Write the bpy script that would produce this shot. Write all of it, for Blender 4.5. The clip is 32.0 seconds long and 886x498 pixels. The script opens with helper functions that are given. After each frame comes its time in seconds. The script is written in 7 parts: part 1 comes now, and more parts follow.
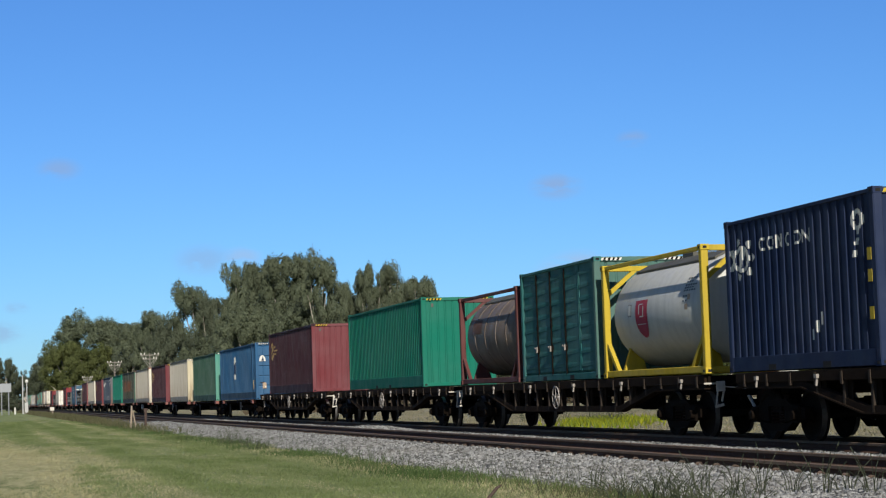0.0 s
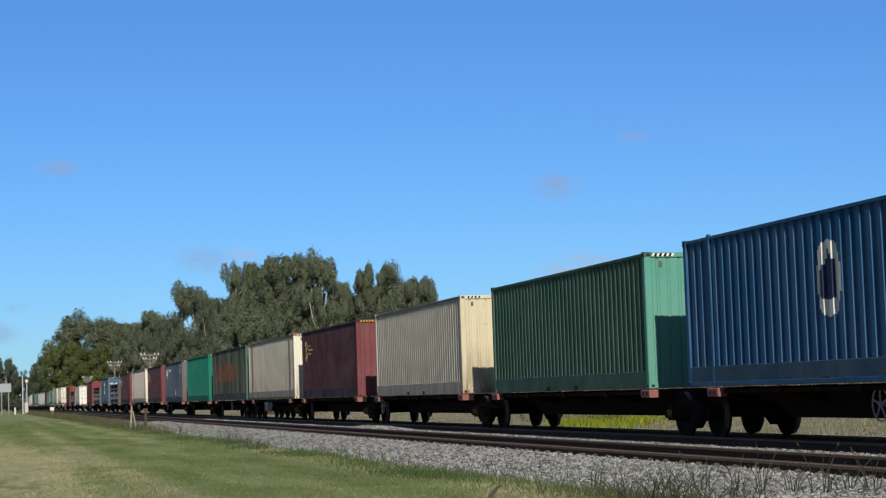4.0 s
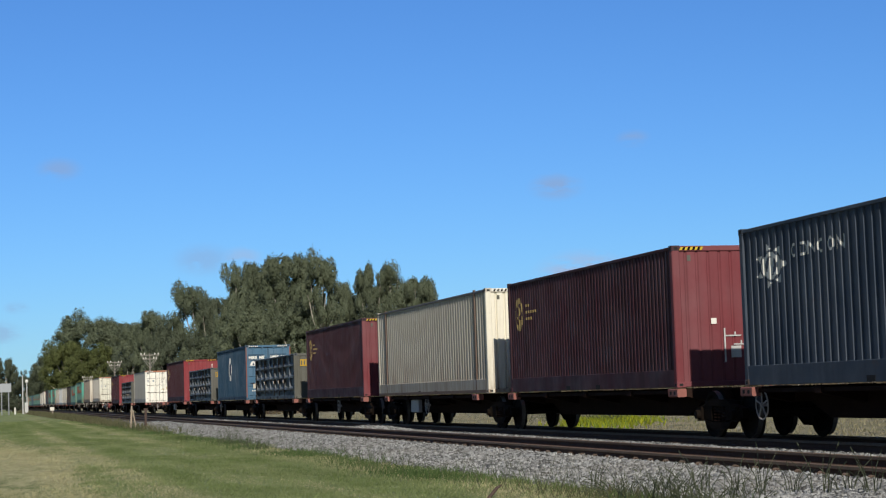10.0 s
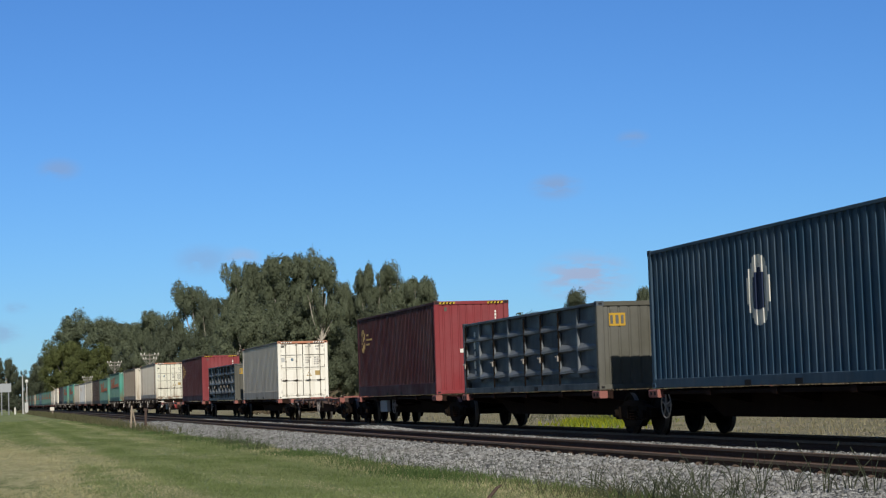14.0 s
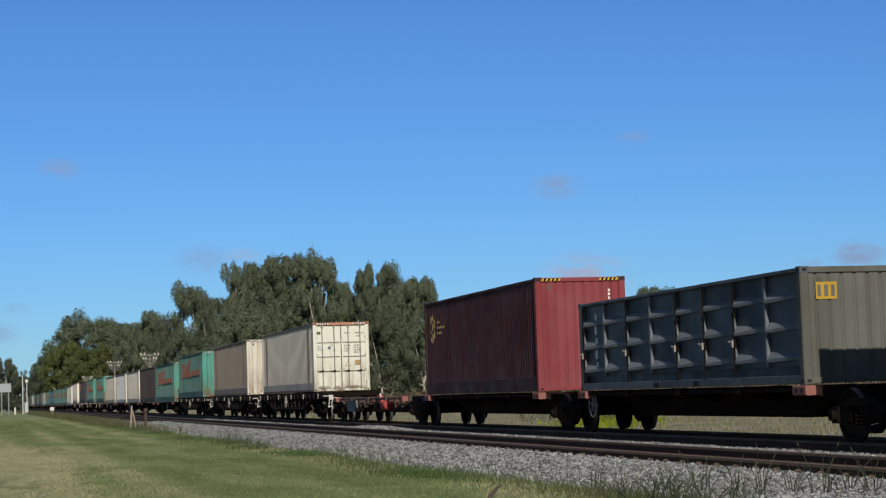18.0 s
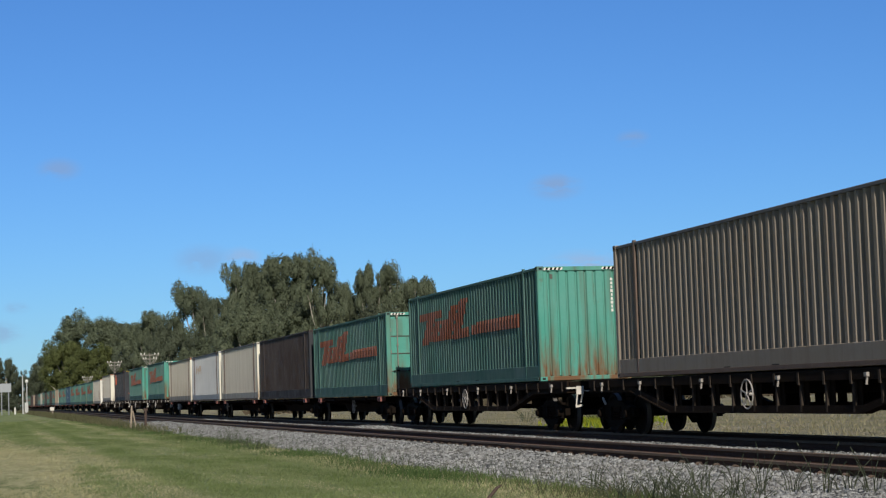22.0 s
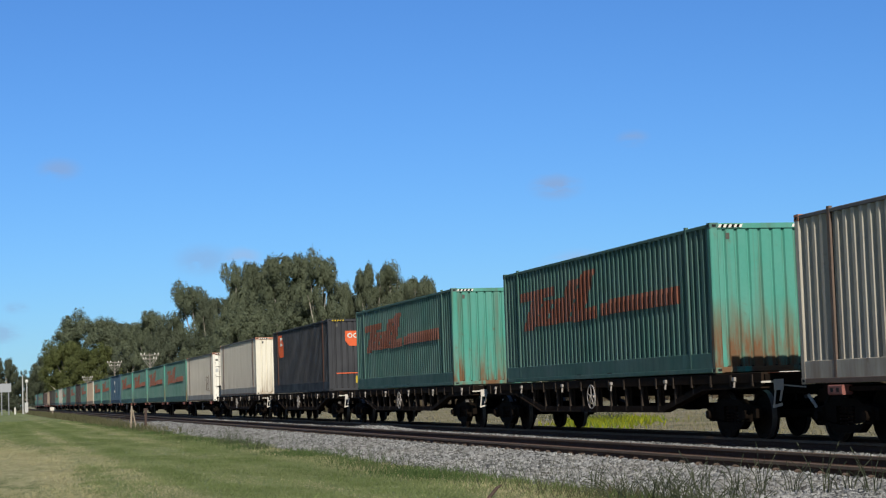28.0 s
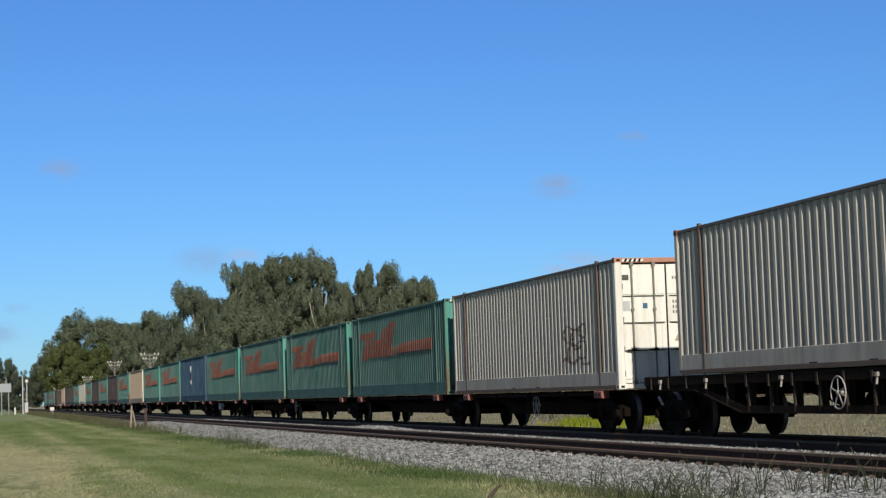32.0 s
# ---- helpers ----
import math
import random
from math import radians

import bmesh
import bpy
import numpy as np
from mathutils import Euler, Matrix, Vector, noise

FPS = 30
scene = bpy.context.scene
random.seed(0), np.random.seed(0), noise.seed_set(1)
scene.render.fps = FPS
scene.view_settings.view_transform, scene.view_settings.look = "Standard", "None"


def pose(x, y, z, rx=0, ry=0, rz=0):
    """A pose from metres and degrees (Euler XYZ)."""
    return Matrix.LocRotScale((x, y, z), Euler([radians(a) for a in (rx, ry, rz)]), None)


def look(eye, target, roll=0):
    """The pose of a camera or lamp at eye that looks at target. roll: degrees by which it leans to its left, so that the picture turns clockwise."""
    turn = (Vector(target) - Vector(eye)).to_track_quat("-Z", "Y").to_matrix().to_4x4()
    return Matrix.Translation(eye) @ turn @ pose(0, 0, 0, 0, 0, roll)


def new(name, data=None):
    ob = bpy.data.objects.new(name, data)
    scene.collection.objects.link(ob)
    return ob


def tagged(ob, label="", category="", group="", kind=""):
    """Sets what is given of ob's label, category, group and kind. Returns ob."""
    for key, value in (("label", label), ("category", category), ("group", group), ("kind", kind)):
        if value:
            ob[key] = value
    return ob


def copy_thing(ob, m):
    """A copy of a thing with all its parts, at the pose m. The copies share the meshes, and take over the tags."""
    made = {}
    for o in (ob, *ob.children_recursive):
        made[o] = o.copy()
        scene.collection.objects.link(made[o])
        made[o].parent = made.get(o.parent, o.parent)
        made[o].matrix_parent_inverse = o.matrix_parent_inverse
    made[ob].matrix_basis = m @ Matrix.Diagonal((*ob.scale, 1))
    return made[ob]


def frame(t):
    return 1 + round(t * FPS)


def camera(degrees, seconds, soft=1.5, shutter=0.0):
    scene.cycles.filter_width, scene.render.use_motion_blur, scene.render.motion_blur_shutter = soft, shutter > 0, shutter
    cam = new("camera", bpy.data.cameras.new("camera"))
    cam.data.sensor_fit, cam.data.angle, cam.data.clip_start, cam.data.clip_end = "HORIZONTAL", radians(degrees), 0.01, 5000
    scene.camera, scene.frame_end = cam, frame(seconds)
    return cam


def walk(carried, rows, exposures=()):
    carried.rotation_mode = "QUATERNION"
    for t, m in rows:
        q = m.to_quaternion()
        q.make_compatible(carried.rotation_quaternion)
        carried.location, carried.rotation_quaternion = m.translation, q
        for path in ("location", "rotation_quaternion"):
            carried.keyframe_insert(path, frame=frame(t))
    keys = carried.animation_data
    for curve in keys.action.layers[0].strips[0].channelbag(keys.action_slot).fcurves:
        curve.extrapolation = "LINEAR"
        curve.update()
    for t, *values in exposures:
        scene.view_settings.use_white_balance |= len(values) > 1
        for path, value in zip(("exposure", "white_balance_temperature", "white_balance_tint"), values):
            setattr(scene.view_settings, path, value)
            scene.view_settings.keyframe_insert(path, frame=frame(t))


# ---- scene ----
CAM_Z = 1.65
cam = camera(27.19, 32.0, soft=1.25)
CAM_POSE = pose(0, 0, CAM_Z, 90 + 4.455, 0, -14.235) @ pose(0, 0, 0, 0, 0, -1.913)
walk(cam, [(0.0, CAM_POSE), (32.0, CAM_POSE)], [(0.0, 0.08), (1.5, 0.0), (12.0, 0.0), (14.0, -0.1), (18.0, -0.17), (20.0, -0.18), (22.0, -0.1), (24.0, 0.0), (32.0, 0.0)])

# ---- light: morning sun from behind the camera, almost along the line ----
TO_SUN = Vector((-0.09, -1.0, 0.615)).normalized()
world = bpy.data.worlds.new("sky")
scene.world = world
world.use_nodes = True
wn = world.node_tree
wn.nodes.clear()
sky = wn.nodes.new("ShaderNodeTexSky")
sky.sky_type = "NISHITA"
sky.sun_disc = False
sky.sun_elevation = math.asin(TO_SUN.z)
sky.sun_rotation = math.atan2(TO_SUN.x, TO_SUN.y)
sky.altitude = 50
sky.air_density = 1.0
sky.dust_density = 0.1
sky.ozone_density = 4.0
bg = wn.nodes.new("ShaderNodeBackground")
bg.inputs["Strength"].default_value = 0.083
wo = wn.nodes.new("ShaderNodeOutputWorld")
# deep clear blue opposite the sun, paler and warmer round to the sun's side
way = wn.nodes.new("ShaderNodeTexCoord")
away = wn.nodes.new("ShaderNodeVectorMath")
away.operation = "DOT_PRODUCT"
away.inputs[1].default_value = Vector((0.25, 0.96, 0.10)).normalized()
wn.links.new(way.outputs["Generated"], away.inputs[0])
turn = wn.nodes.new("ShaderNodeMapRange")
turn.interpolation_type = "SMOOTHSTEP"
turn.inputs["From Min"].default_value = 0.15
turn.inputs["From Max"].default_value = 0.95
wn.links.new(away.outputs["Value"], turn.inputs[0])
hue = wn.nodes.new("ShaderNodeMix")
hue.data_type = "RGBA"
hue.inputs[6].default_value = (0.60, 0.66, 0.76, 1)
hue.inputs[7].default_value = (0.475, 0.815, 1.275, 1)
wn.links.new(turn.outputs[0], hue.inputs[0])
tint = wn.nodes.new("ShaderNodeMix")
tint.data_type, tint.blend_type = "RGBA", "MULTIPLY"
tint.inputs[0].default_value = 1.0
wn.links.new(hue.outputs[2], tint.inputs[7])
wn.links.new(sky.outputs[0], tint.inputs[6])
# a few thin small clouds: way to each, its half width in degrees, its density
GREY_CLOUD, PALE_CLOUD = (3.3, 4.6, 7.3, 1), (4.6, 5.7, 8.2, 1)
CLOUDS = [((0.0418, 0.9913, 0.1252), 0.85, 0.55, GREY_CLOUD), ((0.3440, 0.9294, 0.1335), 0.65, 0.5, GREY_CLOUD), ((0.3049, 0.9461, 0.1095), 1.05, 0.65, GREY_CLOUD), ((0.3190, 0.9459, 0.0599), 1.9, 0.95, PALE_CLOUD),
          ((0.4537, 0.8888, 0.0657), 1.15, 0.95, GREY_CLOUD), ((0.4298, 0.9008, 0.0618), 0.6, 0.7, GREY_CLOUD), ((0.4184, 0.9075, 0.0367), 0.9, 0.7, PALE_CLOUD), ((0.1173, 0.9902, 0.0755), 1.2, 0.4, GREY_CLOUD), ((0.1384, 0.9874, 0.0766), 0.8, 0.45, PALE_CLOUD),
          ((0.0188, 0.9985, 0.052), 0.5, 0.35, GREY_CLOUD), ((0.0100, 0.9991, 0.0386), 0.9, 0.45, GREY_CLOUD), ((0.445, 0.8945, 0.0475), 1.6, 0.35, GREY_CLOUD)]
puff = wn.nodes.new("ShaderNodeTexNoise")
stretch = wn.nodes.new("ShaderNodeMapping")
stretch.inputs["Scale"].default_value = (60, 60, 190)
wn.links.new(way.outputs["Generated"], stretch.inputs[0])
wn.links.new(stretch.outputs[0], puff.inputs["Vector"])
puff.inputs["Scale"].default_value = 1.0
puff.inputs["Detail"].default_value = 5.0
wisp = wn.nodes.new("ShaderNodeMapRange")
wisp.inputs["From Min"].default_value = 0.34
wisp.inputs["From Max"].default_value = 0.54
wn.links.new(puff.outputs[0], wisp.inputs[0])
air = tint.outputs[2]
for d, wide, dense, glow in CLOUDS:
    sub = wn.nodes.new("ShaderNodeVectorMath")
    sub.operation = "SUBTRACT"
    sub.inputs[1].default_value = d
    wn.links.new(way.outputs["Generated"], sub.inputs[0])
    squash = wn.nodes.new("ShaderNodeVectorMath")
    squash.operation = "MULTIPLY"
    squash.inputs[1].default_value = (1, 1, 1.9)
    wn.links.new(sub.outputs[0], squash.inputs[0])
    dist = wn.nodes.new("ShaderNodeVectorMath")
    dist.operation = "LENGTH"
    wn.links.new(squash.outputs[0], dist.inputs[0])
    near = wn.nodes.new("ShaderNodeMapRange")
    near.interpolation_type = "SMOOTHSTEP"
    near.inputs["From Min"].default_value = radians(wide)
    near.inputs["From Max"].default_value = radians(wide) * 0.15
    near.inputs["To Max"].default_value = dense
    wn.links.new(dist.outputs["Value"], near.inputs[0])
    dens = wn.nodes.new("ShaderNodeMath")
    dens.operation = "MULTIPLY"
    wn.links.new(near.outputs[0], dens.inputs[0])
    wn.links.new(wisp.outputs[0], dens.inputs[1])
    veil = wn.nodes.new("ShaderNodeMix")
    veil.data_type = "RGBA"
    wn.links.new(dens.outputs[0], veil.inputs[0])
    wn.links.new(air, veil.inputs[6])
    veil.inputs[7].default_value = glow
    air = veil.outputs[2]
wn.links.new(air, bg.inputs[0])
wn.links.new(bg.outputs[0], wo.inputs[0])
sun = new("sun", bpy.data.lights.new("sun", "SUN"))
sun.data.energy = 5.0
sun.data.angle = radians(0.53)
sun.data.color = (1.0, 0.95, 0.86)
sun.matrix_world = look(TO_SUN * 200, (0, 0, 0))


# ---- materials ----
class Nodes:
    """A small builder for node materials."""

    def __init__(self, name):
        self.mat = bpy.data.materials.new(name)
        self.mat.use_nodes = True
        self.t = self.mat.node_tree
        self.t.nodes.clear()
        self.out = self.t.nodes.new("ShaderNodeOutputMaterial")
        self.bsdf = self.t.nodes.new("ShaderNodeBsdfPrincipled")
        self.t.links.new(self.bsdf.outputs[0], self.out.inputs[0])

    def put(self, socket, value):
        if isinstance(value, bpy.types.NodeSocket):
            self.t.links.new(value, socket)
        elif isinstance(value, tuple) and len(value) == 3 and socket.type == "RGBA":
            socket.default_value = (*value, 1)
        else:
            socket.default_value = value

    def coords(self, scale=(1, 1, 1), random_shift=True, space="Object"):
        tc = self.t.nodes.new("ShaderNodeTexCoord")
        mp = self.t.nodes.new("ShaderNodeMapping")
        mp.inputs["Scale"].default_value = scale
        self.t.links.new(tc.outputs[space], mp.inputs[0])
        if random_shift:
            info = self.t.nodes.new("ShaderNodeObjectInfo")
            mul = self.t.nodes.new("ShaderNodeMath")
            mul.operation = "MULTIPLY"
            mul.inputs[1].default_value = 37.0
            self.t.links.new(info.outputs["Random"], mul.inputs[0])
            self.t.links.new(mul.outputs[0], mp.inputs["Location"])
        return mp.outputs[0]

    def noise(self, vec, scale, detail=3.0, rough=0.55, low=0.35, high=0.65):
        n = self.t.nodes.new("ShaderNodeTexNoise")
        n.inputs["Scale"].default_value = scale
        n.inputs["Detail"].default_value = detail
        n.inputs["Roughness"].default_value = rough
        self.t.links.new(vec, n.inputs["Vector"])
        r = self.t.nodes.new("ShaderNodeMapRange")
        r.inputs["From Min"].default_value = low
        r.inputs["From Max"].default_value = high
        self.t.links.new(n.outputs[0], r.inputs[0])
        return r.outputs[0]

    def mix(self, fac, a, b, blend="MIX"):
        m = self.t.nodes.new("ShaderNodeMix")
        m.data_type = "RGBA"
        m.blend_type = blend
        self.put(m.inputs[0], fac)
        self.put(m.inputs[6], a)
        self.put(m.inputs[7], b)
        return m.outputs[2]

    def math(self, op, a, b=0.0):
        m = self.t.nodes.new("ShaderNodeMath")
        m.operation = op
        self.put(m.inputs[0], a)
        self.put(m.inputs[1], b)
        return m.outputs[0]

    def bump(self, height, strength, distance):
        b = self.t.nodes.new("ShaderNodeBump")
        b.inputs["Strength"].default_value = strength
        b.inputs["Distance"].default_value = distance
        self.t.links.new(height, b.inputs["Height"])
        self.t.links.new(b.outputs[0], self.bsdf.inputs["Normal"])

    def done(self, color, rough=0.6, metal=0.0, spec=0.4):
        self.put(self.bsdf.inputs["Base Color"], color)
        self.put(self.bsdf.inputs["Roughness"], rough)
        self.put(self.bsdf.inputs["Metallic"], metal)
        self.put(self.bsdf.inputs["Specular IOR Level"], spec)
        return self.mat


def shade(c, k):
    return tuple(min(1.0, v * k) for v in c)


def paint(name, color, rust=0.35, fade=0.3, grime=0.35, rough=0.6, streaks=None, low=0.45, foot=0.0):
    """Weathered enamel on steel: faded patches, dirt streaks running down, rust specks."""
    n = Nodes(name)
    v = n.coords()
    streak = n.coords((5.0, 5.0, 0.3))
    pale = tuple(0.6 * c + 0.4 * (0.35 + 0.3 * sum(color) / 3) for c in color)
    c1 = n.mix(n.math("MULTIPLY", n.noise(v, 0.55, 4), fade), color, pale)
    c2 = n.mix(n.math("MULTIPLY", n.noise(streak, 1.0, 4, low=low, high=low + 0.33), grime), c1, streaks or shade(tuple(0.5 * c + 0.02 for c in color), 0.7))
    c3 = n.mix(n.math("MULTIPLY", n.noise(v, 2.6, 6, 0.7, low=0.62, high=0.74), rust), c2, (0.13, 0.06, 0.03))
    if foot:
        # rust runs that creep up from the bottom seam
        sep = n.t.nodes.new("ShaderNodeSeparateXYZ")
        n.t.links.new(n.coords(random_shift=False), sep.inputs[0])
        rise = n.t.nodes.new("ShaderNodeMapRange")
        rise.inputs["From Min"].default_value = 1.5
        rise.inputs["From Max"].default_value = 0.1
        n.t.links.new(sep.outputs[2], rise.inputs[0])
        runs = n.math("MULTIPLY", n.noise(n.coords((2.2, 2.2, 0.35)), 1.0, 5, 0.65, low=0.40, high=0.62), rise.outputs[0])
        c3 = n.mix(n.math("MULTIPLY", runs, foot), c3, (0.15, 0.075, 0.036))
    c4 = n.mix(n.math("MULTIPLY", n.noise(v, 14.0, 3), 0.10), c3, shade(color, 0.6))
    n.bump(n.noise(v, 9.0, 3), 0.12, 0.01)
    return n.done(c4, n.mix(n.noise(v, 1.5), (rough,) * 3, (min(1, rough + 0.25),) * 3), 0.0, 0.16)


def plain(name, color, rough=0.7, metal=0.0, vary=0.3, scale=3.0, bump=0.15, spec=0.35):
    n = Nodes(name)
    v = n.coords()
    c = n.mix(n.math("MULTIPLY", n.noise(v, scale, 5), vary), color, shade(color, 0.5))
    c = n.mix(n.math("MULTIPLY", n.noise(v, scale * 9, 3), vary * 0.6), c, shade(color, 1.5))
    n.bump(n.noise(v, scale * 7, 4), bump, 0.02)
    return n.done(c, rough, metal, spec)


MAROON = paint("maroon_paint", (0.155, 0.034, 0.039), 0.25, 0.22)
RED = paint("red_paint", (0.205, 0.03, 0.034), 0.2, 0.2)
# sides of maroon and red containers: grime plus shade painted into the colour
SHADED_GRIMY_MAROON = paint("shaded_grimy_maroon_paint", (0.062, 0.021, 0.027), 0.5, 0.15, 0.85, streaks=(0.036, 0.02, 0.023), low=0.38)
SHADED_GRIMY_RED = paint("shaded_grimy_red_paint", (0.058, 0.017, 0.02), 0.45, 0.15, 0.8, streaks=(0.03, 0.015, 0.015), low=0.40)
GREEN = paint("bright_green_paint", (0.005, 0.148, 0.095), 0.12, 0.12, 0.3)
DEEP_GREEN = paint("deep_green_paint", (0.042, 0.1, 0.064), 0.3, 0.25, 0.4)
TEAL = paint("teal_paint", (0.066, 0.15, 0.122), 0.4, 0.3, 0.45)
DARK_TEAL = paint("dark_teal_paint", (0.02, 0.128, 0.118), 0.45, 0.3, 0.45)
MINT = paint("mint_paint", (0.07, 0.27, 0.2), 0.35, 0.35, 0.35, streaks=(0.16, 0.15, 0.09))
BLUE = paint("blue_paint", (0.022, 0.095, 0.2), 0.25, 0.2)
SLATE_BLUE = paint("slate_blue_paint", (0.045, 0.06, 0.084), 0.3, 0.3)
FADED_BLUE = paint("faded_blue_paint", (0.05, 0.118, 0.185), 0.3, 0.3, 0.4)
RUSTED_BLUE = paint("rusted_blue_paint", (0.115, 0.115, 0.125), 0.8, 0.2, 0.9, streaks=(0.14, 0.065, 0.03), low=0.46, foot=0.9)
DULL_BLUE = paint("dull_blue_paint", (0.024, 0.063, 0.105), 0.35, 0.3)
NAVY = paint("navy_paint", (0.012, 0.023, 0.062), 0.12, 0.12)
# white for container sides, darker than the ends: side shade is in it
SHADED_WHITE = paint("shaded_white_paint", (0.50, 0.465, 0.395), 0.4, 0.1, 0.35, streaks=(0.24, 0.19, 0.13), foot=0.3)
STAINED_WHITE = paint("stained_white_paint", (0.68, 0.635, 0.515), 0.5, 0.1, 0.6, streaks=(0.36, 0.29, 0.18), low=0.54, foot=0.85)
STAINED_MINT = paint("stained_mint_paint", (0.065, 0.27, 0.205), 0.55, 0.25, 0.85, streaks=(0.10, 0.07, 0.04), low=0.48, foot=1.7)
RUST_SMEAR = paint("rust_smear", (0.105, 0.05, 0.033), 0.6, 0.2, 0.8)
# paler gate paint: sunlight on ledges and uprights is put into the colour
LIT_GATE_EDGE = paint("lit_gate_edge_paint", (0.125, 0.14, 0.152), 0.3, 0.4, 0.35, 0.5)
DECK_RUST = paint("rusty_deck_paint", (0.068, 0.036, 0.028), 0.6, 0.3, 0.6)
# cream for sides: darkened against CREAM_END to hold the side's shade
CREAM = paint("cream_paint", (0.47, 0.43, 0.35), 0.4, 0.15, 0.4, streaks=(0.22, 0.17, 0.12), foot=0.5)
CREAM_END = paint("cream_end_paint", (0.56, 0.49, 0.33), 0.45, 0.12, 0.5, streaks=(0.27, 0.19, 0.10), low=0.5, foot=0.9)
GRIMY_END = paint("grimy_end_paint", (0.58, 0.53, 0.43), 0.5, 0.12, 0.85, streaks=(0.24, 0.17, 0.11), low=0.47, foot=1.0)
RED_LEAD = paint("red_lead_paint", (0.36, 0.055, 0.045), 0.2, 0.2, 0.35)
TAN = paint("tan_paint", (0.4, 0.3, 0.21), 0.4, 0.2, 0.4)
SILVER = paint("pale_grey_paint", (0.45, 0.455, 0.45), 0.25, 0.15, 0.3)
WARM_GREY = paint("warm_grey_paint", (0.27, 0.225, 0.175), 0.4, 0.2, 0.5, streaks=(0.17, 0.11, 0.075))
GREY_PANEL = paint("blue_grey_paint", (0.05, 0.062, 0.075), 0.35, 0.4, 0.4, 0.45)
OLIVE_GREY = paint("olive_grey_paint", (0.085, 0.082, 0.064), 0.3, 0.3, 0.4)
BROWN = paint("dark_brown_paint", (0.048, 0.033, 0.027), 0.45, 0.2, 0.4)
SOOT_GREEN = paint("sooty_green_paint", (0.046, 0.047, 0.035), 0.9, 0.3, 0.6)
CHARCOAL = paint("charcoal_paint", (0.035, 0.036, 0.04), 0.15, 0.15, 0.3)
ORANGE_RUST = paint("faded_orange_paint", (0.185, 0.062, 0.034), 0.3, 0.25, 0.4)
ORANGE = paint("orange_paint", (0.62, 0.11, 0.035), 0.1, 0.1, 0.2)
YELLOW = paint("yellow_paint", (0.50, 0.36, 0.025), 0.3, 0.15, 0.45)
GOLD = paint("gold_paint", (0.36, 0.25, 0.09), 0.1, 0.2, 0.3)
OFF_WHITE = paint("off_white_paint", (0.66, 0.64, 0.57), 0.1, 0.1, 0.2)
TANK_WHITE = paint("tank_white_paint", (0.5, 0.5, 0.47), 0.15, 0.1, 0.3, 0.4)
TANK_BROWN = paint("tank_brown_paint", (0.15, 0.112, 0.085), 0.4, 0.3, 0.6, 0.5)
TANK_RED = paint("tank_frame_red_paint", (0.11, 0.034, 0.03), 0.3, 0.2, 0.4)
SIGN_RED = paint("sign_red_paint", (0.36, 0.035, 0.065), 0.05, 0.25, 0.25)
BLACK_STEEL = plain("black_steel", (0.01, 0.007, 0.005), 0.9, 0.0, 0.4, spec=0.05)
BROWN_STEEL = plain("brown_steel", (0.022, 0.0125, 0.0095), 0.9, 0.0, 0.5, spec=0.05)
RED_STEEL = plain("red_oxide_steel", (0.23, 0.085, 0.066), 0.7, 0.0, 0.4)
WHEEL_STEEL = plain("wheel_steel", (0.014, 0.0115, 0.0095), 0.85, 0.0, 0.4, spec=0.05)
TREAD = plain("polished_tread", (0.16, 0.15, 0.14), 0.55, 0.6, 0.3)
PALE_STEEL = plain("pale_grey_steel", (0.42, 0.42, 0.40), 0.6, 0.0, 0.35)
GREY_BOX = plain("light_grey_box_paint", (0.1, 0.1, 0.105), 0.6, 0.0, 0.25)
PALE_BOX = plain("pale_box_paint", (0.34, 0.33, 0.31), 0.6, 0.0, 0.25)
ROOF_STEEL = plain("roof_steel", (0.20, 0.19, 0.18), 0.6, 0.0, 0.4)
DARK_GAP = plain("dark_rubber", (0.012, 0.012, 0.012), 0.9)
RAIL_RUST = plain("rusted_rail", (0.075, 0.034, 0.018), 0.85, 0.0, 0.4, 5.0)
CLIP_RUST = plain("dark_rust", (0.10, 0.068, 0.05), 0.85, 0.0, 0.4, 5.0)
RAIL_TOP = plain("worn_rail_head", (0.15, 0.098, 0.062), 0.75, 0.0, 0.4, 5.0)
CONCRETE = plain("stained_concrete", (0.085, 0.058, 0.038), 0.9, 0.0, 0.4, 2.0, 0.4)
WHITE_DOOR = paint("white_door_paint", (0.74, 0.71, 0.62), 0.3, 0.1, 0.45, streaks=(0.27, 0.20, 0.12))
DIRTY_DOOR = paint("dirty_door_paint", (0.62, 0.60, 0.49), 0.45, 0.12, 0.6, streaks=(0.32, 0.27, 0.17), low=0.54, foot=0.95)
DULL_YELLOW = paint("dull_yellow_paint", (0.42, 0.25, 0.02), 0.1, 0.1, 0.3)
SALMON = paint("salmon_paint", (0.42, 0.19, 0.115), 0.3, 0.2, 0.3)
DUSTY_STEEL = plain("dusty_steel", (0.052, 0.04, 0.031), 0.9, 0.0, 0.4, spec=0.05)
GIRDER_STEEL = plain("girder_steel", (0.021, 0.014, 0.0095), 0.9, 0.0, 0.4, spec=0.05)
BRAKE_GREY = plain("brake_wheel_grey", (0.33, 0.30, 0.27), 0.7, 0.0, 0.35)
WEATHERED_WOOD = plain("weathered_wood", (0.30, 0.24, 0.18), 0.9, 0.0, 0.5, 4.0, 0.5)
DARK_WOOD = plain("dark_wood", (0.075, 0.05, 0.04), 0.9, 0.0, 0.5, 4.0, 0.5)
POLE_WOOD = plain("grey_pole_wood", (0.19, 0.17, 0.145), 0.9, 0.0, 0.4, 2.0, 0.4)
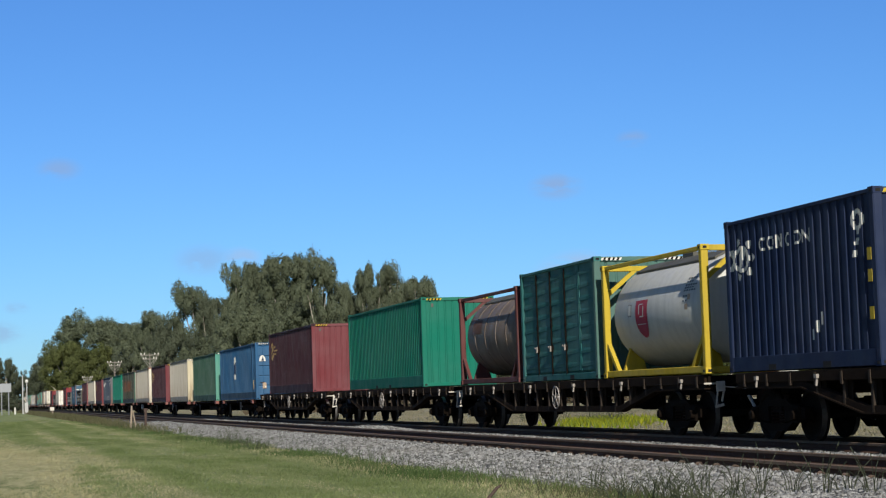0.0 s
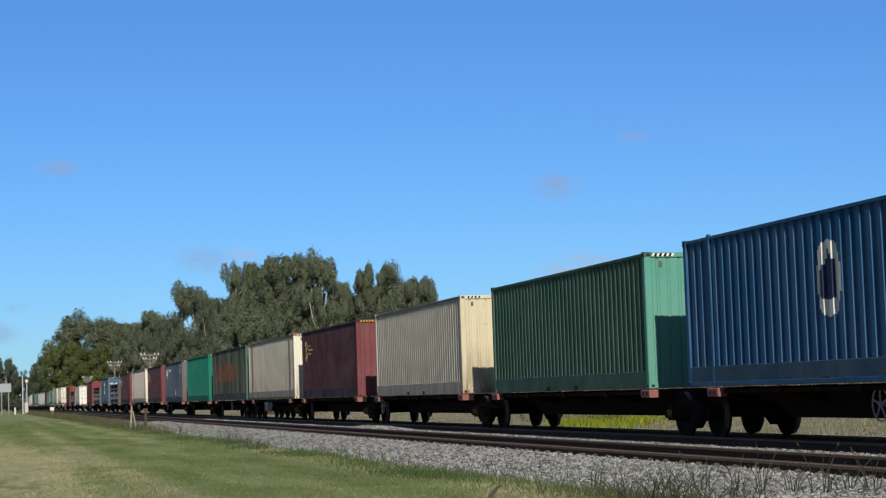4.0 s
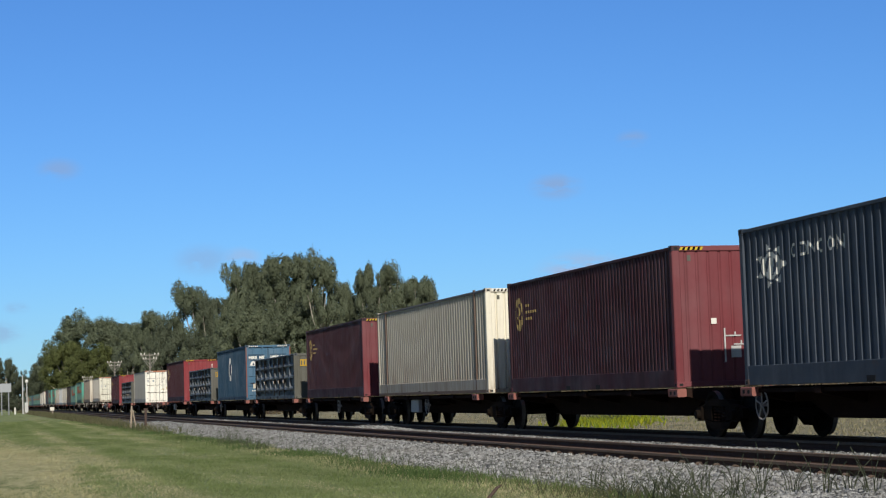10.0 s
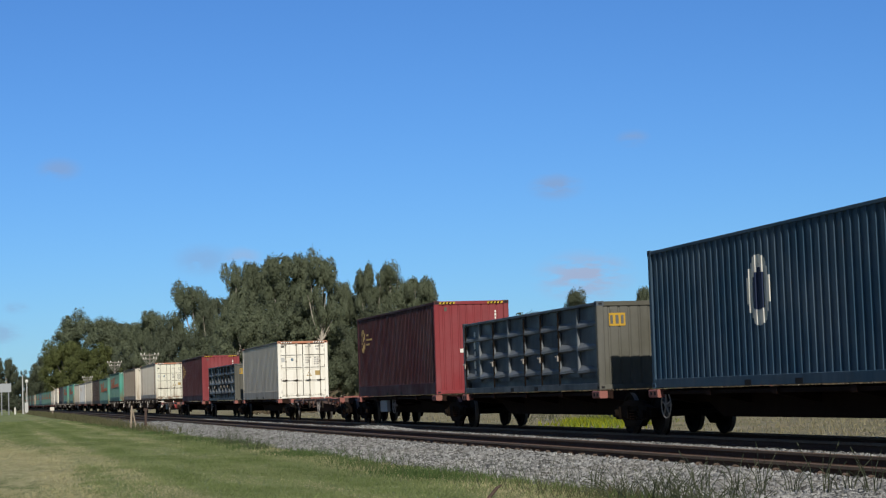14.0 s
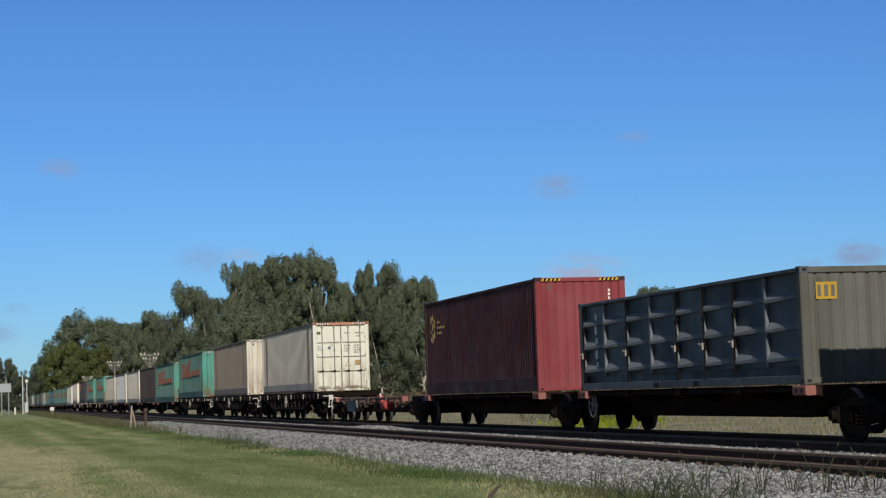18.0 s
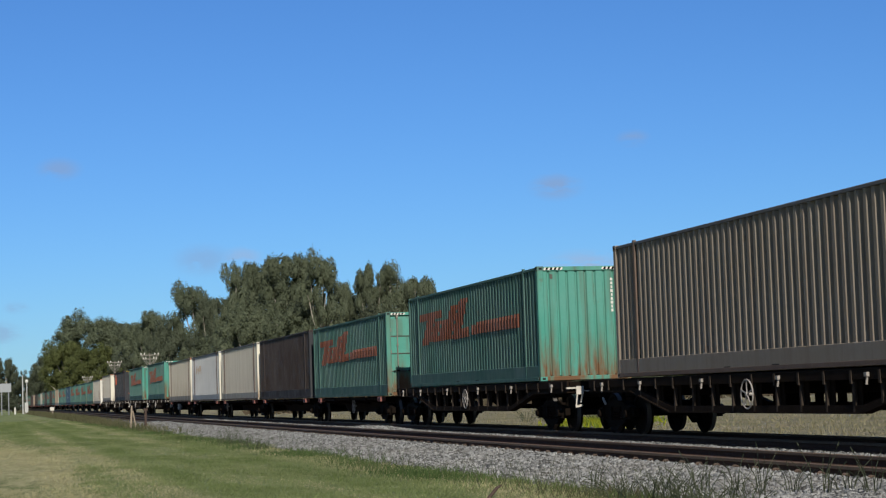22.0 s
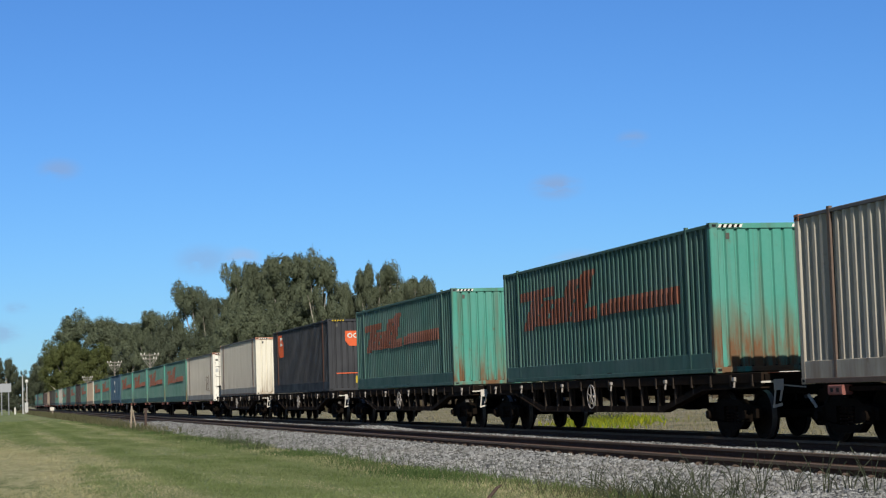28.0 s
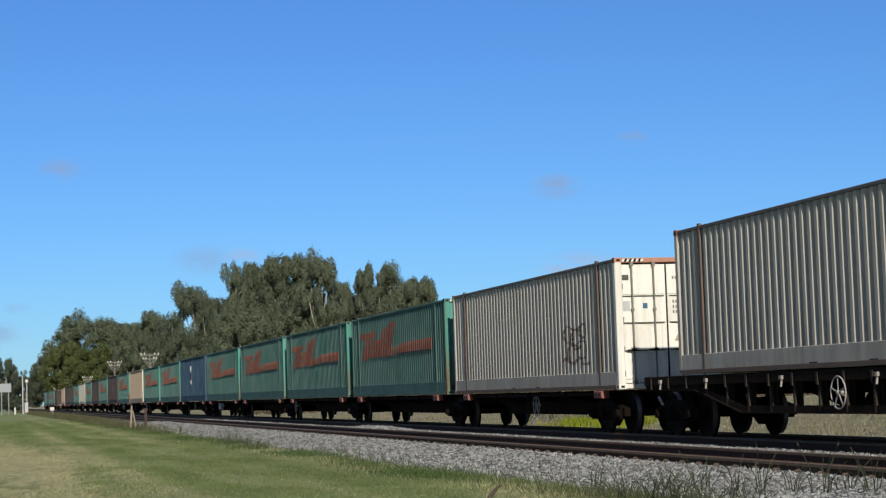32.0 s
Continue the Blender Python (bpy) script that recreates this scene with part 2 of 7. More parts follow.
PALE_WOOD = plain("pale_weathered_wood", (0.30, 0.28, 0.24), 0.9, 0.0, 0.4, 2.0, 0.4)
BARK = plain("pale_bark", (0.4, 0.36, 0.3), 0.9, 0.0, 0.5, 1.2, 0.5)
DUSTY_WHITE = plain("dusty_white_steel", (0.52, 0.48, 0.41), 0.75, 0.0, 0.4)
DOOR_BAR = plain("door_bar_grey", (0.20, 0.185, 0.15), 0.7, 0.0, 0.35)
HOOK_PALE = plain("pale_hook_steel", (0.30, 0.27, 0.235), 0.8, 0.0, 0.5)
# top rails of pale containers: their shade is put into this grey
TOP_RAIL_SHADE = plain("top_rail_shade", (0.13, 0.125, 0.125), 0.8, 0.0, 0.35)
BASE_BROWN = plain("rusty_base_strip", (0.15, 0.105, 0.08), 0.85, 0.0, 0.4)
BRICK_RED = plain("red_brick", (0.30, 0.11, 0.075), 0.9, 0.0, 0.4, 3.0)
ROOF_BLUE = plain("blue_grey_roof_sheet", (0.21, 0.26, 0.285), 0.6, 0.0, 0.25, 1.0)
ROOF_TILE = plain("orange_roof_tile", (0.30, 0.125, 0.075), 0.85, 0.0, 0.35, 2.0)
WALL_CREAM = plain("cream_render", (0.60, 0.56, 0.47), 0.85, 0.0, 0.2, 1.5)
WALL_GREY = plain("grey_weatherboard", (0.34, 0.32, 0.29), 0.85, 0.0, 0.25, 1.5)
SIGN_GREY = plain("sign_back_grey", (0.27, 0.28, 0.29), 0.55, 0.2, 0.15)


def sooty_side(name):
    """Black soot over old green paint, with a broad rusted remnant of the emblem."""
    n = Nodes(name)
    v = n.coords(random_shift=False)
    streak = n.coords((5.0, 5.0, 0.3))
    c = n.mix(n.noise(streak, 1.0, 4, low=0.36, high=0.62), (0.11, 0.118, 0.092), (0.022, 0.021, 0.017))
    c = n.mix(n.math("MULTIPLY", n.noise(v, 0.9, 5, 0.65, low=0.48, high=0.66), 0.6), c, (0.05, 0.085, 0.06))
    sep = n.t.nodes.new("ShaderNodeSeparateXYZ")
    n.t.links.new(v, sep.inputs[0])
    mask = None
    for axis, middle, reach in ((1, 0.9, 5.6), (2, 1.62, 0.62)):
        off = n.math("ABSOLUTE", n.math("SUBTRACT", sep.outputs[axis], middle))
        near = n.t.nodes.new("ShaderNodeMapRange")
        near.inputs["From Min"].default_value = reach
        near.inputs["From Max"].default_value = reach * 0.65
        n.t.links.new(off, near.inputs[0])
        mask = near.outputs[0] if mask is None else n.math("MULTIPLY", mask, near.outputs[0])
    worn = n.noise(n.coords((1.4, 1.4, 0.8), random_shift=False), 1.0, 6, 0.7, low=0.36, high=0.6)
    c = n.mix(n.math("MULTIPLY", n.math("MULTIPLY", mask, worn), 0.85), c, (0.17, 0.062, 0.032))
    n.bump(n.noise(v, 9.0, 3), 0.15, 0.01)
    return n.done(c, 0.75, 0.0, 0.15)


SOOT_SIDE = sooty_side("sooty_side_paint")


def leaf_material(name, color, other, through_light=0.42):
    """Thin leaves: part of the light passes through them."""
    n = Nodes(name)
    geo = n.t.nodes.new("ShaderNodeNewGeometry")
    v = n.coords(random_shift=True)
    c = n.mix(geo.outputs["Random Per Island"], color, other)
    c = n.mix(n.math("MULTIPLY", n.noise(v, 0.25, 3), 0.5), c, shade(color, 0.6))
    mat = n.done(c, 0.65, 0.0, 0.2)
    back = n.t.nodes.new("ShaderNodeBsdfTranslucent")
    n.put(back.inputs[0], c)
    blend = n.t.nodes.new("ShaderNodeMixShader")
    blend.inputs[0].default_value = through_light
    n.t.links.new(n.bsdf.outputs[0], blend.inputs[1])
    n.t.links.new(back.outputs[0], blend.inputs[2])
    n.t.links.new(blend.outputs[0], n.out.inputs[0])
    return mat


GUM_LEAF = leaf_material("gum_leaf", (0.142, 0.168, 0.1), (0.2, 0.226, 0.145), 0.48)
GUM_LEAF_DARK = leaf_material("dark_gum_leaf", (0.112, 0.132, 0.082), (0.158, 0.178, 0.115), 0.48)
GREEN_LEAF = leaf_material("green_leaf", (0.14, 0.165, 0.056), (0.205, 0.222, 0.082), 0.48)
GRASS_BLADE = leaf_material("grass_blade", (0.208, 0.25, 0.096), (0.282, 0.318, 0.136))
BUSH_LEAF = leaf_material("dark_bush_leaf", (0.078, 0.106, 0.038), (0.125, 0.15, 0.056))
CLOVER_BLADE = leaf_material("clover_blade", (0.15, 0.20, 0.066), (0.205, 0.25, 0.09))
DRY_BLADE = leaf_material("dry_grass_blade", (0.56, 0.50, 0.29), (0.44, 0.41, 0.21))
FIELD_BLADE = leaf_material("field_grass_blade", (0.36, 0.31, 0.19), (0.25, 0.235, 0.115))
VERGE_BLADE = leaf_material("verge_blade", (0.11, 0.115, 0.05), (0.19, 0.165, 0.09))
LUSH_BLADE = leaf_material("lush_grass_blade", (0.07, 0.122, 0.034), (0.125, 0.18, 0.058))
WEED_STEM = leaf_material("weed_stem", (0.05, 0.066, 0.036), (0.125, 0.135, 0.082))
CANOLA = leaf_material("yellow_flower", (0.36, 0.37, 0.015), (0.10, 0.17, 0.03))
SCRUB_LEAF = leaf_material("brown_scrub", (0.12, 0.085, 0.055), (0.16, 0.14, 0.08))


def ground_material():
    n = Nodes("mown_grass_ground")
    v = n.coords(random_shift=False)
    across = n.coords((0.9, 0.045, 1.0), random_shift=False)
    fine = n.noise(n.coords((1.0, 0.22, 1.0), random_shift=False), 6.0, 6, 0.72)
    c = n.mix(fine, (0.158, 0.20, 0.075), (0.292, 0.33, 0.145))
    # mowing swaths along the line, some greener, some with dry clippings
    swath = n.coords((1.15, 0.012, 1.0), random_shift=False)
    c = n.mix(n.math("MULTIPLY", n.noise(swath, 1.0, 2, low=0.46, high=0.56), 0.6), c, (0.30, 0.305, 0.14))
    c = n.mix(n.math("MULTIPLY", n.noise(across, 1.0, 3, low=0.5, high=0.62), 0.55), c, (0.115, 0.165, 0.05))
    c = n.mix(n.math("MULTIPLY", n.noise(v, 0.35, 5, low=0.52, high=0.7), 0.6), c, (0.38, 0.335, 0.20))
    # a worn dry patch beside the path
    worn = n.t.nodes.new("ShaderNodeVectorMath")
    worn.operation = "SUBTRACT"
    worn.inputs[1].default_value = (0.9, 45.0, 0.27)
    n.t.links.new(v, worn.inputs[0])
    flat = n.t.nodes.new("ShaderNodeVectorMath")
    flat.operation = "MULTIPLY"
    flat.inputs[1].default_value = (0.62, 0.05, 0.0)
    n.t.links.new(worn.outputs[0], flat.inputs[0])
    reach = n.t.nodes.new("ShaderNodeVectorMath")
    reach.operation = "LENGTH"
    n.t.links.new(flat.outputs[0], reach.inputs[0])
    ragged = n.math("SUBTRACT", n.math("MULTIPLY", 2.1, n.noise(n.coords((1.6, 0.5, 1.0), random_shift=False), 1.1, 6, 0.7, low=0.25, high=0.75)), n.math("MULTIPLY", reach.outputs["Value"], 1.15))
    edge = n.t.nodes.new("ShaderNodeMapRange")
    edge.inputs["From Max"].default_value = 0.45
    edge.inputs["To Max"].default_value = 0.75
    n.t.links.new(ragged, edge.inputs[0])
    c = n.mix(n.math("MULTIPLY", edge.outputs[0], 0.95), c, n.mix(n.noise(n.coords((1.0, 0.2, 1.0), random_shift=False), 5.0, 6, 0.75), (0.70, 0.63, 0.38), (0.30, 0.30, 0.14)))
    # drier pasture beyond the railway
    sep = n.t.nodes.new("ShaderNodeSeparateXYZ")
    n.t.links.new(v, sep.inputs[0])
    far = n.t.nodes.new("ShaderNodeMapRange")
    far.inputs["From Min"].default_value = 17.0
    far.inputs["From Max"].default_value = 18.5
    n.t.links.new(sep.outputs[0], far.inputs[0])
    straw = n.mix(n.noise(v, 0.22, 5), (0.36, 0.31, 0.205), (0.24, 0.225, 0.125))
    c = n.mix(far.outputs[0], c, straw)
    n.bump(n.noise(v, 16.0, 5, 0.7), 0.8, 0.06)
    return n.done(c, 0.95, 0.0, 0.1)


def ballast_material():
    n = Nodes("grey_ballast")
    v = n.coords(random_shift=False)
    vo = n.t.nodes.new("ShaderNodeTexVoronoi")
    vo.inputs["Scale"].default_value = 12.0
    n.t.links.new(v, vo.inputs["Vector"])
    bw = n.t.nodes.new("ShaderNodeSeparateColor")
    n.t.links.new(vo.outputs["Color"], bw.inputs[0])
    c = n.mix(bw.outputs[0], (0.055, 0.055, 0.053), (0.26, 0.26, 0.248))
    c = n.mix(n.math("MULTIPLY", n.noise(v, 0.7, 4), 0.4), c, (0.21, 0.175, 0.135))
    # brake dust and rust between and beside the rails
    sep = n.t.nodes.new("ShaderNodeSeparateXYZ")
    n.t.links.new(v, sep.inputs[0])
    for middle in (11.13, 15.0):
        off = n.math("ABSOLUTE", n.math("SUBTRACT", sep.outputs[0], middle))
        near = n.t.nodes.new("ShaderNodeMapRange")
        near.inputs["From Min"].default_value = 1.75
        near.inputs["From Max"].default_value = 1.2
        n.t.links.new(off, near.inputs[0])
        c = n.mix(n.math("MULTIPLY", near.outputs[0], 0.93), c, (0.054, 0.035, 0.022))
    n.bump(n.math("SUBTRACT", 1.0, vo.outputs["Distance"]), 1.0, 0.05)
    return n.done(c, 0.95, 0.0, 0.15)


def stone_material():
    n = Nodes("ballast_stone")
    geo = n.t.nodes.new("ShaderNodeNewGeometry")
    v = n.coords(random_shift=False)
    c = n.mix(geo.outputs["Random Per Island"], (0.035, 0.035, 0.034), (0.39, 0.39, 0.372))
    c = n.mix(n.math("MULTIPLY", n.noise(v, 0.8, 4), 0.25), c, (0.21, 0.185, 0.15))
    return n.done(c, 0.9, 0.0, 0.2)


GROUND = ground_material()
BALLAST = ballast_material()
STONE = stone_material()
GRAVEL_ROAD = plain("pale_gravel", (0.40, 0.38, 0.33), 0.95, 0.0, 0.3, 0.8)


# ---- mesh tools ----
class Mesh:
    """Collects boxes, tubes and sheets into one mesh."""

    def __init__(self):
        self.v, self.f, self.mi = [], [], []

    def add(self, verts, faces, mi=0):
        b = len(self.v)
        self.v += [tuple(p) for p in verts]
        self.f += [tuple(b + i for i in fc) for fc in faces]
        self.mi += [mi] * len(faces)
        return self

    def box(self, x0, x1, y0, y1, z0, z1, mi=0):
        v = [(x0, y0, z0), (x1, y0, z0), (x1, y1, z0), (x0, y1, z0), (x0, y0, z1), (x1, y0, z1), (x1, y1, z1), (x0, y1, z1)]
        return self.add(v, [(0, 3, 2, 1), (4, 5, 6, 7), (0, 1, 5, 4), (1, 2, 6, 5), (2, 3, 7, 6), (3, 0, 4, 7)], mi)

    def bevel_box(self, x0, x1, y0, y1, z0, z1, b=0.02, mi=0):
        """A box whose edges along its longest side are chamfered."""
        d = (x1 - x0, y1 - y0, z1 - z0)
        k = d.index(max(d))
        lo, hi = [(x0, y0, z0), (x1, y1, z1)]
        a, c = [i for i in range(3) if i != k]
        ring = [(lo[a] + b, lo[c]), (hi[a] - b, lo[c]), (hi[a], lo[c] + b), (hi[a], hi[c] - b), (hi[a] - b, hi[c]), (lo[a] + b, hi[c]), (lo[a], hi[c] - b), (lo[a], lo[c] + b)]
        v = []
        for end in (lo[k], hi[k]):
            for p in ring:
                q = [0, 0, 0]
                q[a], q[c], q[k] = p[0], p[1], end
                v.append(tuple(q))
        f = [(i, (i + 1) % 8, 8 + (i + 1) % 8, 8 + i) for i in range(8)] + [tuple(range(7, -1, -1)), tuple(range(8, 16))]
        if k == 1:
            f = [tuple(reversed(q)) for q in f]
        return self.add(v, f, mi)

    def prism(self, poly, axis, a, b, mi=0):
        """A polygon of two coordinates, drawn out along the axis from a to b."""
        n = len(poly)
        v = []
        for end in (a, b):
            for p in poly:
                q = list(p)
                q.insert(axis, end)
                v.append(tuple(q))
        f = [(i, (i + 1) % n, n + (i + 1) % n, n + i) for i in range(n)] + [tuple(range(n - 1, -1, -1)), tuple(range(n, 2 * n))]
        return self.add(v, f, mi)

    def beam(self, p, q, w, h, mi=0):
        """A square bar from p to q."""
        p, q = Vector(p), Vector(q)
        d = (q - p).normalized()
        s = d.cross(Vector((0, 0, 1)))
        s = Vector((1, 0, 0)) if s.length < 1e-3 else s.normalized()
        u = s.cross(d)
        v = [e + s * (i * w / 2) + u * (j * h / 2) for e in (p, q) for i, j in ((-1, -1), (1, -1), (1, 1), (-1, 1))]
        return self.add(v, [(0, 1, 5, 4), (1, 2, 6, 5), (2, 3, 7, 6), (3, 0, 4, 7), (3, 2, 1, 0), (4, 5, 6, 7)], mi)

    def tube(self, p, q, r0, r1=None, n=10, mi=0, caps=True):
        r1 = r0 if r1 is None else r1
        p, q = Vector(p), Vector(q)
        d = (q - p).normalized()
        s = d.orthogonal().normalized()
        u = d.cross(s)
        v = []
        for e, r in ((p, r0), (q, r1)):
            v += [e + (s * math.cos(2 * math.pi * i / n) + u * math.sin(2 * math.pi * i / n)) * r for i in range(n)]
        f = [(i, (i + 1) % n, n + (i + 1) % n, n + i) for i in range(n)]
        if caps:
            f += [tuple(range(n - 1, -1, -1)), tuple(range(n, 2 * n))]
        return self.add(v, f, mi)

    def lathe(self, prof, axis, n=24, mi=0):
        """Profile of (distance along axis, radius), turned about the axis through the origin."""
        v = []
        for a, r in prof:
            for i in range(n):
                c, s = r * math.cos(2 * math.pi * i / n), r * math.sin(2 * math.pi * i / n)
                v.append({0: (a, c, s), 1: (s, a, c), 2: (c, s, a)}[axis])
        f = []
        for k in range(len(prof) - 1):
            f += [(k * n + i, k * n + (i + 1) % n, (k + 1) * n + (i + 1) % n, (k + 1) * n + i) for i in range(n)]
        return self.add(v, f, mi)

    def ring(self, c, axis, R, r, n=20, m=6, mi=0):
        v, f = [], []
        for i in range(n):
            a = 2 * math.pi * i / n
            for j in range(m):
                b = 2 * math.pi * j / m
                p, q, h = (R + r * math.cos(b)) * math.cos(a), (R + r * math.cos(b)) * math.sin(a), r * math.sin(b)
                o = [p, q]
                o.insert(axis, h)
                v.append(tuple(o[k] + c[k] for k in range(3)))
        for i in range(n):
            for j in range(m):
                f.append((i * m + j, ((i + 1) % n) * m + j, ((i + 1) % n) * m + (j + 1) % m, i * m + (j + 1) % m))
        return self.add(v, f, mi)

    def data(self, name, smooth=False):
        me = bpy.data.meshes.new(name)
        me.from_pydata(self.v, [], self.f)
        me.polygons.foreach_set("material_index", self.mi)
        if smooth:
            me.polygons.foreach_set("use_smooth", [True] * len(self.f))
        me.update()
        return me


CACHE = {}


def cached(key, make):
    if key not in CACHE:
        CACHE[key] = make()
    return CACHE[key]


def part(name, me, mats, parent=None, label="", m=None):
    """Links a mesh as one object; its materials sit on the object, so that meshes can be shared."""
    ob = new(name, me)
    mats = mats if isinstance(mats, (list, tuple)) else [mats]
    while len(me.materials) < len(mats):
        me.materials.append(None)
    for i, mt in enumerate(mats):
        ob.material_slots[i].link = "OBJECT"
        ob.material_slots[i].material = mt
    if parent:
        ob.parent = parent
    if m is not None:
        ob.matrix_basis = m
    if label:
        ob["label"] = label
    if name in ("marking", "lettering_bar"):
        ob["kind"] = "stuff"
    return ob


def quads(name, centers, a, b):
    """Many loose four-cornered pieces: centre and two half axes each."""
    c, a, b = (np.asarray(q, float) for q in (centers, a, b))
    n = len(c)
    v = np.stack([c - a - b, c + a - b, c + a + b, c - a + b], 1).reshape(-1, 3)
    me = bpy.data.meshes.new(name)
    me.vertices.add(4 * n)
    me.vertices.foreach_set("co", v.ravel())
    me.loops.add(4 * n)
    me.loops.foreach_set("vertex_index", np.arange(4 * n))
    me.polygons.add(n)
    me.polygons.foreach_set("loop_start", np.arange(0, 4 * n, 4))
    me.polygons.foreach_set("loop_total", np.full(n, 4))
    me.update(calc_edges=True)
    return me


def triangles(name, v):
    """Loose triangles from an array (n, 3, 3)."""
    n = len(v)
    me = bpy.data.meshes.new(name)
    me.vertices.add(3 * n)
    me.vertices.foreach_set("co", np.asarray(v, float).ravel())
    me.loops.add(3 * n)
    me.loops.foreach_set("vertex_index", np.arange(3 * n))
    me.polygons.add(n)
    me.polygons.foreach_set("loop_start", np.arange(0, 3 * n, 3))
    me.polygons.foreach_set("loop_total", np.full(n, 3))
    me.update(calc_edges=True)
    return me


# ---- ground, ballast and tracks ----
RAIL_Z = 0.57
GROUND_Z = 0.27
TRAIN_X = 15.0
NEAR_X = 11.13
LINE_START, LINE_END = -60.0, 1150.0


def verge_height(x, y):
    near = 1.0 if (-25 < x < 9 and 5 < y < 190) else 0.0
    return GROUND_Z + near * 0.03 * noise.noise((x * 0.25, y * 0.1, 0))


def make_ground():
    xs = [-2500, -900, -300, -100, -40] + [-20 + 1.5 * i for i in range(40)] + [45, 60, 90, 140, 220, 400, 900, 2500]
    ys = [-2500, -600, -150, -40, 0] + [10 + 1.5 * i for i in range(64)] + [112, 125, 145, 170, 200, 260, 340, 450, 600, 900, 1500, 4500]
    v, f = [], []
    for y in ys:
        for x in xs:
            v.append((x, y, verge_height(x, y)))
    w = len(xs)
    f = [(j * w + i, j * w + i + 1, (j + 1) * w + i + 1, (j + 1) * w + i) for j in range(len(ys) - 1) for i in range(w - 1)]
    ob = part("ground", Mesh().add(v, f).data("ground", True), GROUND)
    tagged(ob, "mown grass verge, green with dry straw patches", "grass", kind="structure")


BALLAST_PROFILE = [(7.45, 0.2), (7.95, 0.29), (9.1, 0.37), (9.9, 0.415), (12.3, 0.42), (12.9, 0.44), (13.5, 0.42), (16.4, 0.42), (17.0, 0.38), (18.4, 0.20)]


def ballast_height(x):
    return float(np.interp(x, [p[0] for p in BALLAST_PROFILE], [p[1] for p in BALLAST_PROFILE]))


def make_ballast():
    ys = [LINE_START] + [14 + 0.9 * i for i in range(130)] + [140, 160, 200, 260, 340, 450, 700, LINE_END]
    v, f = [], []
    n = len(BALLAST_PROFILE)
    for y in ys:
        for i, (x, z) in enumerate(BALLAST_PROFILE):
            k = 0.25 if i in (0, 1) else 0.06
            v.append((x + k * noise.noise((i * 3.1, y * 0.5, 0)), y, z + 0.03 * noise.noise((x, y * 0.9, 5))))
    f = [(j * n + i, j * n + i + 1, (j + 1) * n + i + 1, (j + 1) * n + i) for j in range(len(ys) - 1) for i in range(n - 1)]
    ob = part("ballast", Mesh().add(v, f).data("ballast", True), BALLAST)
    tagged(ob, "grey crushed stone ballast under two tracks", "ballast", kind="structure")


def make_stones():
    """Loose ballast stones: squashed octahedra, uneven."""
    rng = np.random.default_rng(4)
    n = 105000
    y = 16 + (rng.random(n) ** 1.9) * 95
    x = 7.7 + rng.random(n) * 2.6
    far = rng.random(n) < 0.28
    # between the tracks only a narrow strip of clean stone, and one dumped heap
    x = np.where(far, 12.95 + 0.075 * rng.normal(size=n) * (1 + 3.2 * np.exp(-((y - 61.0) / 3.8) ** 4)), x)
    keep = rng.random(n) < np.where(far, np.where(y > 66, 0.12, 1.0), np.clip((x - 7.6) / 0.5, 0.12, 1))
    x, y = x[keep], y[keep]
    n = len(x)
    z = np.interp(x, [p[0] for p in BALLAST_PROFILE], [p[1] for p in BALLAST_PROFILE]) + 0.012
    heap = np.exp(-((x - 13.0) / 0.42) ** 2) * (0.012 + 0.085 * np.exp(-((y - 61.0) / 3.4) ** 4))
    z = z + heap
    r = (0.020 + 0.034 * rng.random((n, 1)) ** 1.5) * (1 + 0.006 * (y[:, None] - 16))
    base = np.array([(1, 0, 0), (0, 1, 0), (-1, 0, 0), (0, -1, 0), (0, 0, 1), (0, 0, -1)], float)
    v = base[None] * (0.65 + 0.6 * rng.random((n, 6, 1))) * r[:, None]
    q = rng.normal(size=(n, 3, 3))
    q = np.linalg.qr(q)[0]
    v = np.einsum("nij,nkj->nki", q, v) + np.stack([x, y, z], 1)[:, None]
    fc = np.array([(0, 1, 4), (1, 2, 4), (2, 3, 4), (3, 0, 4), (1, 0, 5), (2, 1, 5), (3, 2, 5), (0, 3, 5)])
    faces = (fc[None] + 6 * np.arange(n)[:, None, None]).reshape(-1)
    me = bpy.data.meshes.new("ballast_stones")
    me.vertices.add(6 * n)
    me.vertices.foreach_set("co", v.ravel())
    me.loops.add(len(faces))
    me.loops.foreach_set("vertex_index", faces)
    me.polygons.add(len(faces) // 3)
    me.polygons.foreach_set("loop_start", np.arange(0, len(faces), 3))
    me.polygons.foreach_set("loop_total", np.full(len(faces) // 3, 3))
    me.update(calc_edges=True)
    tagged(part("ballast_stones", me, STONE), "loose grey granite ballast stones on the track shoulder", "stones", kind="stuff")


def rail_mesh():
    """Flat-bottomed rail: foot, web and head, with the head's top worn bright."""
    prof = [(-0.07, -0.17), (0.07, -0.17), (0.07, -0.158), (0.012, -0.135), (0.012, -0.058), (0.036, -0.044), (0.036, -0.006), (0.028, 0), (-0.028, 0), (-0.036, -0.006), (-0.036, -0.044), (-0.012, -0.058), (-0.012, -0.135), (-0.07, -0.158)]
    m = Mesh().prism(prof, 1, LINE_START, LINE_END)
    for i in (5, 6, 7, 8, 9):
        m.mi[i] = 1
    return m.data("rail")


